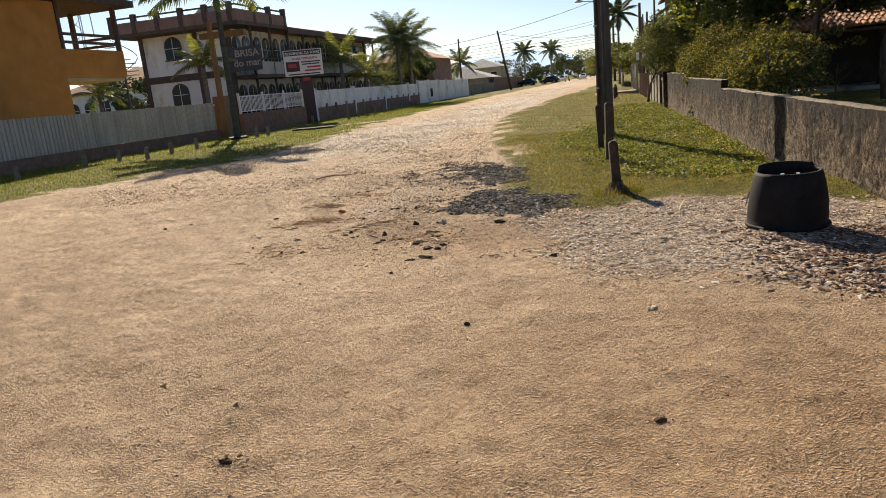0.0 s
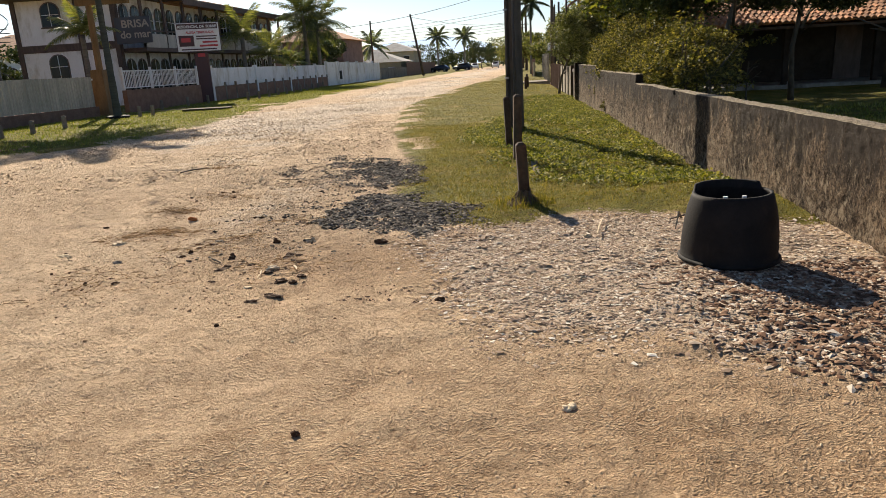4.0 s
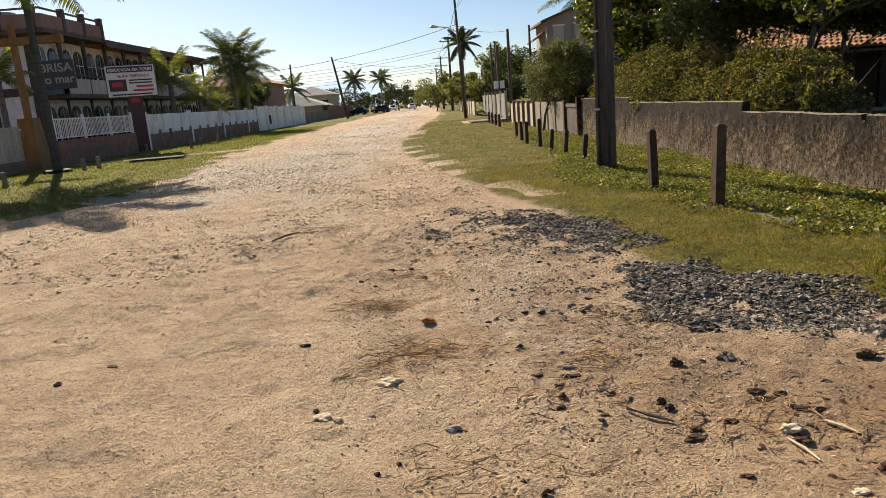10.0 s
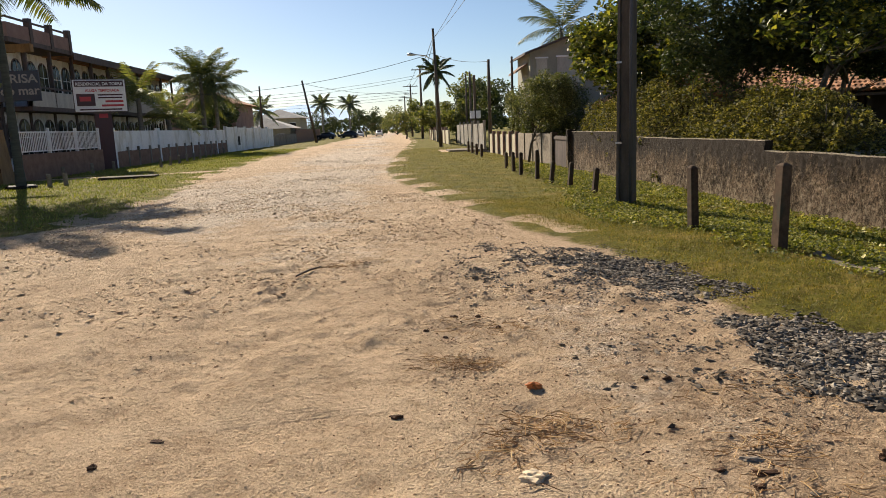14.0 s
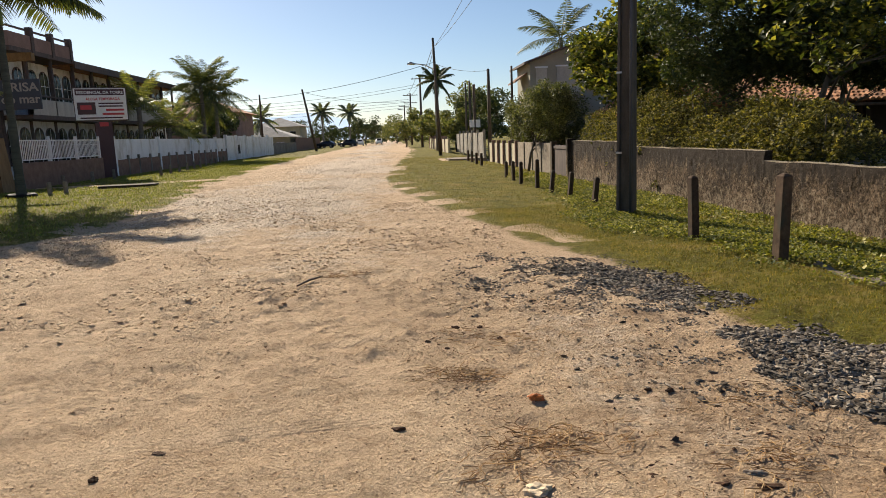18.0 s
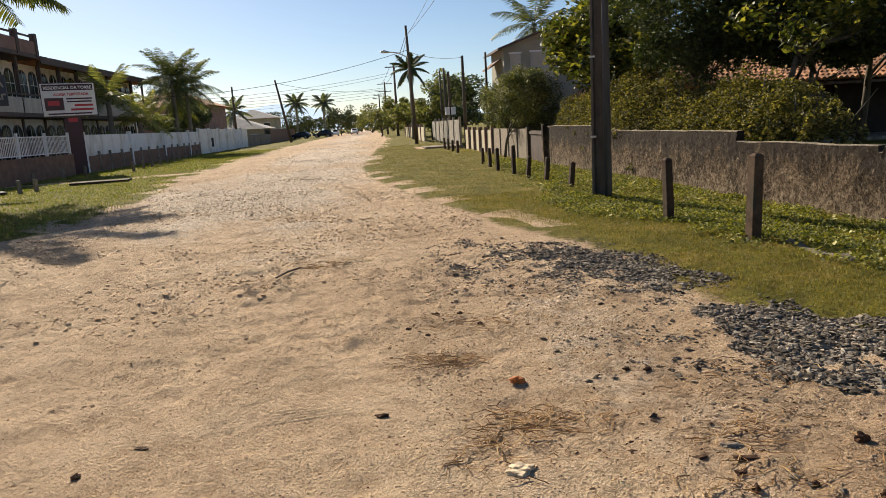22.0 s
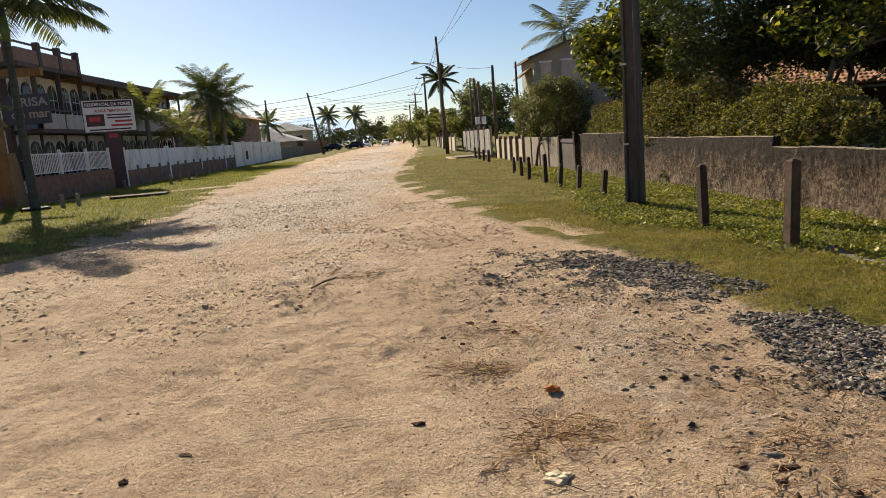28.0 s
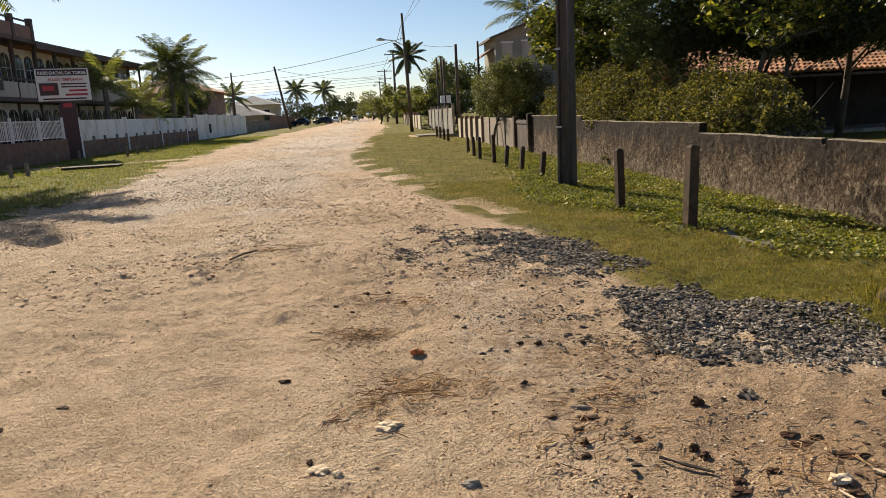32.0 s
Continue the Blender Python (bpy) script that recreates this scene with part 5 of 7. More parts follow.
hedge(16.6, 18.8, 3.42, 4.7, 1.85, 16000, "loose leafy olive-green hedge behind the wall", 1)
hedge(17.7, 23.8, 3.3, 5.3, 2.42, 46000, "tall loose olive-green hedge leaning over the wall", 2)
hedge(22.9, 32.0, 2.9, 5.4, 2.8, 52000, "tall dense olive-green hedge behind the wall", 3)
tree("shrub", 2.0, 36.6, 1.5, (0.9, 0.6, 2.7, 1.5, 1.9, 1.25), 13000, 0.11, M_SHRUB, "large loose grey-green shrub leaning over the low wall by the gate", "shrub", 46, 0.34, 0.3, seed=4, r0=0.07, group="roadside shrubs")
for x, y, cz, rx, ry, rz, k in ((3.5, 40.7, 2.2, 1.3, 1.7, 1.4, 16), (2.9, 43.0, 2.1, 1.0, 1.7, 1.4, 17), (4.9, 41.4, 2.2, 1.3, 1.4, 1.7, 18)):
    tree("shrub", x, y, 0.9, (0, 0, cz, rx, ry, rz), 8000, 0.12, M_SHRUB, "loose grey-green shrub behind the low wall", "shrub", 28, 0.38, seed=k, r0=0.07, group="roadside shrubs")

tree("almond_tree", 5.2, 20.4, 3.2, (0.8, -0.7, 4.6, 3.6, 1.9, 2.2), 7500, 0.18, M_ALMOND, "broad-leaved almond tree spreading over the garden", "tree", 40, 0.27, 0.5, 8, 0.1, 0.65, "garden trees")
tree("almond_tree", 5.4, 29.5, 2.8, (-0.6, 0.8, 4.3, 2.4, 3.0, 2.1), 11000, 0.22, M_ALMOND, "broad-leaved almond tree with bright tips over the wall", "tree", 60, 0.3, 0.5, 9, 0.14, 0.65, "garden trees")
tree("almond_tree", 12.4, 27.4, 3.6, (0.2, -0.6, 5.5, 5.4, 2.4, 1.9), 9500, 0.26, M_ALMOND, "dark broad-leaved almond tree beside the house", "tree", 60, 0.3, 0.5, 10, 0.15, 0.65, "garden trees")
tree("laurel_tree", 4.7, 23.6, 3.2, (0.3, 0.0, 4.3, 2.1, 1.8, 1.8), 24000, 0.15, M_FAR, "dense dark evergreen tree at the corner of the roof", "tree", 40, 0.32, 0.4, 15, 0.1, 0.5, "garden trees")
tree("laurel_tree", 8.2, 23.8, 3.2, (0.4, 0.0, 3.85, 3.6, 1.3, 1.3), 42000, 0.16, M_FAR, "dense dark evergreen tree in front of the tile roof", "tree", 50, 0.3, 0.4, 14, 0.1, 0.5, "garden trees")
tree("laurel_tree", 12.6, 24.8, 3.4, (0.4, 0.0, 3.55, 4.0, 1.1, 0.75), 24000, 0.16, M_FAR, "dark evergreen tree shading the tile roof", "tree", 50, 0.3, 0.4, 19, 0.12, 0.5, "garden trees")
tree("garden_tree", 8.2, 17.6, 2.6, (0.2, 0.0, 4.2, 1.6, 1.6, 1.3), 1800, 0.18, M_ALMOND, "slim garden tree on the lawn", "tree", 16, seed=11, r0=0.1)
tree("young_plant", 6.6, 22.6, 1.2, (0.0, 0.0, 1.85, 0.7, 0.6, 0.35), 170, 0.17, M_HEDGE, "young plant with large bright green leaves behind the wall", "plant", 8, 0.4, seed=12, r0=0.03)
palm("garden_palm", 6.6, 49.0, 7.2, 16, 3.0, "tall palm behind the gabled house", 0.14)

# house with the clay tile roof
house = thing("garden_house", "dark timber bungalow with a deep veranda and clay tile roof", "house", at=(1.6, 6.95, 0.05))
for bx in ((5.4, 18, 25.2, 25.4), (5.4, 5.6, 25.4, 33.8), (17.8, 18, 25.4, 33.8), (5.4, 18, 33.8, 34)):
    part("wall", Geo().box(*bx, 0, 2.6), M_DARKWALL, house, "dark varnished plank wall")
part("veranda_floor", Geo().box(5.0, 18.2, 22.4, 25.2, -0.1, 0.12), M_CONC, house)
for px in (5.2, 8.3, 11.4, 14.5, 17.8):
    bevelled(part("veranda_post", Geo().box(px - 0.09, px + 0.09, 22.5, 22.68, 0.12, 2.2), M_DARKWALL, house), 0.015)
part("fascia", Geo().box(4.6, 18.6, 22.05, 22.12, 2.08, 2.24), M_BROWN, house)
part("window", Geo().box(7.2, 9.0, 25.16, 25.2, 1.0, 2.1), M_DARKIN, house)
part("door", Geo().box(11.0, 12.0, 25.15, 25.2, 0.12, 2.2), M_BROWN, house)
PITCH = math.atan2(2.2, 6.0)
roof = part("roof", Geo().add([(4.6, 22.05, 2.24), (18.6, 22.05, 2.24), (15.6, 28.0, 4.42), (7.6, 28.0, 4.42), (4.6, 34.2, 2.24), (18.6, 34.2, 2.24),
                               (4.6, 22.05, 2.18), (18.6, 22.05, 2.18), (15.6, 28.0, 4.36), (7.6, 28.0, 4.36), (4.6, 34.2, 2.18), (18.6, 34.2, 2.18)],
                              [(0, 1, 2, 3), (1, 5, 2), (5, 4, 3, 2), (4, 0, 3), (7, 6, 9, 8), (7, 8, 11), (11, 8, 9, 10), (10, 9, 6), (0, 6, 7, 1), (1, 7, 11, 5), (5, 11, 10, 4), (4, 10, 6, 0)]), M_TILE, house, "weathered orange clay tile roof")
tv = []
for e in (0, 1):
    r = 0.1 - 0.016 * e
    for k in range(6):
        a = math.pi * k / 5
        tv.append((math.cos(a) * r, 0.4 * e, math.sin(a) * r * 1.15 + 0.012))
tile_me = Geo().add(tv, [(k, k + 1, 7 + k, 6 + k) for k in range(5)] + [(5, 4, 3, 2, 1, 0)]).mesh("tile", M_TILE, False)
rows_far = Geo()
count = 0
for row in range(17):
    yy = 22.0 + row * 0.36 * math.cos(PITCH)
    zz = 2.25 + row * 0.36 * math.sin(PITCH)
    inset = 3.0 * row / 17
    col = 0
    xx = 4.65 + inset
    while xx < 18.5 - inset:
        jit = pose(xx + random.uniform(-0.01, 0.01), yy + random.uniform(-0.015, 0.015), zz, math.degrees(PITCH) + random.uniform(-1.5, 1.5), 0, random.uniform(-2, 2))
        if row < 4 and xx < 16.0:
            piece("tile", tile_me, roof, jit)
        else:
            rows_far.add([tuple(jit @ Vector(v)) for v in tv], [(k, k + 1, 7 + k, 6 + k) for k in range(5)])
        xx += 0.21
for row in range(16):
    xx, zz, inset = 4.56 + row * 0.19, 2.25 + row * 0.139, 6.0 * row / 17
    yy = 22.1 + inset
    while yy < 34.1 - inset:
        jit = pose(xx, yy + random.uniform(-0.01, 0.01), zz, 36 + random.uniform(-1.5, 1.5), 0, -90 + random.uniform(-2, 2))
        rows_far.add([tuple(jit @ Vector((v[0], v[1] * 0.62, v[2]))) for v in tv], [(k, k + 1, 7 + k, 6 + k) for k in range(5)])
        yy += 0.21
tagged(part("upper_tiles", rows_far, M_TILE, roof), kind="stuff")

# gabled cream house further on
gh = thing("gabled_house", "two-storey cream house with a dark gable roof", "house", at=(0, 0, 0))
X0, X1, YF, YB, ZE, ZR = 3.6, 13.0, 44.0, 47.6, 5.48, 6.955
XM = (X0 + X1) / 2
for yy in (YF, YB):
    part("gable_wall", Geo().add([(X0, yy, 0), (X1, yy, 0), (X1, yy, ZE), (XM, yy, ZR), (X0, yy, ZE), (X0, yy + 0.2, 0), (X1, yy + 0.2, 0), (X1, yy + 0.2, ZE), (XM, yy + 0.2, ZR), (X0, yy + 0.2, ZE)],
                                 [(0, 1, 2, 3, 4), (9, 8, 7, 6, 5), (0, 5, 6, 1), (1, 6, 7, 2), (2, 7, 8, 3), (3, 8, 9, 4), (4, 9, 5, 0)]), M_OLIVEWALL, gh)
part("side_wall", Geo().box(X0, X0 + 0.2, YF + 0.2, YB, 0, ZE), M_OLIVEWALL, gh)
part("lean_to_roof", Geo().add([(2.9, 44.6, 4.4), (3.58, 44.6, 4.85), (3.58, 47, 4.85), (2.9, 47, 4.4), (2.9, 44.6, 4.5), (3.58, 44.6, 4.95), (3.58, 47, 4.95), (2.9, 47, 4.5)], [(3, 2, 1, 0), (4, 5, 6, 7), (0, 1, 5, 4), (1, 2, 6, 5), (2, 3, 7, 6), (3, 0, 4, 7)]), M_PLINTH, gh, "faded tile lean-to roof")
part("side_wall", Geo().box(X1 - 0.2, X1, YF + 0.2, YB, 0, ZE), M_CREAM, gh)
for s, xe in ((-1, X0 - 0.4), (1, X1 + 0.4)):
    part("roof_slope", Geo().add([(XM, YF - 0.6, ZR + 0.1), (xe, YF - 0.6, ZE - 0.21), (xe, YB + 0.6, ZE - 0.21), (XM, YB + 0.6, ZR + 0.1), (XM, YF - 0.6, ZR + 0.22), (xe, YF - 0.6, ZE - 0.09), (xe, YB + 0.6, ZE - 0.09), (XM, YB + 0.6, ZR + 0.22)],
                                 [(0, 1, 2, 3), (7, 6, 5, 4), (0, 4, 5, 1), (1, 5, 6, 2), (2, 6, 7, 3), (3, 7, 4, 0)]), M_BROWN, gh)
for wx, wz, ww, wh in ((3.95, 3.95, 0.6, 1.15), (5.1, 3.75, 1.3, 1.4)):
    w = part("shutter_window", Geo().box(wx, wx + ww, YF - 0.05, YF - 0.01, wz, wz + wh), M_GREYFENCE, gh, "pale louvred shutter")
    part("window_frame", Geo().box(wx - 0.06, wx + ww + 0.06, YF - 0.07, YF - 0.05, wz + wh, wz + wh + 0.08), M_WHITE, w)

# meter boxes on posts
mb = thing("meter_boxes", "pair of white electricity meter boxes on a dark post", "meter box", at=(2.6, 62, 0))
part("post", Geo().box(-0.1, 0.1, -0.1, 0.1, 0, 5.6), M_WOODPOLE, mb)
part("box", Geo().box(-0.42, -0.06, -0.3, -0.1, 2.2, 2.8), M_SIGN, mb)
part("box", Geo().box(0.06, 0.42, -0.3, -0.1, 2.2, 2.8), M_SIGN, mb)

# trees and buildings further along the right side
for i, (x, y, h, cz, rx, ry, rz, n) in enumerate(((6.0, 84, 2, 3.9, 3.5, 6, 2.5, 6000), (2.6, 78, 1.6, 2.8, 1.8, 3, 1.5, 3000), (1.2, 96, 1.5, 3.2, 2.4, 4, 1.9, 3500), (-2.0, 118, 1.5, 3.8, 2.6, 4, 2.4, 3500), (7, 100, 3, 5.5, 3.5, 5, 3, 5000), (3.5, 150, 2, 3.4, 5, 6, 2.8, 4000), (-3.0, 190, 2, 3.5, 4.5, 6, 3, 3000))):
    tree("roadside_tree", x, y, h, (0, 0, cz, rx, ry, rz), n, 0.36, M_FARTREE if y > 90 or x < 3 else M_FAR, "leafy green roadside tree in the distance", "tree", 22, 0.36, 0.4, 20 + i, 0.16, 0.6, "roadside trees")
palm("royal_palm", 0.9, 84, 7.6, 16, 2.4, "tall palm with a tufted dark crown by the road", 0.13, mat=M_FAR, wide=0.07)
fb = thing("far_wall", "low cream wall with brick piers far down the road", "wall", at=(0, 0, 0))
for k in range(8):
    part("panel", Geo().box(1.0, 1.15, 70 + 4 * k, 73.7 + 4 * k, 0, 1.3), M_CREAM, fb)
    part("pier", Geo().box(0.92, 1.22, 73.7 + 4 * k, 74 + 4 * k, 0, 1.6), M_PINK, fb)


# ---- left side: verge, posts, fences ----
for x, y, h in ((-17.2, 17.6, 0.42), (-17.3, 20.6, 0.42), (-17.0, 21.95, 0.42), (-16.0, 22.2, 0.44), (-16.1, 23.8, 0.44), (-16.1, 25.5, 0.44), (-16.7, 31.6, 0.46), (-16.35, 32.1, 0.46), (-19.2, 38.2, 0.5), (-18.9, 40.6, 0.5), (-18.8, 43, 0.5)) + tuple((-16.9 - 0.26 * k, 44.6 + 2.55 * k, 0.5) for k in range(11)):
    g = Geo().tube([(0, 0, -0.2), (0, 0, h - 0.03), (0, 0, h)], [0.085, 0.08, 0.05], 9)
    solo("bollard", g, M_BOLLARD, "short round concrete bollard on the grass verge", "bollard", "verge bollards", at=(x, y, gz(x, y)), smooth=False)

slab = solo("drain_slab", Geo().box(-1.1, 1.1, -0.5, 0.5, -0.05, 0.08), M_POST, "dark concrete drain cover slab in the grass", "slab", at=(-15.2, 35.2, gz(-15.2, 35.2)), rz=8)
bevelled(slab, 0.02)
x, y = pick(700, -13.6, -11.9, 13.6, 19.4, lambda a, b: np.exp(-(((a + 12.75) / 0.35) ** 2)) * step01(vnoise(a, b, 0.7, 55), -0.2, 0.5))
scatter("dug_earth", M_DUG, "dark dug-up earth clods at the grass edge", "earth", x, y, rng.uniform(0.03, 0.1, len(x)), 0.45, 0.2)

FX = -20.0
fence = thing("grey_slat_fence", "grey weathered vertical slat fence on a brown plinth", "fence", at=(0, 0, 0))
slat_me = Geo().add([(-0.03, -0.085, 0), (0.02, -0.06, 0), (0.02, 0.06, 0), (-0.03, 0.085, 0), (-0.03, -0.085, 1.38), (0.02, -0.06, 1.38), (0.02, 0.06, 1.38), (-0.03, 0.085, 1.38)],
                    [(0, 1, 5, 4), (1, 2, 6, 5), (2, 3, 7, 6), (4, 5, 6, 7), (3, 0, 4, 7)]).mesh("slat", M_GREYFENCE)
for k in range(118):
    piece("slat", slat_me, fence, pose(FX, 11.9 + 0.184 * k, 0.5 + random.uniform(-0.012, 0.012), 0, random.uniform(-0.6, 0.6), 0))
part("plinth", Geo().box(FX - 0.12, FX + 0.06, 11.8, 33.7, -0.1, 0.5), M_PLINTH, fence, "brown rendered plinth")
part("rail", Geo().box(FX - 0.09, FX - 0.04, 11.8, 33.7, 1.72, 1.8), M_WHITE, fence)
bp = thing("gantry_post", "orange-brown timber gantry with a stout base beside the palm", "gantry", at=(FX, 34.35, 0))
part("base", Geo().add([(-0.45, -0.5, -0.1), (0.45, -0.5, -0.1), (0.45, 0.5, -0.1), (-0.45, 0.5, -0.1), (-0.3, -0.32, 2.2), (0.3, -0.32, 2.2), (0.3, 0.32, 2.2), (-0.3, 0.32, 2.2)], [(0, 1, 5, 4), (1, 2, 6, 5), (2, 3, 7, 6), (3, 0, 4, 7), (4, 5, 6, 7)]), M_ORANGEWOOD, bp)
part("post", Geo().tube([(0, 0, 2.2), (0, 0, 6.0)], [0.16, 0.14], 8), M_ORANGEWOOD, bp)
part("beam", Geo().box(-0.6, 2.0, -0.14, 0.14, 5.15, 5.45), M_ORANGEWOOD, bp)

rail = thing("white_railing", "white metal railing on a brown brick plinth", "railing", at=(0, 0, 0))
part("plinth", Geo().box(FX - 0.15, FX + 0.1, 36.2, 44.6, -0.1, 1.15), M_PLINTH, rail, "brown brick plinth")
part("top_rail", Geo().box(FX - 0.05, FX + 0.01, 36.2, 44.6, 2.08, 2.14), M_WHITE, rail)
part("bottom_rail", Geo().box(FX - 0.05, FX + 0.01, 36.2, 44.6, 1.24, 1.29), M_WHITE, rail)
bar_me = Geo().box(-0.015, 0.015, -0.015, 0.015, 1.29, 2.08).mesh("baluster", M_WHITE)
for k in range(55):
    piece("baluster", bar_me, rail, pose(FX - 0.02, 36.35 + 0.15 * k, 0))
for yy in (36.2, 39.0, 41.8, 44.5):
    part("rail_post", Geo().box(FX - 0.07, FX + 0.03, yy - 0.06, yy + 0.06, 1.15, 2.3), M_WHITE, rail)

pf = thing("white_panel_fence", "white panel fence over a brown plinth between white pillars", "fence", at=(0, 0, 0))
part("plinth", Geo().box(FX - 0.14, FX + 0.06, 46.2, 73.4, -0.1, 0.95), M_PLINTH, pf, "brown brick plinth")
for k in range(8):
    ya = 46.4 + 3.86 * (k % 8)
    if ya > 72.5:
        break
    part("panel", Geo().box(FX - 0.06, FX - 0.02, ya + 0.1, min(ya + 3.94, 73.3), 0.98, 2.15), M_WHITE, pf)
    if k % 2 == 0:
        part("pillar", Geo().box(FX - 0.16, FX + 0.1, ya - 0.05, ya + 0.2, -0.1, 2.3), M_WHITE, pf)
    for j in (2.0, 3.75):
        part("plinth_pier", Geo().box(FX - 0.12, FX + 0.09, ya + j - 0.08, ya + j + 0.08, -0.1, 1.2), M_CONC, pf)
tw = thing("tall_white_wall", "tall white wall with a vertical gate leaf", "wall", at=(0, 0, 0))
for k in range(6):
    ya = 73.5 + 4.4 * k
    part("panel", Geo().box(FX - 0.1, FX + 0.05, ya, ya + 4.3, -0.1, 2.42 - 0.03 * k), M_WHITE, tw)
    part("pillar", Geo().box(FX - 0.16, FX + 0.12, ya - 0.1, ya + 0.12, -0.1, 2.5), M_WHITE, tw)
part("meter_niche", Geo().box(FX + 0.05, FX + 0.09, 78.0, 79.2, 0.6, 1.5), M_DARKIN, tw, "dark meter niche")
lw = thing("grey_wall", "low grey wall beyond the white one", "wall", at=(0, 0, 0))
part("panel", Geo().box(FX - 0.1, FX + 0.05, 100.2, 122, -0.1, 1.5), M_CONC, lw)
part("ochre_panel", Geo().box(FX - 0.1, FX + 0.05, 122.1, 160, -0.1, 2.2), M_PLINTH, lw)

# residence sign on a brick pillar
sg = thing("residence_sign", "white painted residence sign board on a dark brick pillar", "sign", at=(FX - 0.1, 45.7, 0), rz=22)
part("pillar", Geo().box(-0.42, 0.42, -0.32, 0.32, -0.1, 3.05), M_SIGNDARK, sg, "dark brick pillar")
board = part("board", Geo().box(-1.32, 1.26, -0.42, -0.34, 3.2, 4.9), M_SIGN, sg, "white painted board")
part("board_back", Geo().box(-1.36, 1.3, -0.34, -0.28, 3.15, 4.95), M_BROWN, sg)


def words(text, x, y, z, size, mat, parent, name="lettering", width=None, turn=(90, 0, 0), bold=0.006):
    cu = bpy.data.curves.new(name, "FONT")
    cu.body, cu.size, cu.extrude, cu.offset = text, size, 0.006, bold
    cu.align_x = "CENTER"
    tmp = new("tmp", cu)
    bpy.context.view_layer.update()
    me = bpy.data.meshes.new_from_object(tmp.evaluated_get(bpy.context.evaluated_depsgraph_get()))
    bpy.data.objects.remove(tmp)
    if width:
        wd = max(v.co.x for v in me.vertices) - min(v.co.x for v in me.vertices)
        for v in me.vertices:
            v.co.x *= width / wd
    me.materials.clear()
    me.materials.append(mat)
    ob = new(name, me)
    ob.parent = parent
    ob.matrix_basis = pose(x, y, z, *turn)
    return ob


part("header", Geo().box(-1.24, 1.18, -0.43, -0.42, 4.53, 4.85), M_SIGNDARK, board)
words("RESIDENCIAL DA TORRE", -0.03, -0.437, 4.6, 0.22, M_SIGN, board, width=2.3)
words("ALUGA TEMPORADA", 0.1, -0.425, 4.26, 0.2, M_SIGNRED, board, width=1.7)
part("photo", Geo().box(-1.2, -0.3, -0.432, -0.42, 3.5, 4.15), M_SIGNDARK, board, "small dark red printed picture")
part("photo_light", Geo().box(-1.05, -0.5, -0.436, -0.432, 3.75, 4.0), M_SIGNRED, board)
for z, x0, x1, m in ((4.05, -0.15, 1.1, M_SIGNDARK), (3.9, -0.15, 1.05, M_SIGNDARK), (3.68, 0.2, 1.1, M_SIGNRED), (3.46, 0.0, 1.1, M_SIGNRED), (3.27, -1.1, 1.0, M_SIGNDARK)):
    part("text_bar", Geo().box(x0, x1, -0.428, -0.42, z, z + (0.11 if m is M_SIGNRED else 0.075)), m, board)
part("small_plate", Geo().box(-0.2, 0.25, -0.36, -0.33, 2.85, 3.08), M_SIGNRED, sg)

# ---- the hotel ----
hotel = thing("hotel", "two-storey white hotel with dark beams, arched windows and a terrace", "hotel", at=(0, 0, 0))
HX0, HX1, HY0, HY1 = -33.2, -26.0, 46.5, 75.0


def arch(w, h, rise, n=8):
    pts = [(-w / 2, 0), (w / 2, 0), (w / 2, h - rise)]
    return pts + [(w / 2 * math.cos(math.pi * k / n), h - rise + rise * math.sin(math.pi * k / n)) for k in range(1, n)] + [(-w / 2, h - rise)]


def arched_window(parent, at, face, w, h, rise):
    """A dark arched pane set in a proud frame. face: 'front' looks to -y, 'side' to +x."""
    def put(pts, d0, d1):
        g = Geo()
        n = len(pts)
        if face == "front":
            g.v = [(x, d, z) for d in (d0, d1) for x, z in pts]
        else:
            g.v = [(-d, x, z) for d in (d0, d1) for x, z in pts]
        g.f = [tuple(range(n)), tuple(range(2 * n - 1, n - 1, -1))] + [(i, n + i, n + (i + 1) % n, (i + 1) % n) for i in range(n)]
        return g
    win = part("window", put(arch(w + 0.16, h + 0.08, rise + 0.08), -0.04, 0.02), M_BROWN, parent)
    win.matrix_basis = pose(*at)
    part("pane", put([(x, z + 0.05) for x, z in arch(w, h - 0.05, rise)], -0.055, -0.04), M_GLASS, win)
    part("mullion", put([(-0.02, 0.05), (0.02, 0.05), (0.02, h), (-0.02, h)], -0.07, -0.056), M_WHITE, win)
    part("glazing_bar", put([(-w / 2, h * 0.5), (w / 2, h * 0.5), (w / 2, h * 0.5 + 0.04), (-w / 2, h * 0.5 + 0.04)], -0.07, -0.056), M_WHITE, win)
    part("sill", put([(-w / 2 - 0.12, -0.08), (w / 2 + 0.12, -0.08), (w / 2 + 0.12, 0), (-w / 2 - 0.12, 0)], -0.12, 0.0), M_BROWN, win)
    return win


part("front_wall", Geo().box(HX0, HX1, HY0, HY0 + 0.25, 0, 7.1), M_WHITE, hotel)
part("side_wall", Geo().box(HX1 - 0.25, HX1, HY0 + 0.25, HY1, 0, 7.1), M_WHITE, hotel)
part("rear_wall", Geo().box(HX0, HX1, HY1, HY1 + 0.25, 0, 7.1), M_WHITE, hotel)
part("far_side_wall", Geo().box(HX0, HX0 + 0.25, HY0 + 0.25, HY1, 0, 7.1), M_WHITE, hotel)
for x, z in ((-30.5, 5.3), (-30.5, 2.0)):
    arched_window(hotel, (x, HY0, z), "front", 1.25, 1.5, 0.5)
part("floor_beam", Geo().box(HX0 - 0.05, HX1 + 0.05, HY0 - 0.06, HY0, 3.72, 4.2), M_BROWN, hotel)
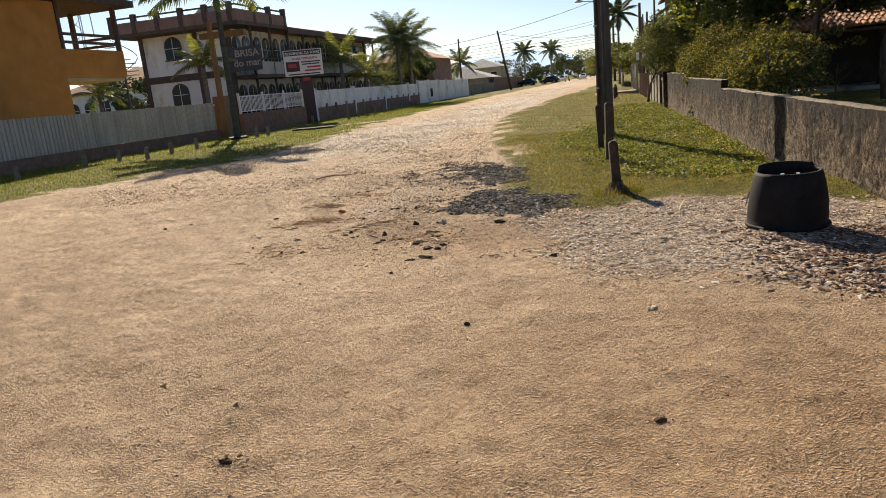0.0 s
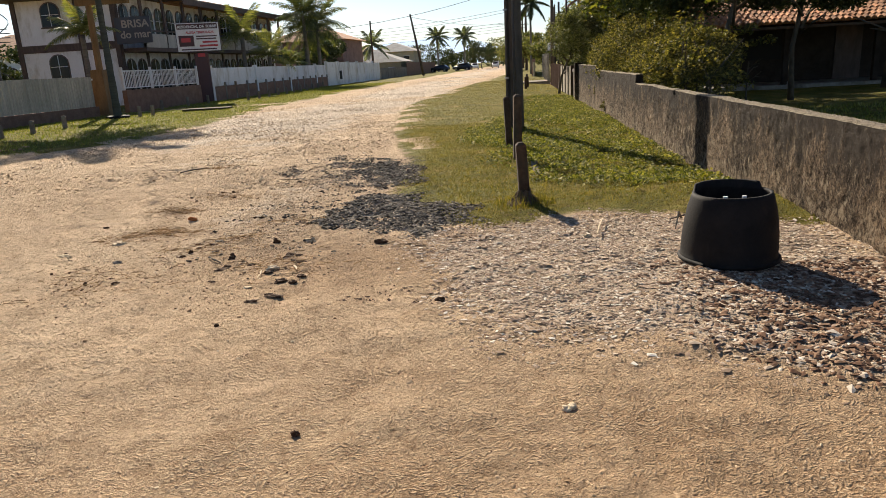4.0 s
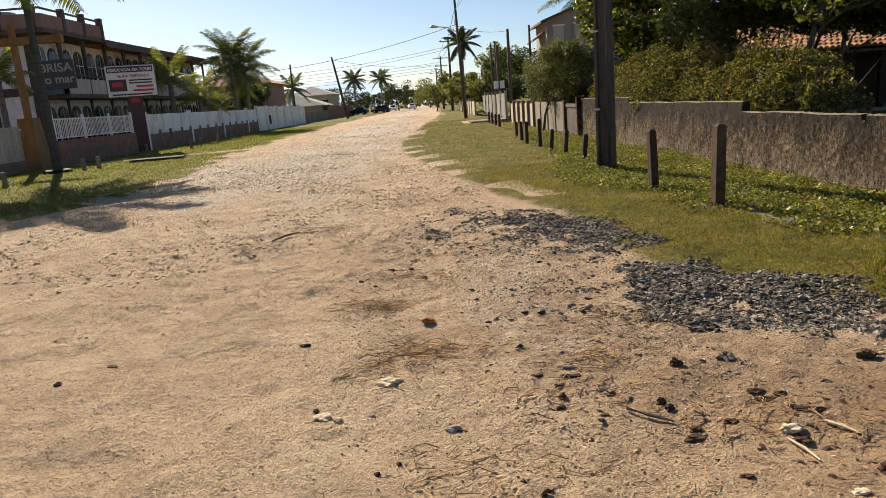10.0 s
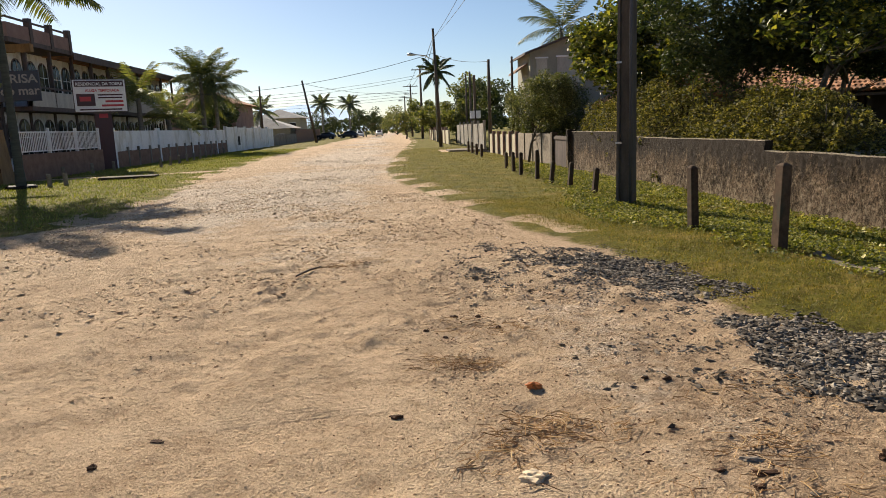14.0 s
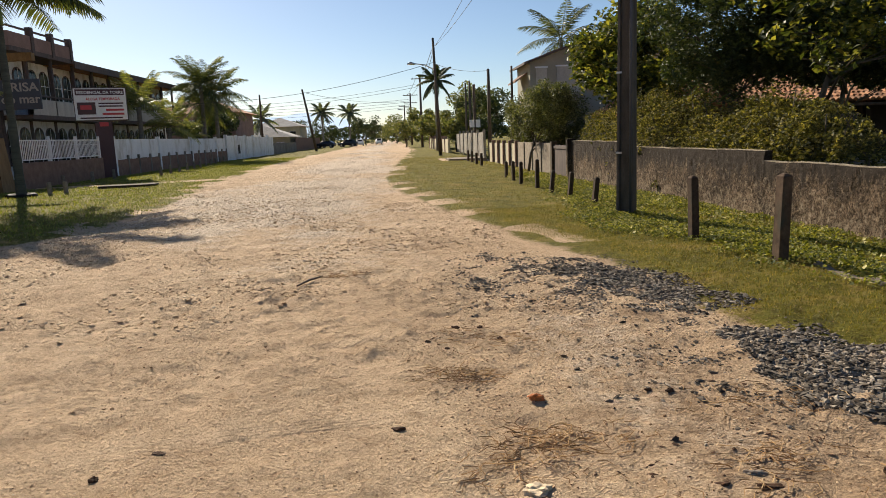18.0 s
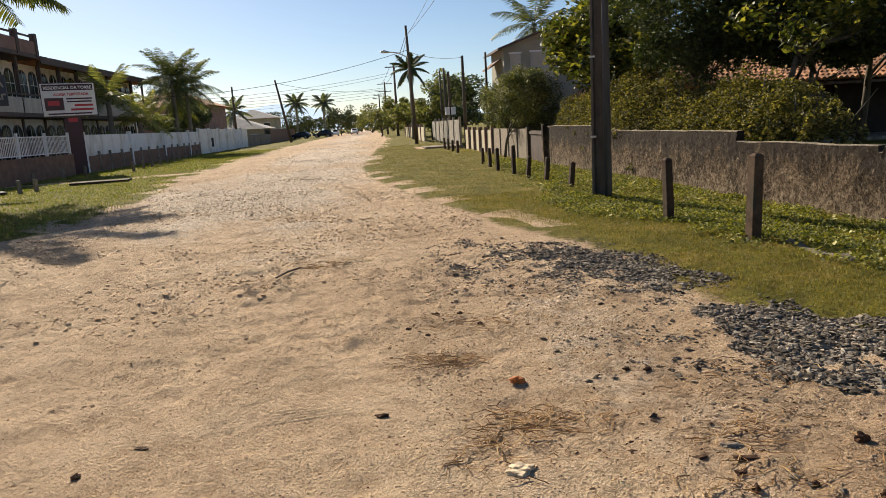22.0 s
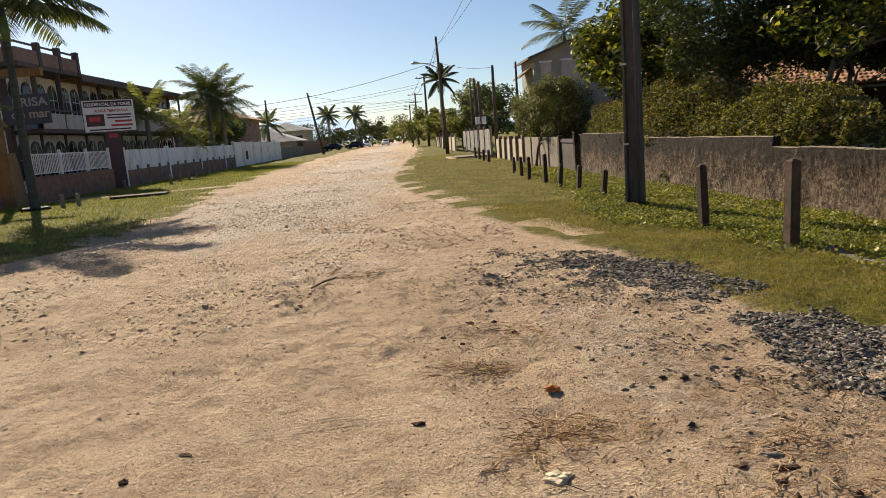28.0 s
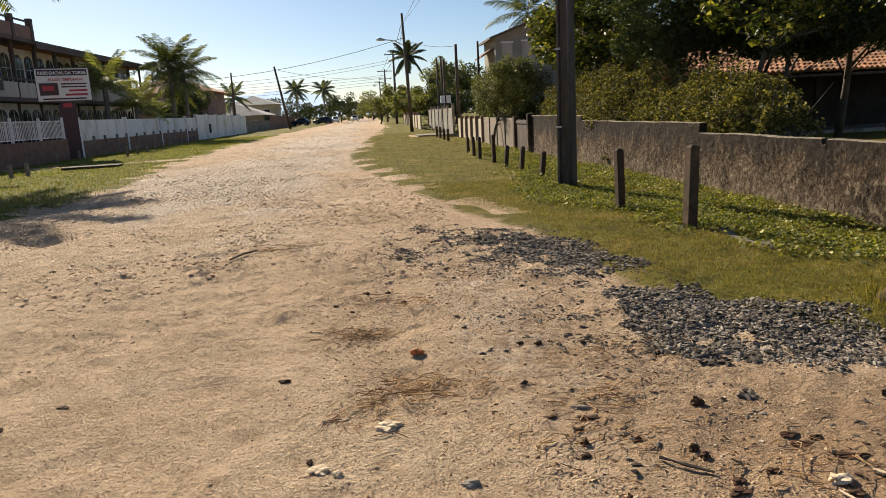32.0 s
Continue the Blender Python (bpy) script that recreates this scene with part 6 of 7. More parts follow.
for x in (-33.1, -28.6, -26.1):
    part("timber_post", Geo().box(x - 0.16, x + 0.16, HY0 - 0.09, HY0 - 0.0, 0, 7.1), M_BROWN, hotel)
for k in range(10):
    yy = HY0 + 0.15 + 3.1 * k
    part("timber_post", Geo().box(HX1, HX1 + 0.08, yy - 0.12, yy + 0.12, 0, 7.1), M_BROWN, hotel)
    if k < 9:
        for j, (off, w) in enumerate(((0.85, 0.95), (2.25, 0.95))):
            arched_window(hotel, (HX1, yy + off, 4.75), "side", w, 1.75, 0.5)
            arched_window(hotel, (HX1, yy + off, 0.9), "side", w + 0.1, 2.1, 0.5)
part("balcony_floor", Geo().box(HX1, HX1 + 1.6, HY0 + 0.4, HY1 - 1.5, 3.45, 3.7), M_BROWN, hotel)
bal = part("balcony_parapet", Geo().box(HX1 + 1.45, HX1 + 1.6, HY0 + 0.4, HY1 - 1.5, 3.7, 4.6), M_GREYFENCE, hotel, "weathered grey balcony parapet")
part("balcony_rail", Geo().box(HX1 + 1.42, HX1 + 1.63, HY0 + 0.4, HY1 - 1.5, 4.75, 4.85), M_BROWN, hotel)
for k in range(10):
    part("balcony_post", Geo().box(HX1 + 1.45, HX1 + 1.6, HY0 + 0.4 + 2.9 * k, HY0 + 0.55 + 2.9 * k, 3.7, 7.0), M_BROWN, hotel)
# terrace over the near end, sloped roof over the rest
part("eave_slab", Geo().box(HX0 - 0.9, HX1 + 1.9, HY0 - 1.8, 52.2, 7.0, 7.25), M_BROWN, hotel)
part("terrace_parapet", Geo().box(HX0 - 0.9, HX1 + 1.9, HY0 - 1.8, HY0 - 1.6, 7.25, 8.0), M_PINK, hotel, "faded brown terrace parapet")
part("terrace_parapet", Geo().box(HX1 + 1.7, HX1 + 1.9, HY0 - 1.6, 52.2, 7.25, 8.0), M_PINK, hotel, "faded brown terrace parapet")
part("terrace_rail", Geo().box(HX0 - 0.9, HX1 + 1.9, HY0 - 1.74, HY0 - 1.64, 8.25, 8.35), M_BROWN, hotel)
part("terrace_rail", Geo().box(HX1 + 1.75, HX1 + 1.85, HY0 - 1.6, 52.2, 8.25, 8.35), M_BROWN, hotel)
for k in range(6):
    xx = HX0 - 0.8 + 1.88 * k
    part("terrace_post", Geo().box(xx - 0.16, xx + 0.16, HY0 - 1.86, HY0 - 1.54, 7.1, 8.5), M_BROWN, hotel)
for k in range(1, 4):
    yy = HY0 - 1.7 + 2.4 * k
    part("terrace_post", Geo().box(HX1 + 1.64, HX1 + 1.96, yy - 0.16, yy + 0.16, 7.1, 8.5), M_BROWN, hotel)
part("roof", Geo().add([(HX1 + 1.9, 52.2, 7.15), (HX1 + 1.9, 76.5, 7.15), (-30, 74, 8.6), (-30, 52.2, 8.6), (HX0 - 1.2, 76.5, 7.15), (HX0 - 1.2, 52.2, 7.15),
                        (HX1 + 1.9, 52.2, 6.95), (HX1 + 1.9, 76.5, 6.95), (HX0 - 1.2, 76.5, 6.95), (HX0 - 1.2, 52.2, 6.95)],
                       [(0, 1, 2, 3), (1, 4, 2), (4, 5, 3, 2), (0, 6, 7, 1), (1, 7, 8, 4), (6, 9, 8, 7), (0, 3, 5, 9, 6)]), M_TILE, hotel, "clay tile roof with a dark soffit")
part("roof_fascia", Geo().box(HX1 + 1.9, HX1 + 1.97, 52.2, 76.5, 6.75, 7.2), M_BROWN, hotel)
part("water_tank_dome", Geo().tube([(-29.2, 50, 7.25), (-29.2, 50, 8.5), (-29.2, 50, 8.95), (-29.2, 50, 9.1)], [1.3, 1.3, 0.8, 0.1], 14), M_GREYROOF, hotel, "grey roof dome")
bs = part("name_board", Geo().box(-25.95, -23.5, HY0 - 0.32, HY0 - 0.24, 3.95, 5.6), M_PIPE, hotel, "dark name board with pale letters")
words("BRISA", -24.55, HY0 - 0.33, 4.95, 0.66, M_LETTER, bs, width=1.9, bold=0.012)
words("do mar", -24.6, HY0 - 0.33, 4.3, 0.66, M_LETTER, bs, width=2.1, bold=0.012)
part("board_bracket", Geo().box(-24.9, -24.5, HY0 - 0.24, HY0 + 0.45, 4.2, 4.35), M_BROWN, hotel)
# spiral stair at the hotel's side
st = thing("spiral_stair", "dark metal spiral stair beside the hotel", "stair", at=(-34.6, 46.0, 0))
part("column", Geo().tube([(0, 0, 0), (0, 0, 7.4)], 0.09, 8), M_PIPE, st)
for k in range(22):
    a = k * 0.45
    part("tread", Geo().add([(0.05 * math.cos(a), 0.05 * math.sin(a), 0.3 + 0.3 * k), (1.1 * math.cos(a - 0.2), 1.1 * math.sin(a - 0.2), 0.3 + 0.3 * k), (1.1 * math.cos(a + 0.2), 1.1 * math.sin(a + 0.2), 0.3 + 0.3 * k), (0.05 * math.cos(a), 0.05 * math.sin(a), 0.34 + 0.3 * k), (1.1 * math.cos(a - 0.2), 1.1 * math.sin(a - 0.2), 0.34 + 0.3 * k), (1.1 * math.cos(a + 0.2), 1.1 * math.sin(a + 0.2), 0.34 + 0.3 * k)], [(2, 1, 0), (3, 4, 5), (1, 2, 5, 4), (0, 1, 4, 3), (2, 0, 3, 5)]), M_PIPE, st)
part("handrail", Geo().tube([(1.1 * math.cos(k * 0.45), 1.1 * math.sin(k * 0.45), 1.2 + 0.3 * k) for k in range(22)], 0.03, 5), M_PIPE, st)

# house behind, seen between the hotel and the orange house
bh = thing("white_arched_house", "low white house with arched windows and a tile roof", "house", at=(0, 0, 0))
part("wall", Geo().box(-62, -49, 70, 70.3, 0, 4.6).box(-62, -61.7, 70.3, 80, 0, 4.6).box(-49.3, -49, 70.3, 80, 0, 4.6), M_WHITE, bh)
part("roof", Geo().add([(-63, 69, 4.6), (-48, 69, 4.6), (-48, 81, 4.6), (-63, 81, 4.6), (-55.5, 75, 7.2), (-54, 75, 7.2)], [(0, 1, 5, 4), (1, 2, 5), (2, 3, 4, 5), (3, 0, 4), (3, 2, 1, 0)]), M_TILE, bh)
for k in range(6):
    arched_window(bh, (-60.6 + 2.1 * k, 70, 1.9), "front", 1.2, 1.6, 0.5)

# ---- the orange house ----
oh = thing("orange_house", "orange rendered house with a corner balcony and dark timber rails", "house", at=(0, 0, 0))
part("wall", Geo().box(-33, -22.9, 15.5, 27.0, 0, 6.7), M_ORANGE, oh, "orange rendered wall")
part("balcony", Geo().box(-25.5, -22.9, 27.0, 31.0, 3.5, 4.75), M_ORANGE, oh, "orange balcony parapet")
part("balcony_soffit", Geo().box(-25.4, -23.0, 27.0, 30.9, 3.35, 3.5), M_CREAM, oh)
part("roof_slab", Geo().box(-33.5, -22.2, 15.0, 31.5, 6.75, 7.05), M_BROWN, oh)
for yy in (27.15, 30.85):
    for xx in (-22.98, -25.4):
        part("balcony_post", Geo().box(xx - 0.09, xx + 0.09, yy - 0.09, yy + 0.09, 4.75, 6.75), M_BROWN, oh)
for z in (5.0, 5.35):
    part("balcony_rail", Geo().box(-23.02, -22.94, 27.0, 31.0, z, z + 0.12), M_BROWN, oh)
    part("balcony_rail", Geo().box(-25.4, -23.0, 30.84, 30.92, z, z + 0.12), M_BROWN, oh)

# lattice mast far behind
mast = thing("lattice_mast", "tall steel lattice radio mast far behind the houses", "mast", at=(-124, 150, 0))
for sx, sy in ((-1, -1), (1, -1), (1, 1), (-1, 1)):
    part("leg", Geo().tube([(2.2 * sx, 2.2 * sy, 0), (1.3 * sx, 1.3 * sy, 45)], 0.12, 5), M_STEEL, mast)
for k in range(14):
    w0, w1 = 2.2 - 0.9 * k / 14, 2.2 - 0.9 * (k + 1) / 14
    part("brace", Geo().tube([(-w0, -w0, 3.2 * k), (w1, -w1, 3.2 * k + 3.2)], 0.07, 4).tube([(w0, -w0, 3.2 * k), (-w1, -w1, 3.2 * k + 3.2)], 0.07, 4), M_STEEL, mast)

# ---- palms and trees of the left side ----
palm("royal_palm", -17.4, 31.0, 7.1, 22, 3.7, "tall royal palm with a smooth grey-green trunk on the verge", 0.14, shaft=True, group="", style="airy", wide=0.05)
# added black ring; the dark bars at the palm foot are the beam's shadow
solo("beam_shadow_ring", Geo().tube([(0.42 * math.cos(k * 0.2618), 0.42 * math.sin(k * 0.2618), 0.06) for k in range(25)], 0.1, 8, False), M_RUBBER, "black ring in place of the gantry beam's shadow at the palm foot", "tyre", at=(-17.4, 31.0, 0), smooth=True)
palm("garden_palm", -24.6, 40.5, 4.3, 14, 2.2, "yellow-green young palm in the hotel garden", 0.16, M_FROND_Y, style="young")
palm("garden_palm", -35.5, 44.0, 3.2, 12, 2.4, "dark young palm behind the fence", 0.15, style="young")
palm("garden_palm", -22.9, 59.5, 4.6, 16, 3.2, "bushy palm in front of the hotel", 0.2, M_FROND_Y, style="young")
palm("garden_palm", -21.3, 61.0, 3.0, 14, 2.8, "bushy young palm inside the fence", 0.2, M_FROND_Y, style="young")
palm("garden_palm", -19.9 - 1.2, 65.0, 2.2, 12, 1.9, "small bright palm inside the fence", 0.14, M_FROND_Y, style="young")
palm("coconut_palm", -21.6, 72.5, 7.0, 34, 3.6, "tall coconut palm with a full shaggy crown", 0.2)
palm("coconut_palm", -20.9, 74.5, 6.4, 30, 3.6, "tall coconut palm with a full shaggy crown", 0.2)
palm("coconut_palm", -22.6, 76.0, 5.4, 20, 3.2, "coconut palm with drooping fronds", 0.2)
palm("garden_palm", -24.8, 118, 5.2, 16, 3.2, "palm beside the far houses", 0.2, M_HAZEFROND, wide=0.06)
palm("far_palm", -19, 158, 7.4, 22, 3.0, "far palm by the road end", 0.2, M_HAZEFROND, wide=0.07)
palm("far_palm", -13.5, 162, 7.2, 20, 3.0, "far palm by the road end", 0.2, M_HAZEFROND, wide=0.07)
for i, (x, y, h, cz, rx, ry, rz, n) in enumerate(((-23.6, 84, 1.5, 3.2, 2.2, 4, 2.2, 3500), (-25.5, 92, 1.5, 4.2, 2.6, 4, 2.4, 3500), (-20, 172, 2, 3.2, 4, 5, 2.6, 2500), (-10.5, 175, 2, 3.8, 4, 6, 3.0, 3500), (-8.5, 205, 2, 3.0, 4, 6, 2.6, 2500), (-30, 190, 2, 4.2, 10, 6, 3.4, 4000), (-55, 200, 2, 4.5, 14, 6, 4, 4000), (14, 190, 2, 4.5, 10, 6, 4, 4000), (-46, 62, 2, 3.4, 3, 3, 2.0, 2500))):
    tree("roadside_tree", x, y, h, (0, 0, cz, rx, ry, rz), n, 0.42, M_FAR, "leafy green tree in the distance", "tree", 22, 0.36, 0.4, 40 + i, 0.16, 0.6, "roadside trees")


def hip_house(name, x0, x1, y0, y1, z, ridge, wall_m, roof_m, label, windows=3):
    h = thing(name, label, "house", "far houses", at=(0, 0, 0))
    part("wall", Geo().box(x0, x1, y0, y1, 0, z), wall_m, h)
    o, xm = 0.7, (x0 + x1) / 2
    part("roof", Geo().add([(x0 - o, y0 - o, z), (x1 + o, y0 - o, z), (x1 + o, y1 + o, z), (x0 - o, y1 + o, z), (xm, y0 + (y1 - y0) * 0.35, ridge), (xm, y1 - (y1 - y0) * 0.35, ridge)],
                           [(0, 1, 4), (1, 2, 5, 4), (2, 3, 5), (3, 0, 4, 5), (3, 2, 1, 0)]), roof_m, h)
    for k in range(windows):
        xx = x0 + (x1 - x0) * (k + 0.5) / windows
        w = part("window", Geo().box(xx - 0.55, xx + 0.55, y0 - 0.06, y0 - 0.01, z - 2.2, z - 0.9), M_GLASS, h)
        part("window_frame", Geo().box(xx - 0.62, xx + 0.62, y0 - 0.09, y0 - 0.06, z - 0.9, z - 0.82), M_WHITE, w)
    return h


hip_house("tiled_house", -33, -23.2, 93, 104, 5.4, 7.6, M_PINK, M_TILE, "two-storey house with a terracotta roof behind palms")
hip_house("far_house", -30, -20.8, 121, 131, 2.4, 4.4, M_CREAM, M_GREYROOF, "low house with a pale roof behind a wall")
hip_house("far_house", -30, -21.5, 140, 150, 4.4, 6.2, M_CREAM, M_GREYROOF, "white house with a grey roof far down the road")
hip_house("far_house", -42, -33, 150, 162, 5.0, 7.0, M_CREAM, M_TILE, "far house with a tile roof")


# ---- cars at the road end ----
def car(x, y, rz, paint, label, tall=1.0):
    c = thing("car", label, "car", "parked cars", at=(x, y, 0), rz=rz)
    side = [(-2.1, 0.32), (2.1, 0.32), (2.15, 0.7), (1.9, 0.88), (1.05, 0.98), (0.45, 1.42 * tall), (-1.1, 1.46 * tall), (-1.85, 1.0), (-2.12, 0.85)]
    n = len(side)
    g = Geo()
    for xx, k in ((-0.82, 0.94), (-0.72, 1.0), (0.72, 1.0), (0.82, 0.94)):
        g.v += [(xx * (0.88 if z > 1.05 else 1.0), yy * (1 if abs(xx) < 0.8 else 0.985), 0.32 + (z - 0.32) * k) for yy, z in side]
    for r in range(3):
        g.f += [(r * n + i, r * n + (i + 1) % n, (r + 1) * n + (i + 1) % n, (r + 1) * n + i) for i in range(n)]
    g.f += [tuple(range(n - 1, -1, -1)), tuple(3 * n + i for i in range(n))]
    part("body", g, paint, c, "", True)
    part("windscreen", Geo().add([(-0.6, 1.02, 1.03), (0.6, 1.02, 1.03), (0.55, 0.52, 1.4 * tall), (-0.55, 0.52, 1.4 * tall), (-0.6, 0.98, 1.0), (0.6, 0.98, 1.0), (0.55, 0.48, 1.38 * tall), (-0.55, 0.48, 1.38 * tall)], [(0, 1, 2, 3), (7, 6, 5, 4), (0, 4, 5, 1), (2, 6, 7, 3)]), M_GLASS, c)
    part("rear_window", Geo().add([(-0.6, -1.83, 1.05), (0.6, -1.83, 1.05), (0.55, -1.2, 1.43 * tall), (-0.55, -1.2, 1.43 * tall), (-0.6, -1.8, 1.0), (0.6, -1.8, 1.0), (0.55, -1.16, 1.4 * tall), (-0.55, -1.16, 1.4 * tall)], [(3, 2, 1, 0), (4, 5, 6, 7), (0, 1, 5, 4), (2, 3, 7, 6)]), M_GLASS, c)
    for s in (-1, 1):
        part("side_window", Geo().box(min(s * 0.74, s * 0.765), max(s * 0.74, s * 0.765), -1.2, 0.6, 1.02, 1.32 * tall), M_GLASS, c)
        part("headlight", Geo().box(min(s * 0.45, s * 0.75), max(s * 0.45, s * 0.75), 2.06, 2.14, 0.62, 0.78), M_STEEL, c)
        for yy in (-1.3, 1.3):
            w = part("wheel", Geo().tube([(s * 0.62, yy, 0.32), (s * 0.83, yy, 0.32)], 0.32, 14), M_TYRE, c, "", True)
            part("rim", Geo().tube([(s * 0.83, yy, 0.32), (s * 0.845, yy, 0.32)], 0.19, 10), M_STEEL, w)
    return c


car(-18.2, 153, 80, M_CARDARK, "dark parked hatchback at the road end")
car(-13.9, 160, 75, M_CARDARK, "dark parked car at the road end", 1.08)
car(-11.6, 166, 184, M_CARWHITE, "white car standing on the road end")
car(-7.6, 182, 182, M_CARWHITE, "far white car on the road")

# ---- woods closing the view ----
n = 14000
wx = rng.uniform(-150, 120, n)
wz_top = 3.4 + 1.6 * vnoise(wx, 0 * wx, 14, 91) + 1.2 * vnoise(wx, 0 * wx, 5, 92)
wp = np.stack([wx, 225 + 10 * rng.uniform(0, 1, n) + 0.0006 * (wx + 10) ** 2, wz_top * rng.uniform(0, 1, n) ** 0.6], -1)
tagged(leaves("far_woods", M_FAR, wp, rng.uniform(0.7, 1.5, n), None, 0.4, 0.7), "band of dark green trees far down the road", "woods", kind="stuff")

# ---- hills on the horizon ----
hv, hf = [], []
for k in range(61):
    xx = -1500 + 50 * k
    zz = 34 + 42 * math.exp(-((xx + 330) / 200) ** 2) + 18 * float(vnoise(xx, 0, 220, 50)) + 8 * float(vnoise(xx, 0, 70, 51))
    hv += [(xx, 2300, -5), (xx, 2300, zz), (xx, 2700, -5)]
    if k:
        a, b = 3 * (k - 1), 3 * k
        hf += [(a, b, b + 1, a + 1), (a + 1, b + 1, b + 2, a + 2)]
solo("backdrop_hills", Geo().add(hv, hf), M_HILL, "pale blue hazy hills on the horizon", "hills", kind="structure", smooth=True)

# ---- small things on the road ----
def blob(name, x, y, size, mat, label, category, squash=0.6, sink=0.3, rz=0):
    r = random.Random(int(abs(x * 100 + y * 10)))
    bm = bmesh.new()
    bmesh.ops.create_icosphere(bm, subdivisions=3, radius=0.5)
    for v in bm.verts:
        k = 1 + 0.75 * noise.noise(v.co * 2.6 + Vector((x, y, 0))) + 0.4 * noise.noise(v.co * 6 + Vector((y, x, 0))) + 0.12 * noise.noise(v.co * 14)
        v.co = Vector((v.co.x * size[0], v.co.y * size[1], v.co.z * size[2])) * k
    me = bpy.data.meshes.new(name)
    bm.to_mesh(me)
    bm.free()
    me.materials.append(mat)
    ob = tagged(new(name, me), label, category)
    ob.matrix_basis = pose(x, y, gz(x, y) + size[2] * sink, 0, 0, rz)
    return ob


blob("white_stone", -3.5, 8.17, (0.12, 0.1, 0.04), M_SHELL, "pale white stone lying on the sand", "stone")
blob("brick_chip", -3.28, 9.3, (0.09, 0.06, 0.045), M_FRUIT, "orange broken brick chip on the sand", "brick chip")
blob("dark_stone", -5.66, 8.59, (0.04, 0.04, 0.03), M_DARKSTONE, "small dark stone on the sand", "stone")
blob("dark_stone", -4.13, 8.96, (0.07, 0.04, 0.025), M_DARKSTONE, "flat dark stone on the sand", "stone")
blob("dark_stone", -1.85, 8.11, (0.06, 0.05, 0.05), M_DARKSTONE, "upright grey stone among gravel", "stone")
blob("dark_stone", -0.49, 4.59, (0.035, 0.03, 0.03), M_DARKSTONE, "small dark stone on the sand", "stone")
blob("dark_stone", -1.45, 5.9, (0.03, 0.03, 0.025), M_DARKSTONE, "small dark stone on the sand", "stone")
blob("dry_dung", -1.27, 2.82, (0.06, 0.04, 0.03), M_DARKSTONE, "dark crumbly dry clump on the sand", "clump")
blob("dry_dung", 0.69, 3.35, (0.05, 0.04, 0.025), M_DARKSTONE, "dark crumbly dry clump on the sand", "clump")
blob("crushed_cup", 0.72, 4.83, (0.06, 0.05, 0.03), M_SHELL, "crushed pale plastic cup on the sand", "litter")
blob("paper_scrap", -3.84, 7.8, (0.1, 0.06, 0.02), M_SHELL, "white scrap lying on the sand", "litter")
blob("paper_scrap", -1.6, 6.77, (0.06, 0.04, 0.02), M_SHELL, "white scrap lying among dark stones", "litter")
blob("pale_stone", -1.6, 7.3, (0.09, 0.06, 0.04), M_SHELL, "pale broken stone on brown earth", "stone")
blob("pale_stone", -3.75, 7.75, (0.05, 0.035, 0.025), M_SHELL, "small pale stone on the sand", "stone")
for x, y, w, d, h, rz in ((-2.65, 8.12, 0.09, 0.05, 0.02, 10), (-2.46, 8.05, 0.16, 0.06, 0.025, -12), (-2.56, 7.8, 0.06, 0.04, 0.05, 30), (-2.59, 7.69, 0.07, 0.05, 0.03, 0), (-2.07, 7.57, 0.07, 0.05, 0.045, 40), (-1.83, 7.42, 0.08, 0.05, 0.03, 0),
                          (-2.04, 7.3, 0.12, 0.07, 0.03, 8), (-1.57, 7.62, 0.13, 0.06, 0.03, -5), (-1.48, 7.65, 0.08, 0.05, 0.03, 20), (-1.6, 7.2, 0.09, 0.06, 0.04, 0), (-3.89, 7.9, 0.04, 0.04, 0.03, 0), (-2.44, 9.27, 0.07, 0.05, 0.04, 15), (-2.55, 9.35, 0.06, 0.05, 0.035, 0),
                          (-3.31, 10.56, 0.06, 0.05, 0.035, 0), (-3.44, 10.83, 0.07, 0.06, 0.04, 20), (-3.64, 10.94, 0.09, 0.07, 0.04, -10), (-3.75, 10.37, 0.05, 0.04, 0.03, 0), (-3.89, 10.53, 0.06, 0.05, 0.03, 0), (-2.3, 7.79, 0.05, 0.04, 0.03, 0), (-0.81, 8.01, 0.14, 0.09, 0.07, 15),
                          (-2.09, 7.64, 0.06, 0.05, 0.06, 0), (-2.02, 7.36, 0.08, 0.05, 0.03, 20), (-1.58, 7.71, 0.1, 0.06, 0.03, 0), (-1.43, 7.47, 0.2, 0.06, 0.03, -14), (-1.39, 6.92, 0.12, 0.09, 0.06, 0), (-1.25, 7.01, 0.1, 0.06, 0.04, -30), (-1.27, 6.86, 0.08, 0.06, 0.05, 0),
                          (-1.3, 6.53, 0.18, 0.07, 0.035, -8), (-1.36, 6.58, 0.08, 0.05, 0.03, 0), (-1.97, 6.94, 0.08, 0.04, 0.025, 10), (-3.01, 6.88, 0.045, 0.04, 0.05, 0), (-3.5, 7.15, 0.04, 0.03, 0.025, 0), (-3.41, 7.26, 0.035, 0.03, 0.025, 0), (-2.79, 6.94, 0.08, 0.03, 0.025, 35),
                          (-2.55, 7.94, 0.07, 0.05, 0.025, 0), (-2.46, 8.2, 0.1, 0.05, 0.02, -10), (-0.06, 6.39, 0.08, 0.06, 0.05, 0), (-1.42, 6.4, 0.12, 0.06, 0.03, 12), (-6.22, 10.89, 0.09, 0.05, 0.02, 0), (-5.43, 8.86, 0.1, 0.05, 0.02, -15)):
    blob("dark_stone", x, y, (0.75 * w, 0.75 * d, 0.7 * h), M_DARKSTONE, "dark brown clod or stone slab lying on trodden earth", "stone", sink=0.2, rz=rz)
blob("stone_slab", -2.46, 8.19, (0.1, 0.035, 0.02), M_CLODPALE, "long pale grey stone on the sand", "stone", rz=-14)
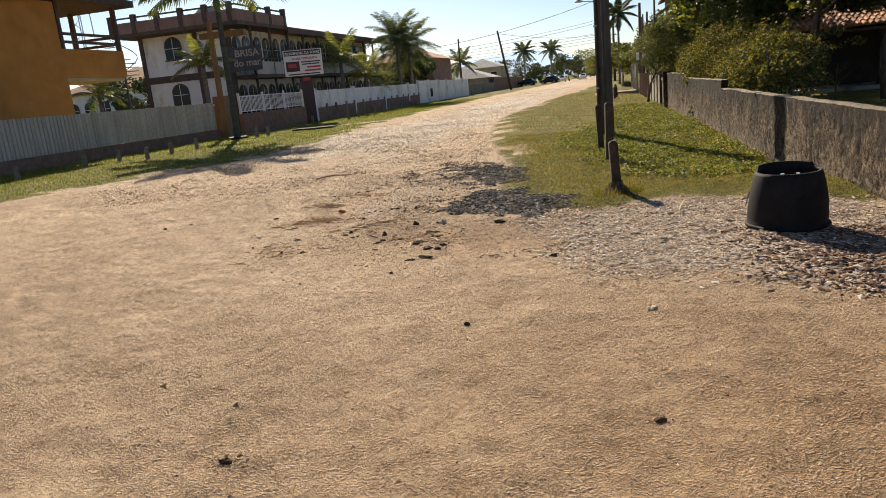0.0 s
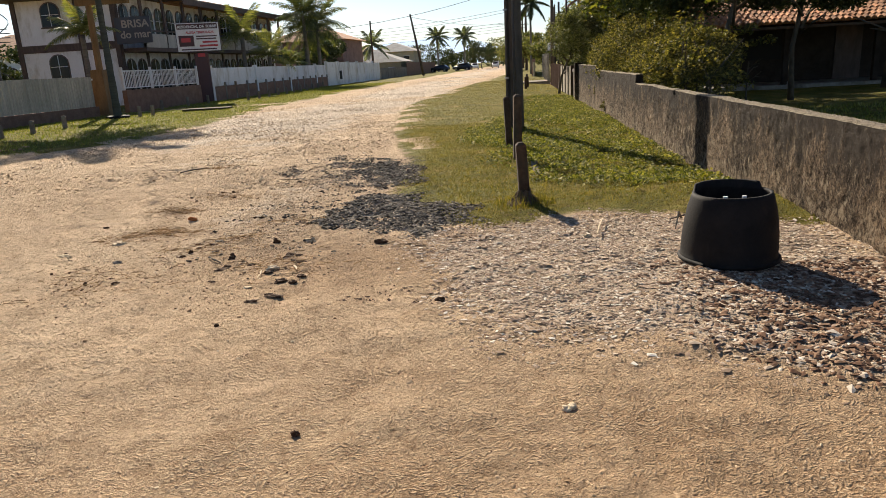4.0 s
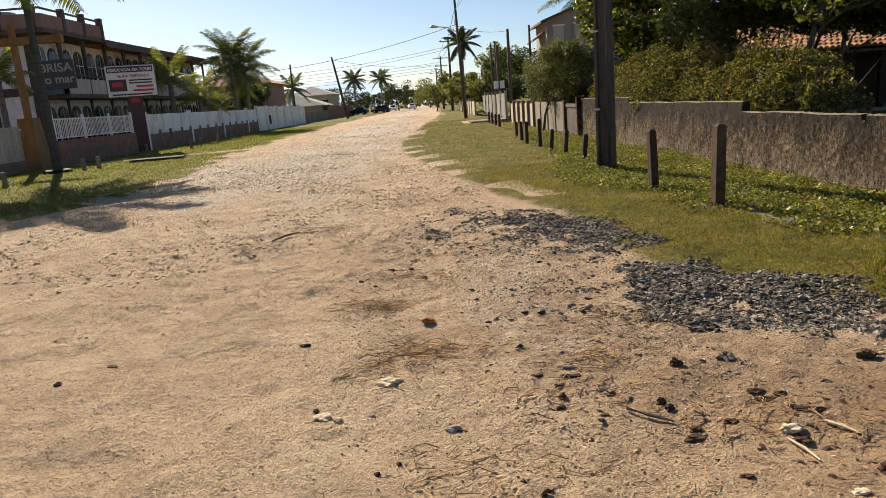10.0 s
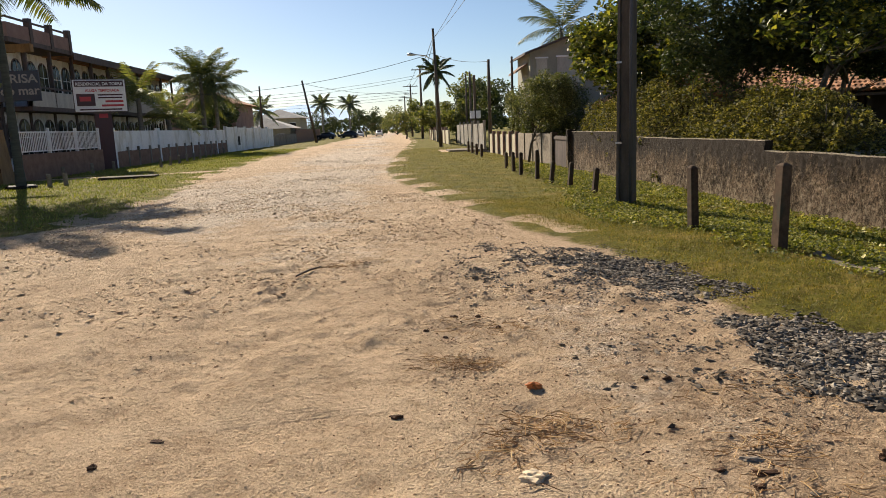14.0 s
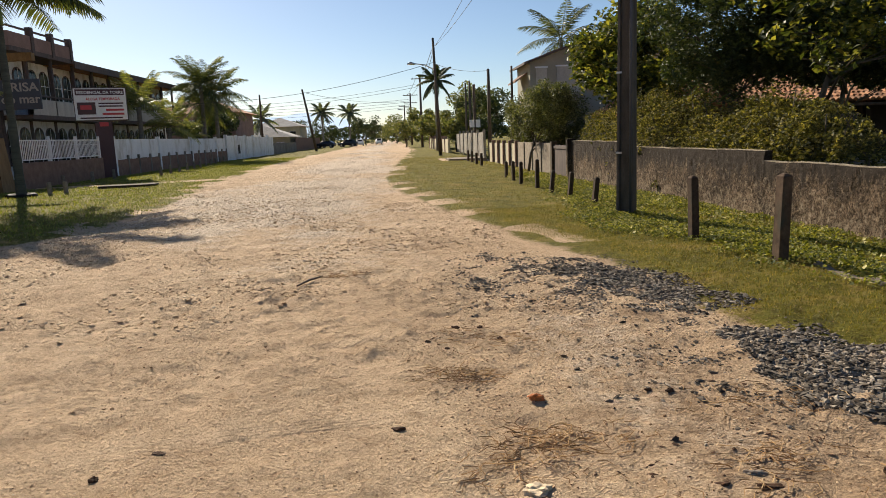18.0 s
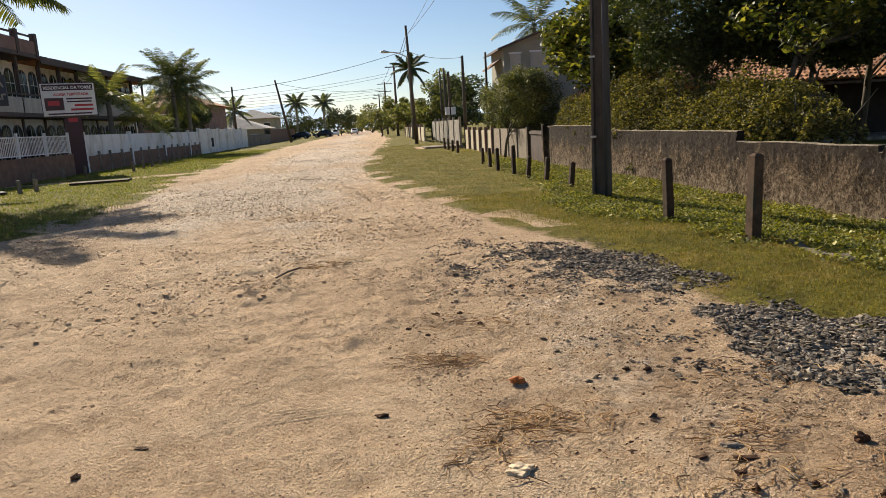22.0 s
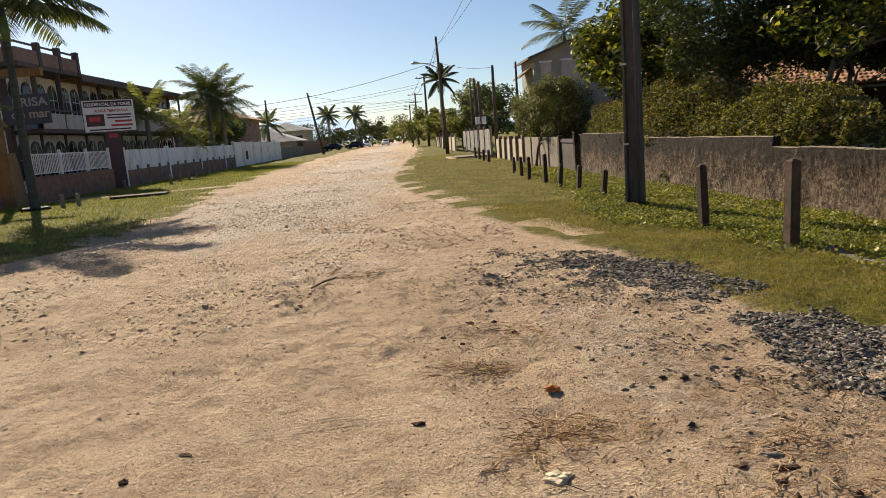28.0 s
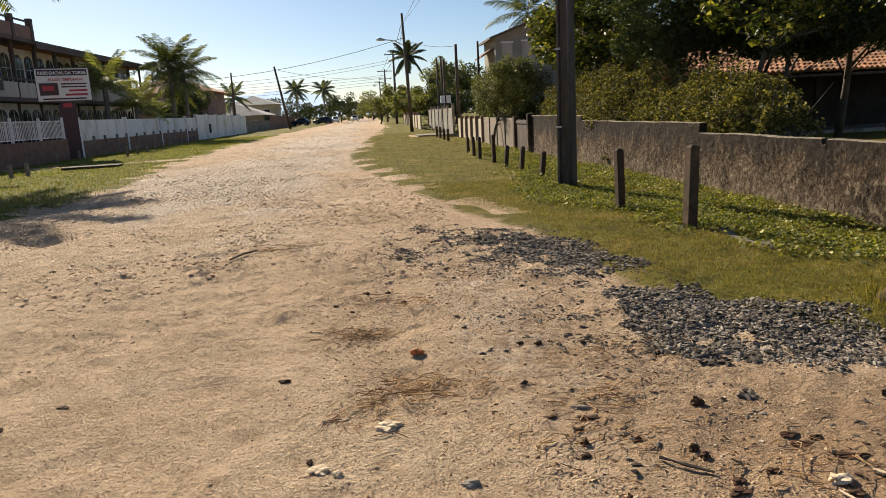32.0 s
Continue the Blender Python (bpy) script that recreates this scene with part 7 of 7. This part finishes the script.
blob("stone_slab", -3.15, 7.56, (0.08, 0.045, 0.025), M_CLODPALE, "flat grey stone on the sand", "stone", rz=6)


def stick(pts, r, mat, label):
    return solo("stick", Geo().tube([(px, py, gz(px, py) + up) for px, py, up in pts], [r, r * 1.1, r * 0.6], 6), mat, label, "stick")


stick(((-2.28, 7.58, 0.012), (-2.2, 7.5, 0.02), (-2.1, 7.42, 0.01)), 0.009, M_WOODPOLE, "thin dry stick on the sand")
stick(((-1.42, 7.34, 0.012), (-1.38, 7.27, 0.02), (-1.35, 7.2, 0.01)), 0.009, M_SHELL, "short bleached stick on brown earth")
stick(((-1.66, 7.22, 0.012), (-1.63, 7.12, 0.02), (-1.62, 7.02, 0.01)), 0.006, M_SHELL, "thin bleached twig on brown earth")
stick(((1.24, 8.5, 0.05), (1.18, 8.2, 0.06), (1.14, 7.95, 0.05)), 0.008, M_SHELL, "white bleached stick on the stone chippings")
blob("pale_stone", 1.06, 8.0, (0.06, 0.05, 0.03), M_SHELL, "white broken stone on the chippings", "stone")
for k, (ax, ay, bx, by) in enumerate(((1.86, 8.5, 2.16, 8.3), (2.1, 8.65, 2.16, 8.3), (2.16, 8.3, 1.83, 7.6), (1.95, 8.44, 1.82, 8.05), (2.05, 8.05, 2.2, 7.9))):
    stick(((ax, ay, 0.04), ((ax + bx) / 2, (ay + by) / 2, 0.1 + 0.02 * k), (bx, by, 0.05)), 0.008, M_WOODPOLE, "dry dark twig fallen beside the bin")
solo("stick", Geo().tube([(-5.22, 12.83, gz(-5.22, 12.83) + 0.015), (-5.12, 13.1, gz(-5.12, 13.1) + 0.03), (-5.0, 13.4, gz(-5.0, 13.4) + 0.015)], [0.01, 0.013, 0.008], 6), M_WOODPOLE, "dry broken stick lying on the road", "stick")


def litter(x, y, n, spread, label):
    g = Geo()
    r = random.Random(int(x * 50 + y * 90))
    for k in range(int(n * 2.2)):
        a, px, py = r.uniform(0, 6.28), x + r.gauss(0, spread), y + r.gauss(0, spread * 0.5)
        L = r.uniform(0.04, 0.2)
        z = gz(px, py) + 0.01
        g.tube([(px, py, z), (px + math.cos(a) * L * 0.5, py + math.sin(a) * L * 0.5, z + r.uniform(0.002, 0.016)), (px + math.cos(a + 0.5) * L, py + math.sin(a + 0.5) * L, z + 0.003)], [0.0027, 0.0024, 0.0013], 3)
    return solo("dry_weed", g, M_TWIG, label, "dry weed", "dry weeds", "stuff")


def tread_track(x0, y0, x1, y1, width, label):
    """The ridged print of a tyre in the sand."""
    g = Geo()
    dx, dy = x1 - x0, y1 - y0
    L = math.hypot(dx, dy)
    across, along = 49, 97
    for i in range(along):
        s = i / (along - 1)
        for j in range(across):
            o = (j / (across - 1) - 0.5) * width
            px, py = x0 + dx * s - dy / L * o, y0 + dy * s + dx / L * o
            px, py = px - dy / L * 0.03 * math.sin(3 * s), py + dx / L * 0.03 * math.sin(3 * s)
            fade = min(1.0, 4 * s, 4 * (1 - s), 8 * (0.5 - abs(j / (across - 1) - 0.5)) + 0.0)
            deep = max(0.0, 0.5 + 0.5 * float(vnoise(px, py, 0.35, 77)) + 0.25 * float(vnoise(px, py, 0.06, 78))) * max(0.0, fade)
            rib = 0.5 + 0.5 * math.cos(2 * math.pi * 6 * j / (across - 1))
            g.v.append((px, py, gz(px, py) - 0.003 + max(0.0, fade) * 0.0035 + deep * 0.0075 * rib))
    g.f = [(i * across + j, i * across + j + 1, i * across + across + j + 1, i * across + across + j) for i in range(along - 1) for j in range(across - 1)]
    return solo("tyre_track", g, M_GROUND, label, "tyre track", kind="structure", smooth=True)


tread_track(-5.95, 8.93, -3.6, 9.2, 0.22, "ridged tyre print pressed into the sand")
litter(-3.75, 9.75, 36, 0.16, "clump of dry brown weed stems")
litter(-3.3, 8.7, 66, 0.2, "tangle of dry brown weed stems and roots")
litter(-3.55, 8.4, 24, 0.18, "scattered dry brown stems")
litter(-2.3, 8.3, 24, 0.2, "scattered dry twigs on sand")
litter(-4.7, 13.4, 36, 0.2, "dry brown litter beside a stick")
litter(-3.4, 10.6, 30, 0.3, "scattered dry stems on sand")
litter(-1.6, 7.4, 40, 0.35, "dry straw scattered over brown earth")
litter(-2.5, 7.9, 30, 0.3, "dry straw scattered on trodden sand")
litter(-2.9, 7.0, 30, 0.4, "thin dry stems scattered on sand")
litter(-2.0, 9.0, 24, 0.3, "dry straw beside the gravel")
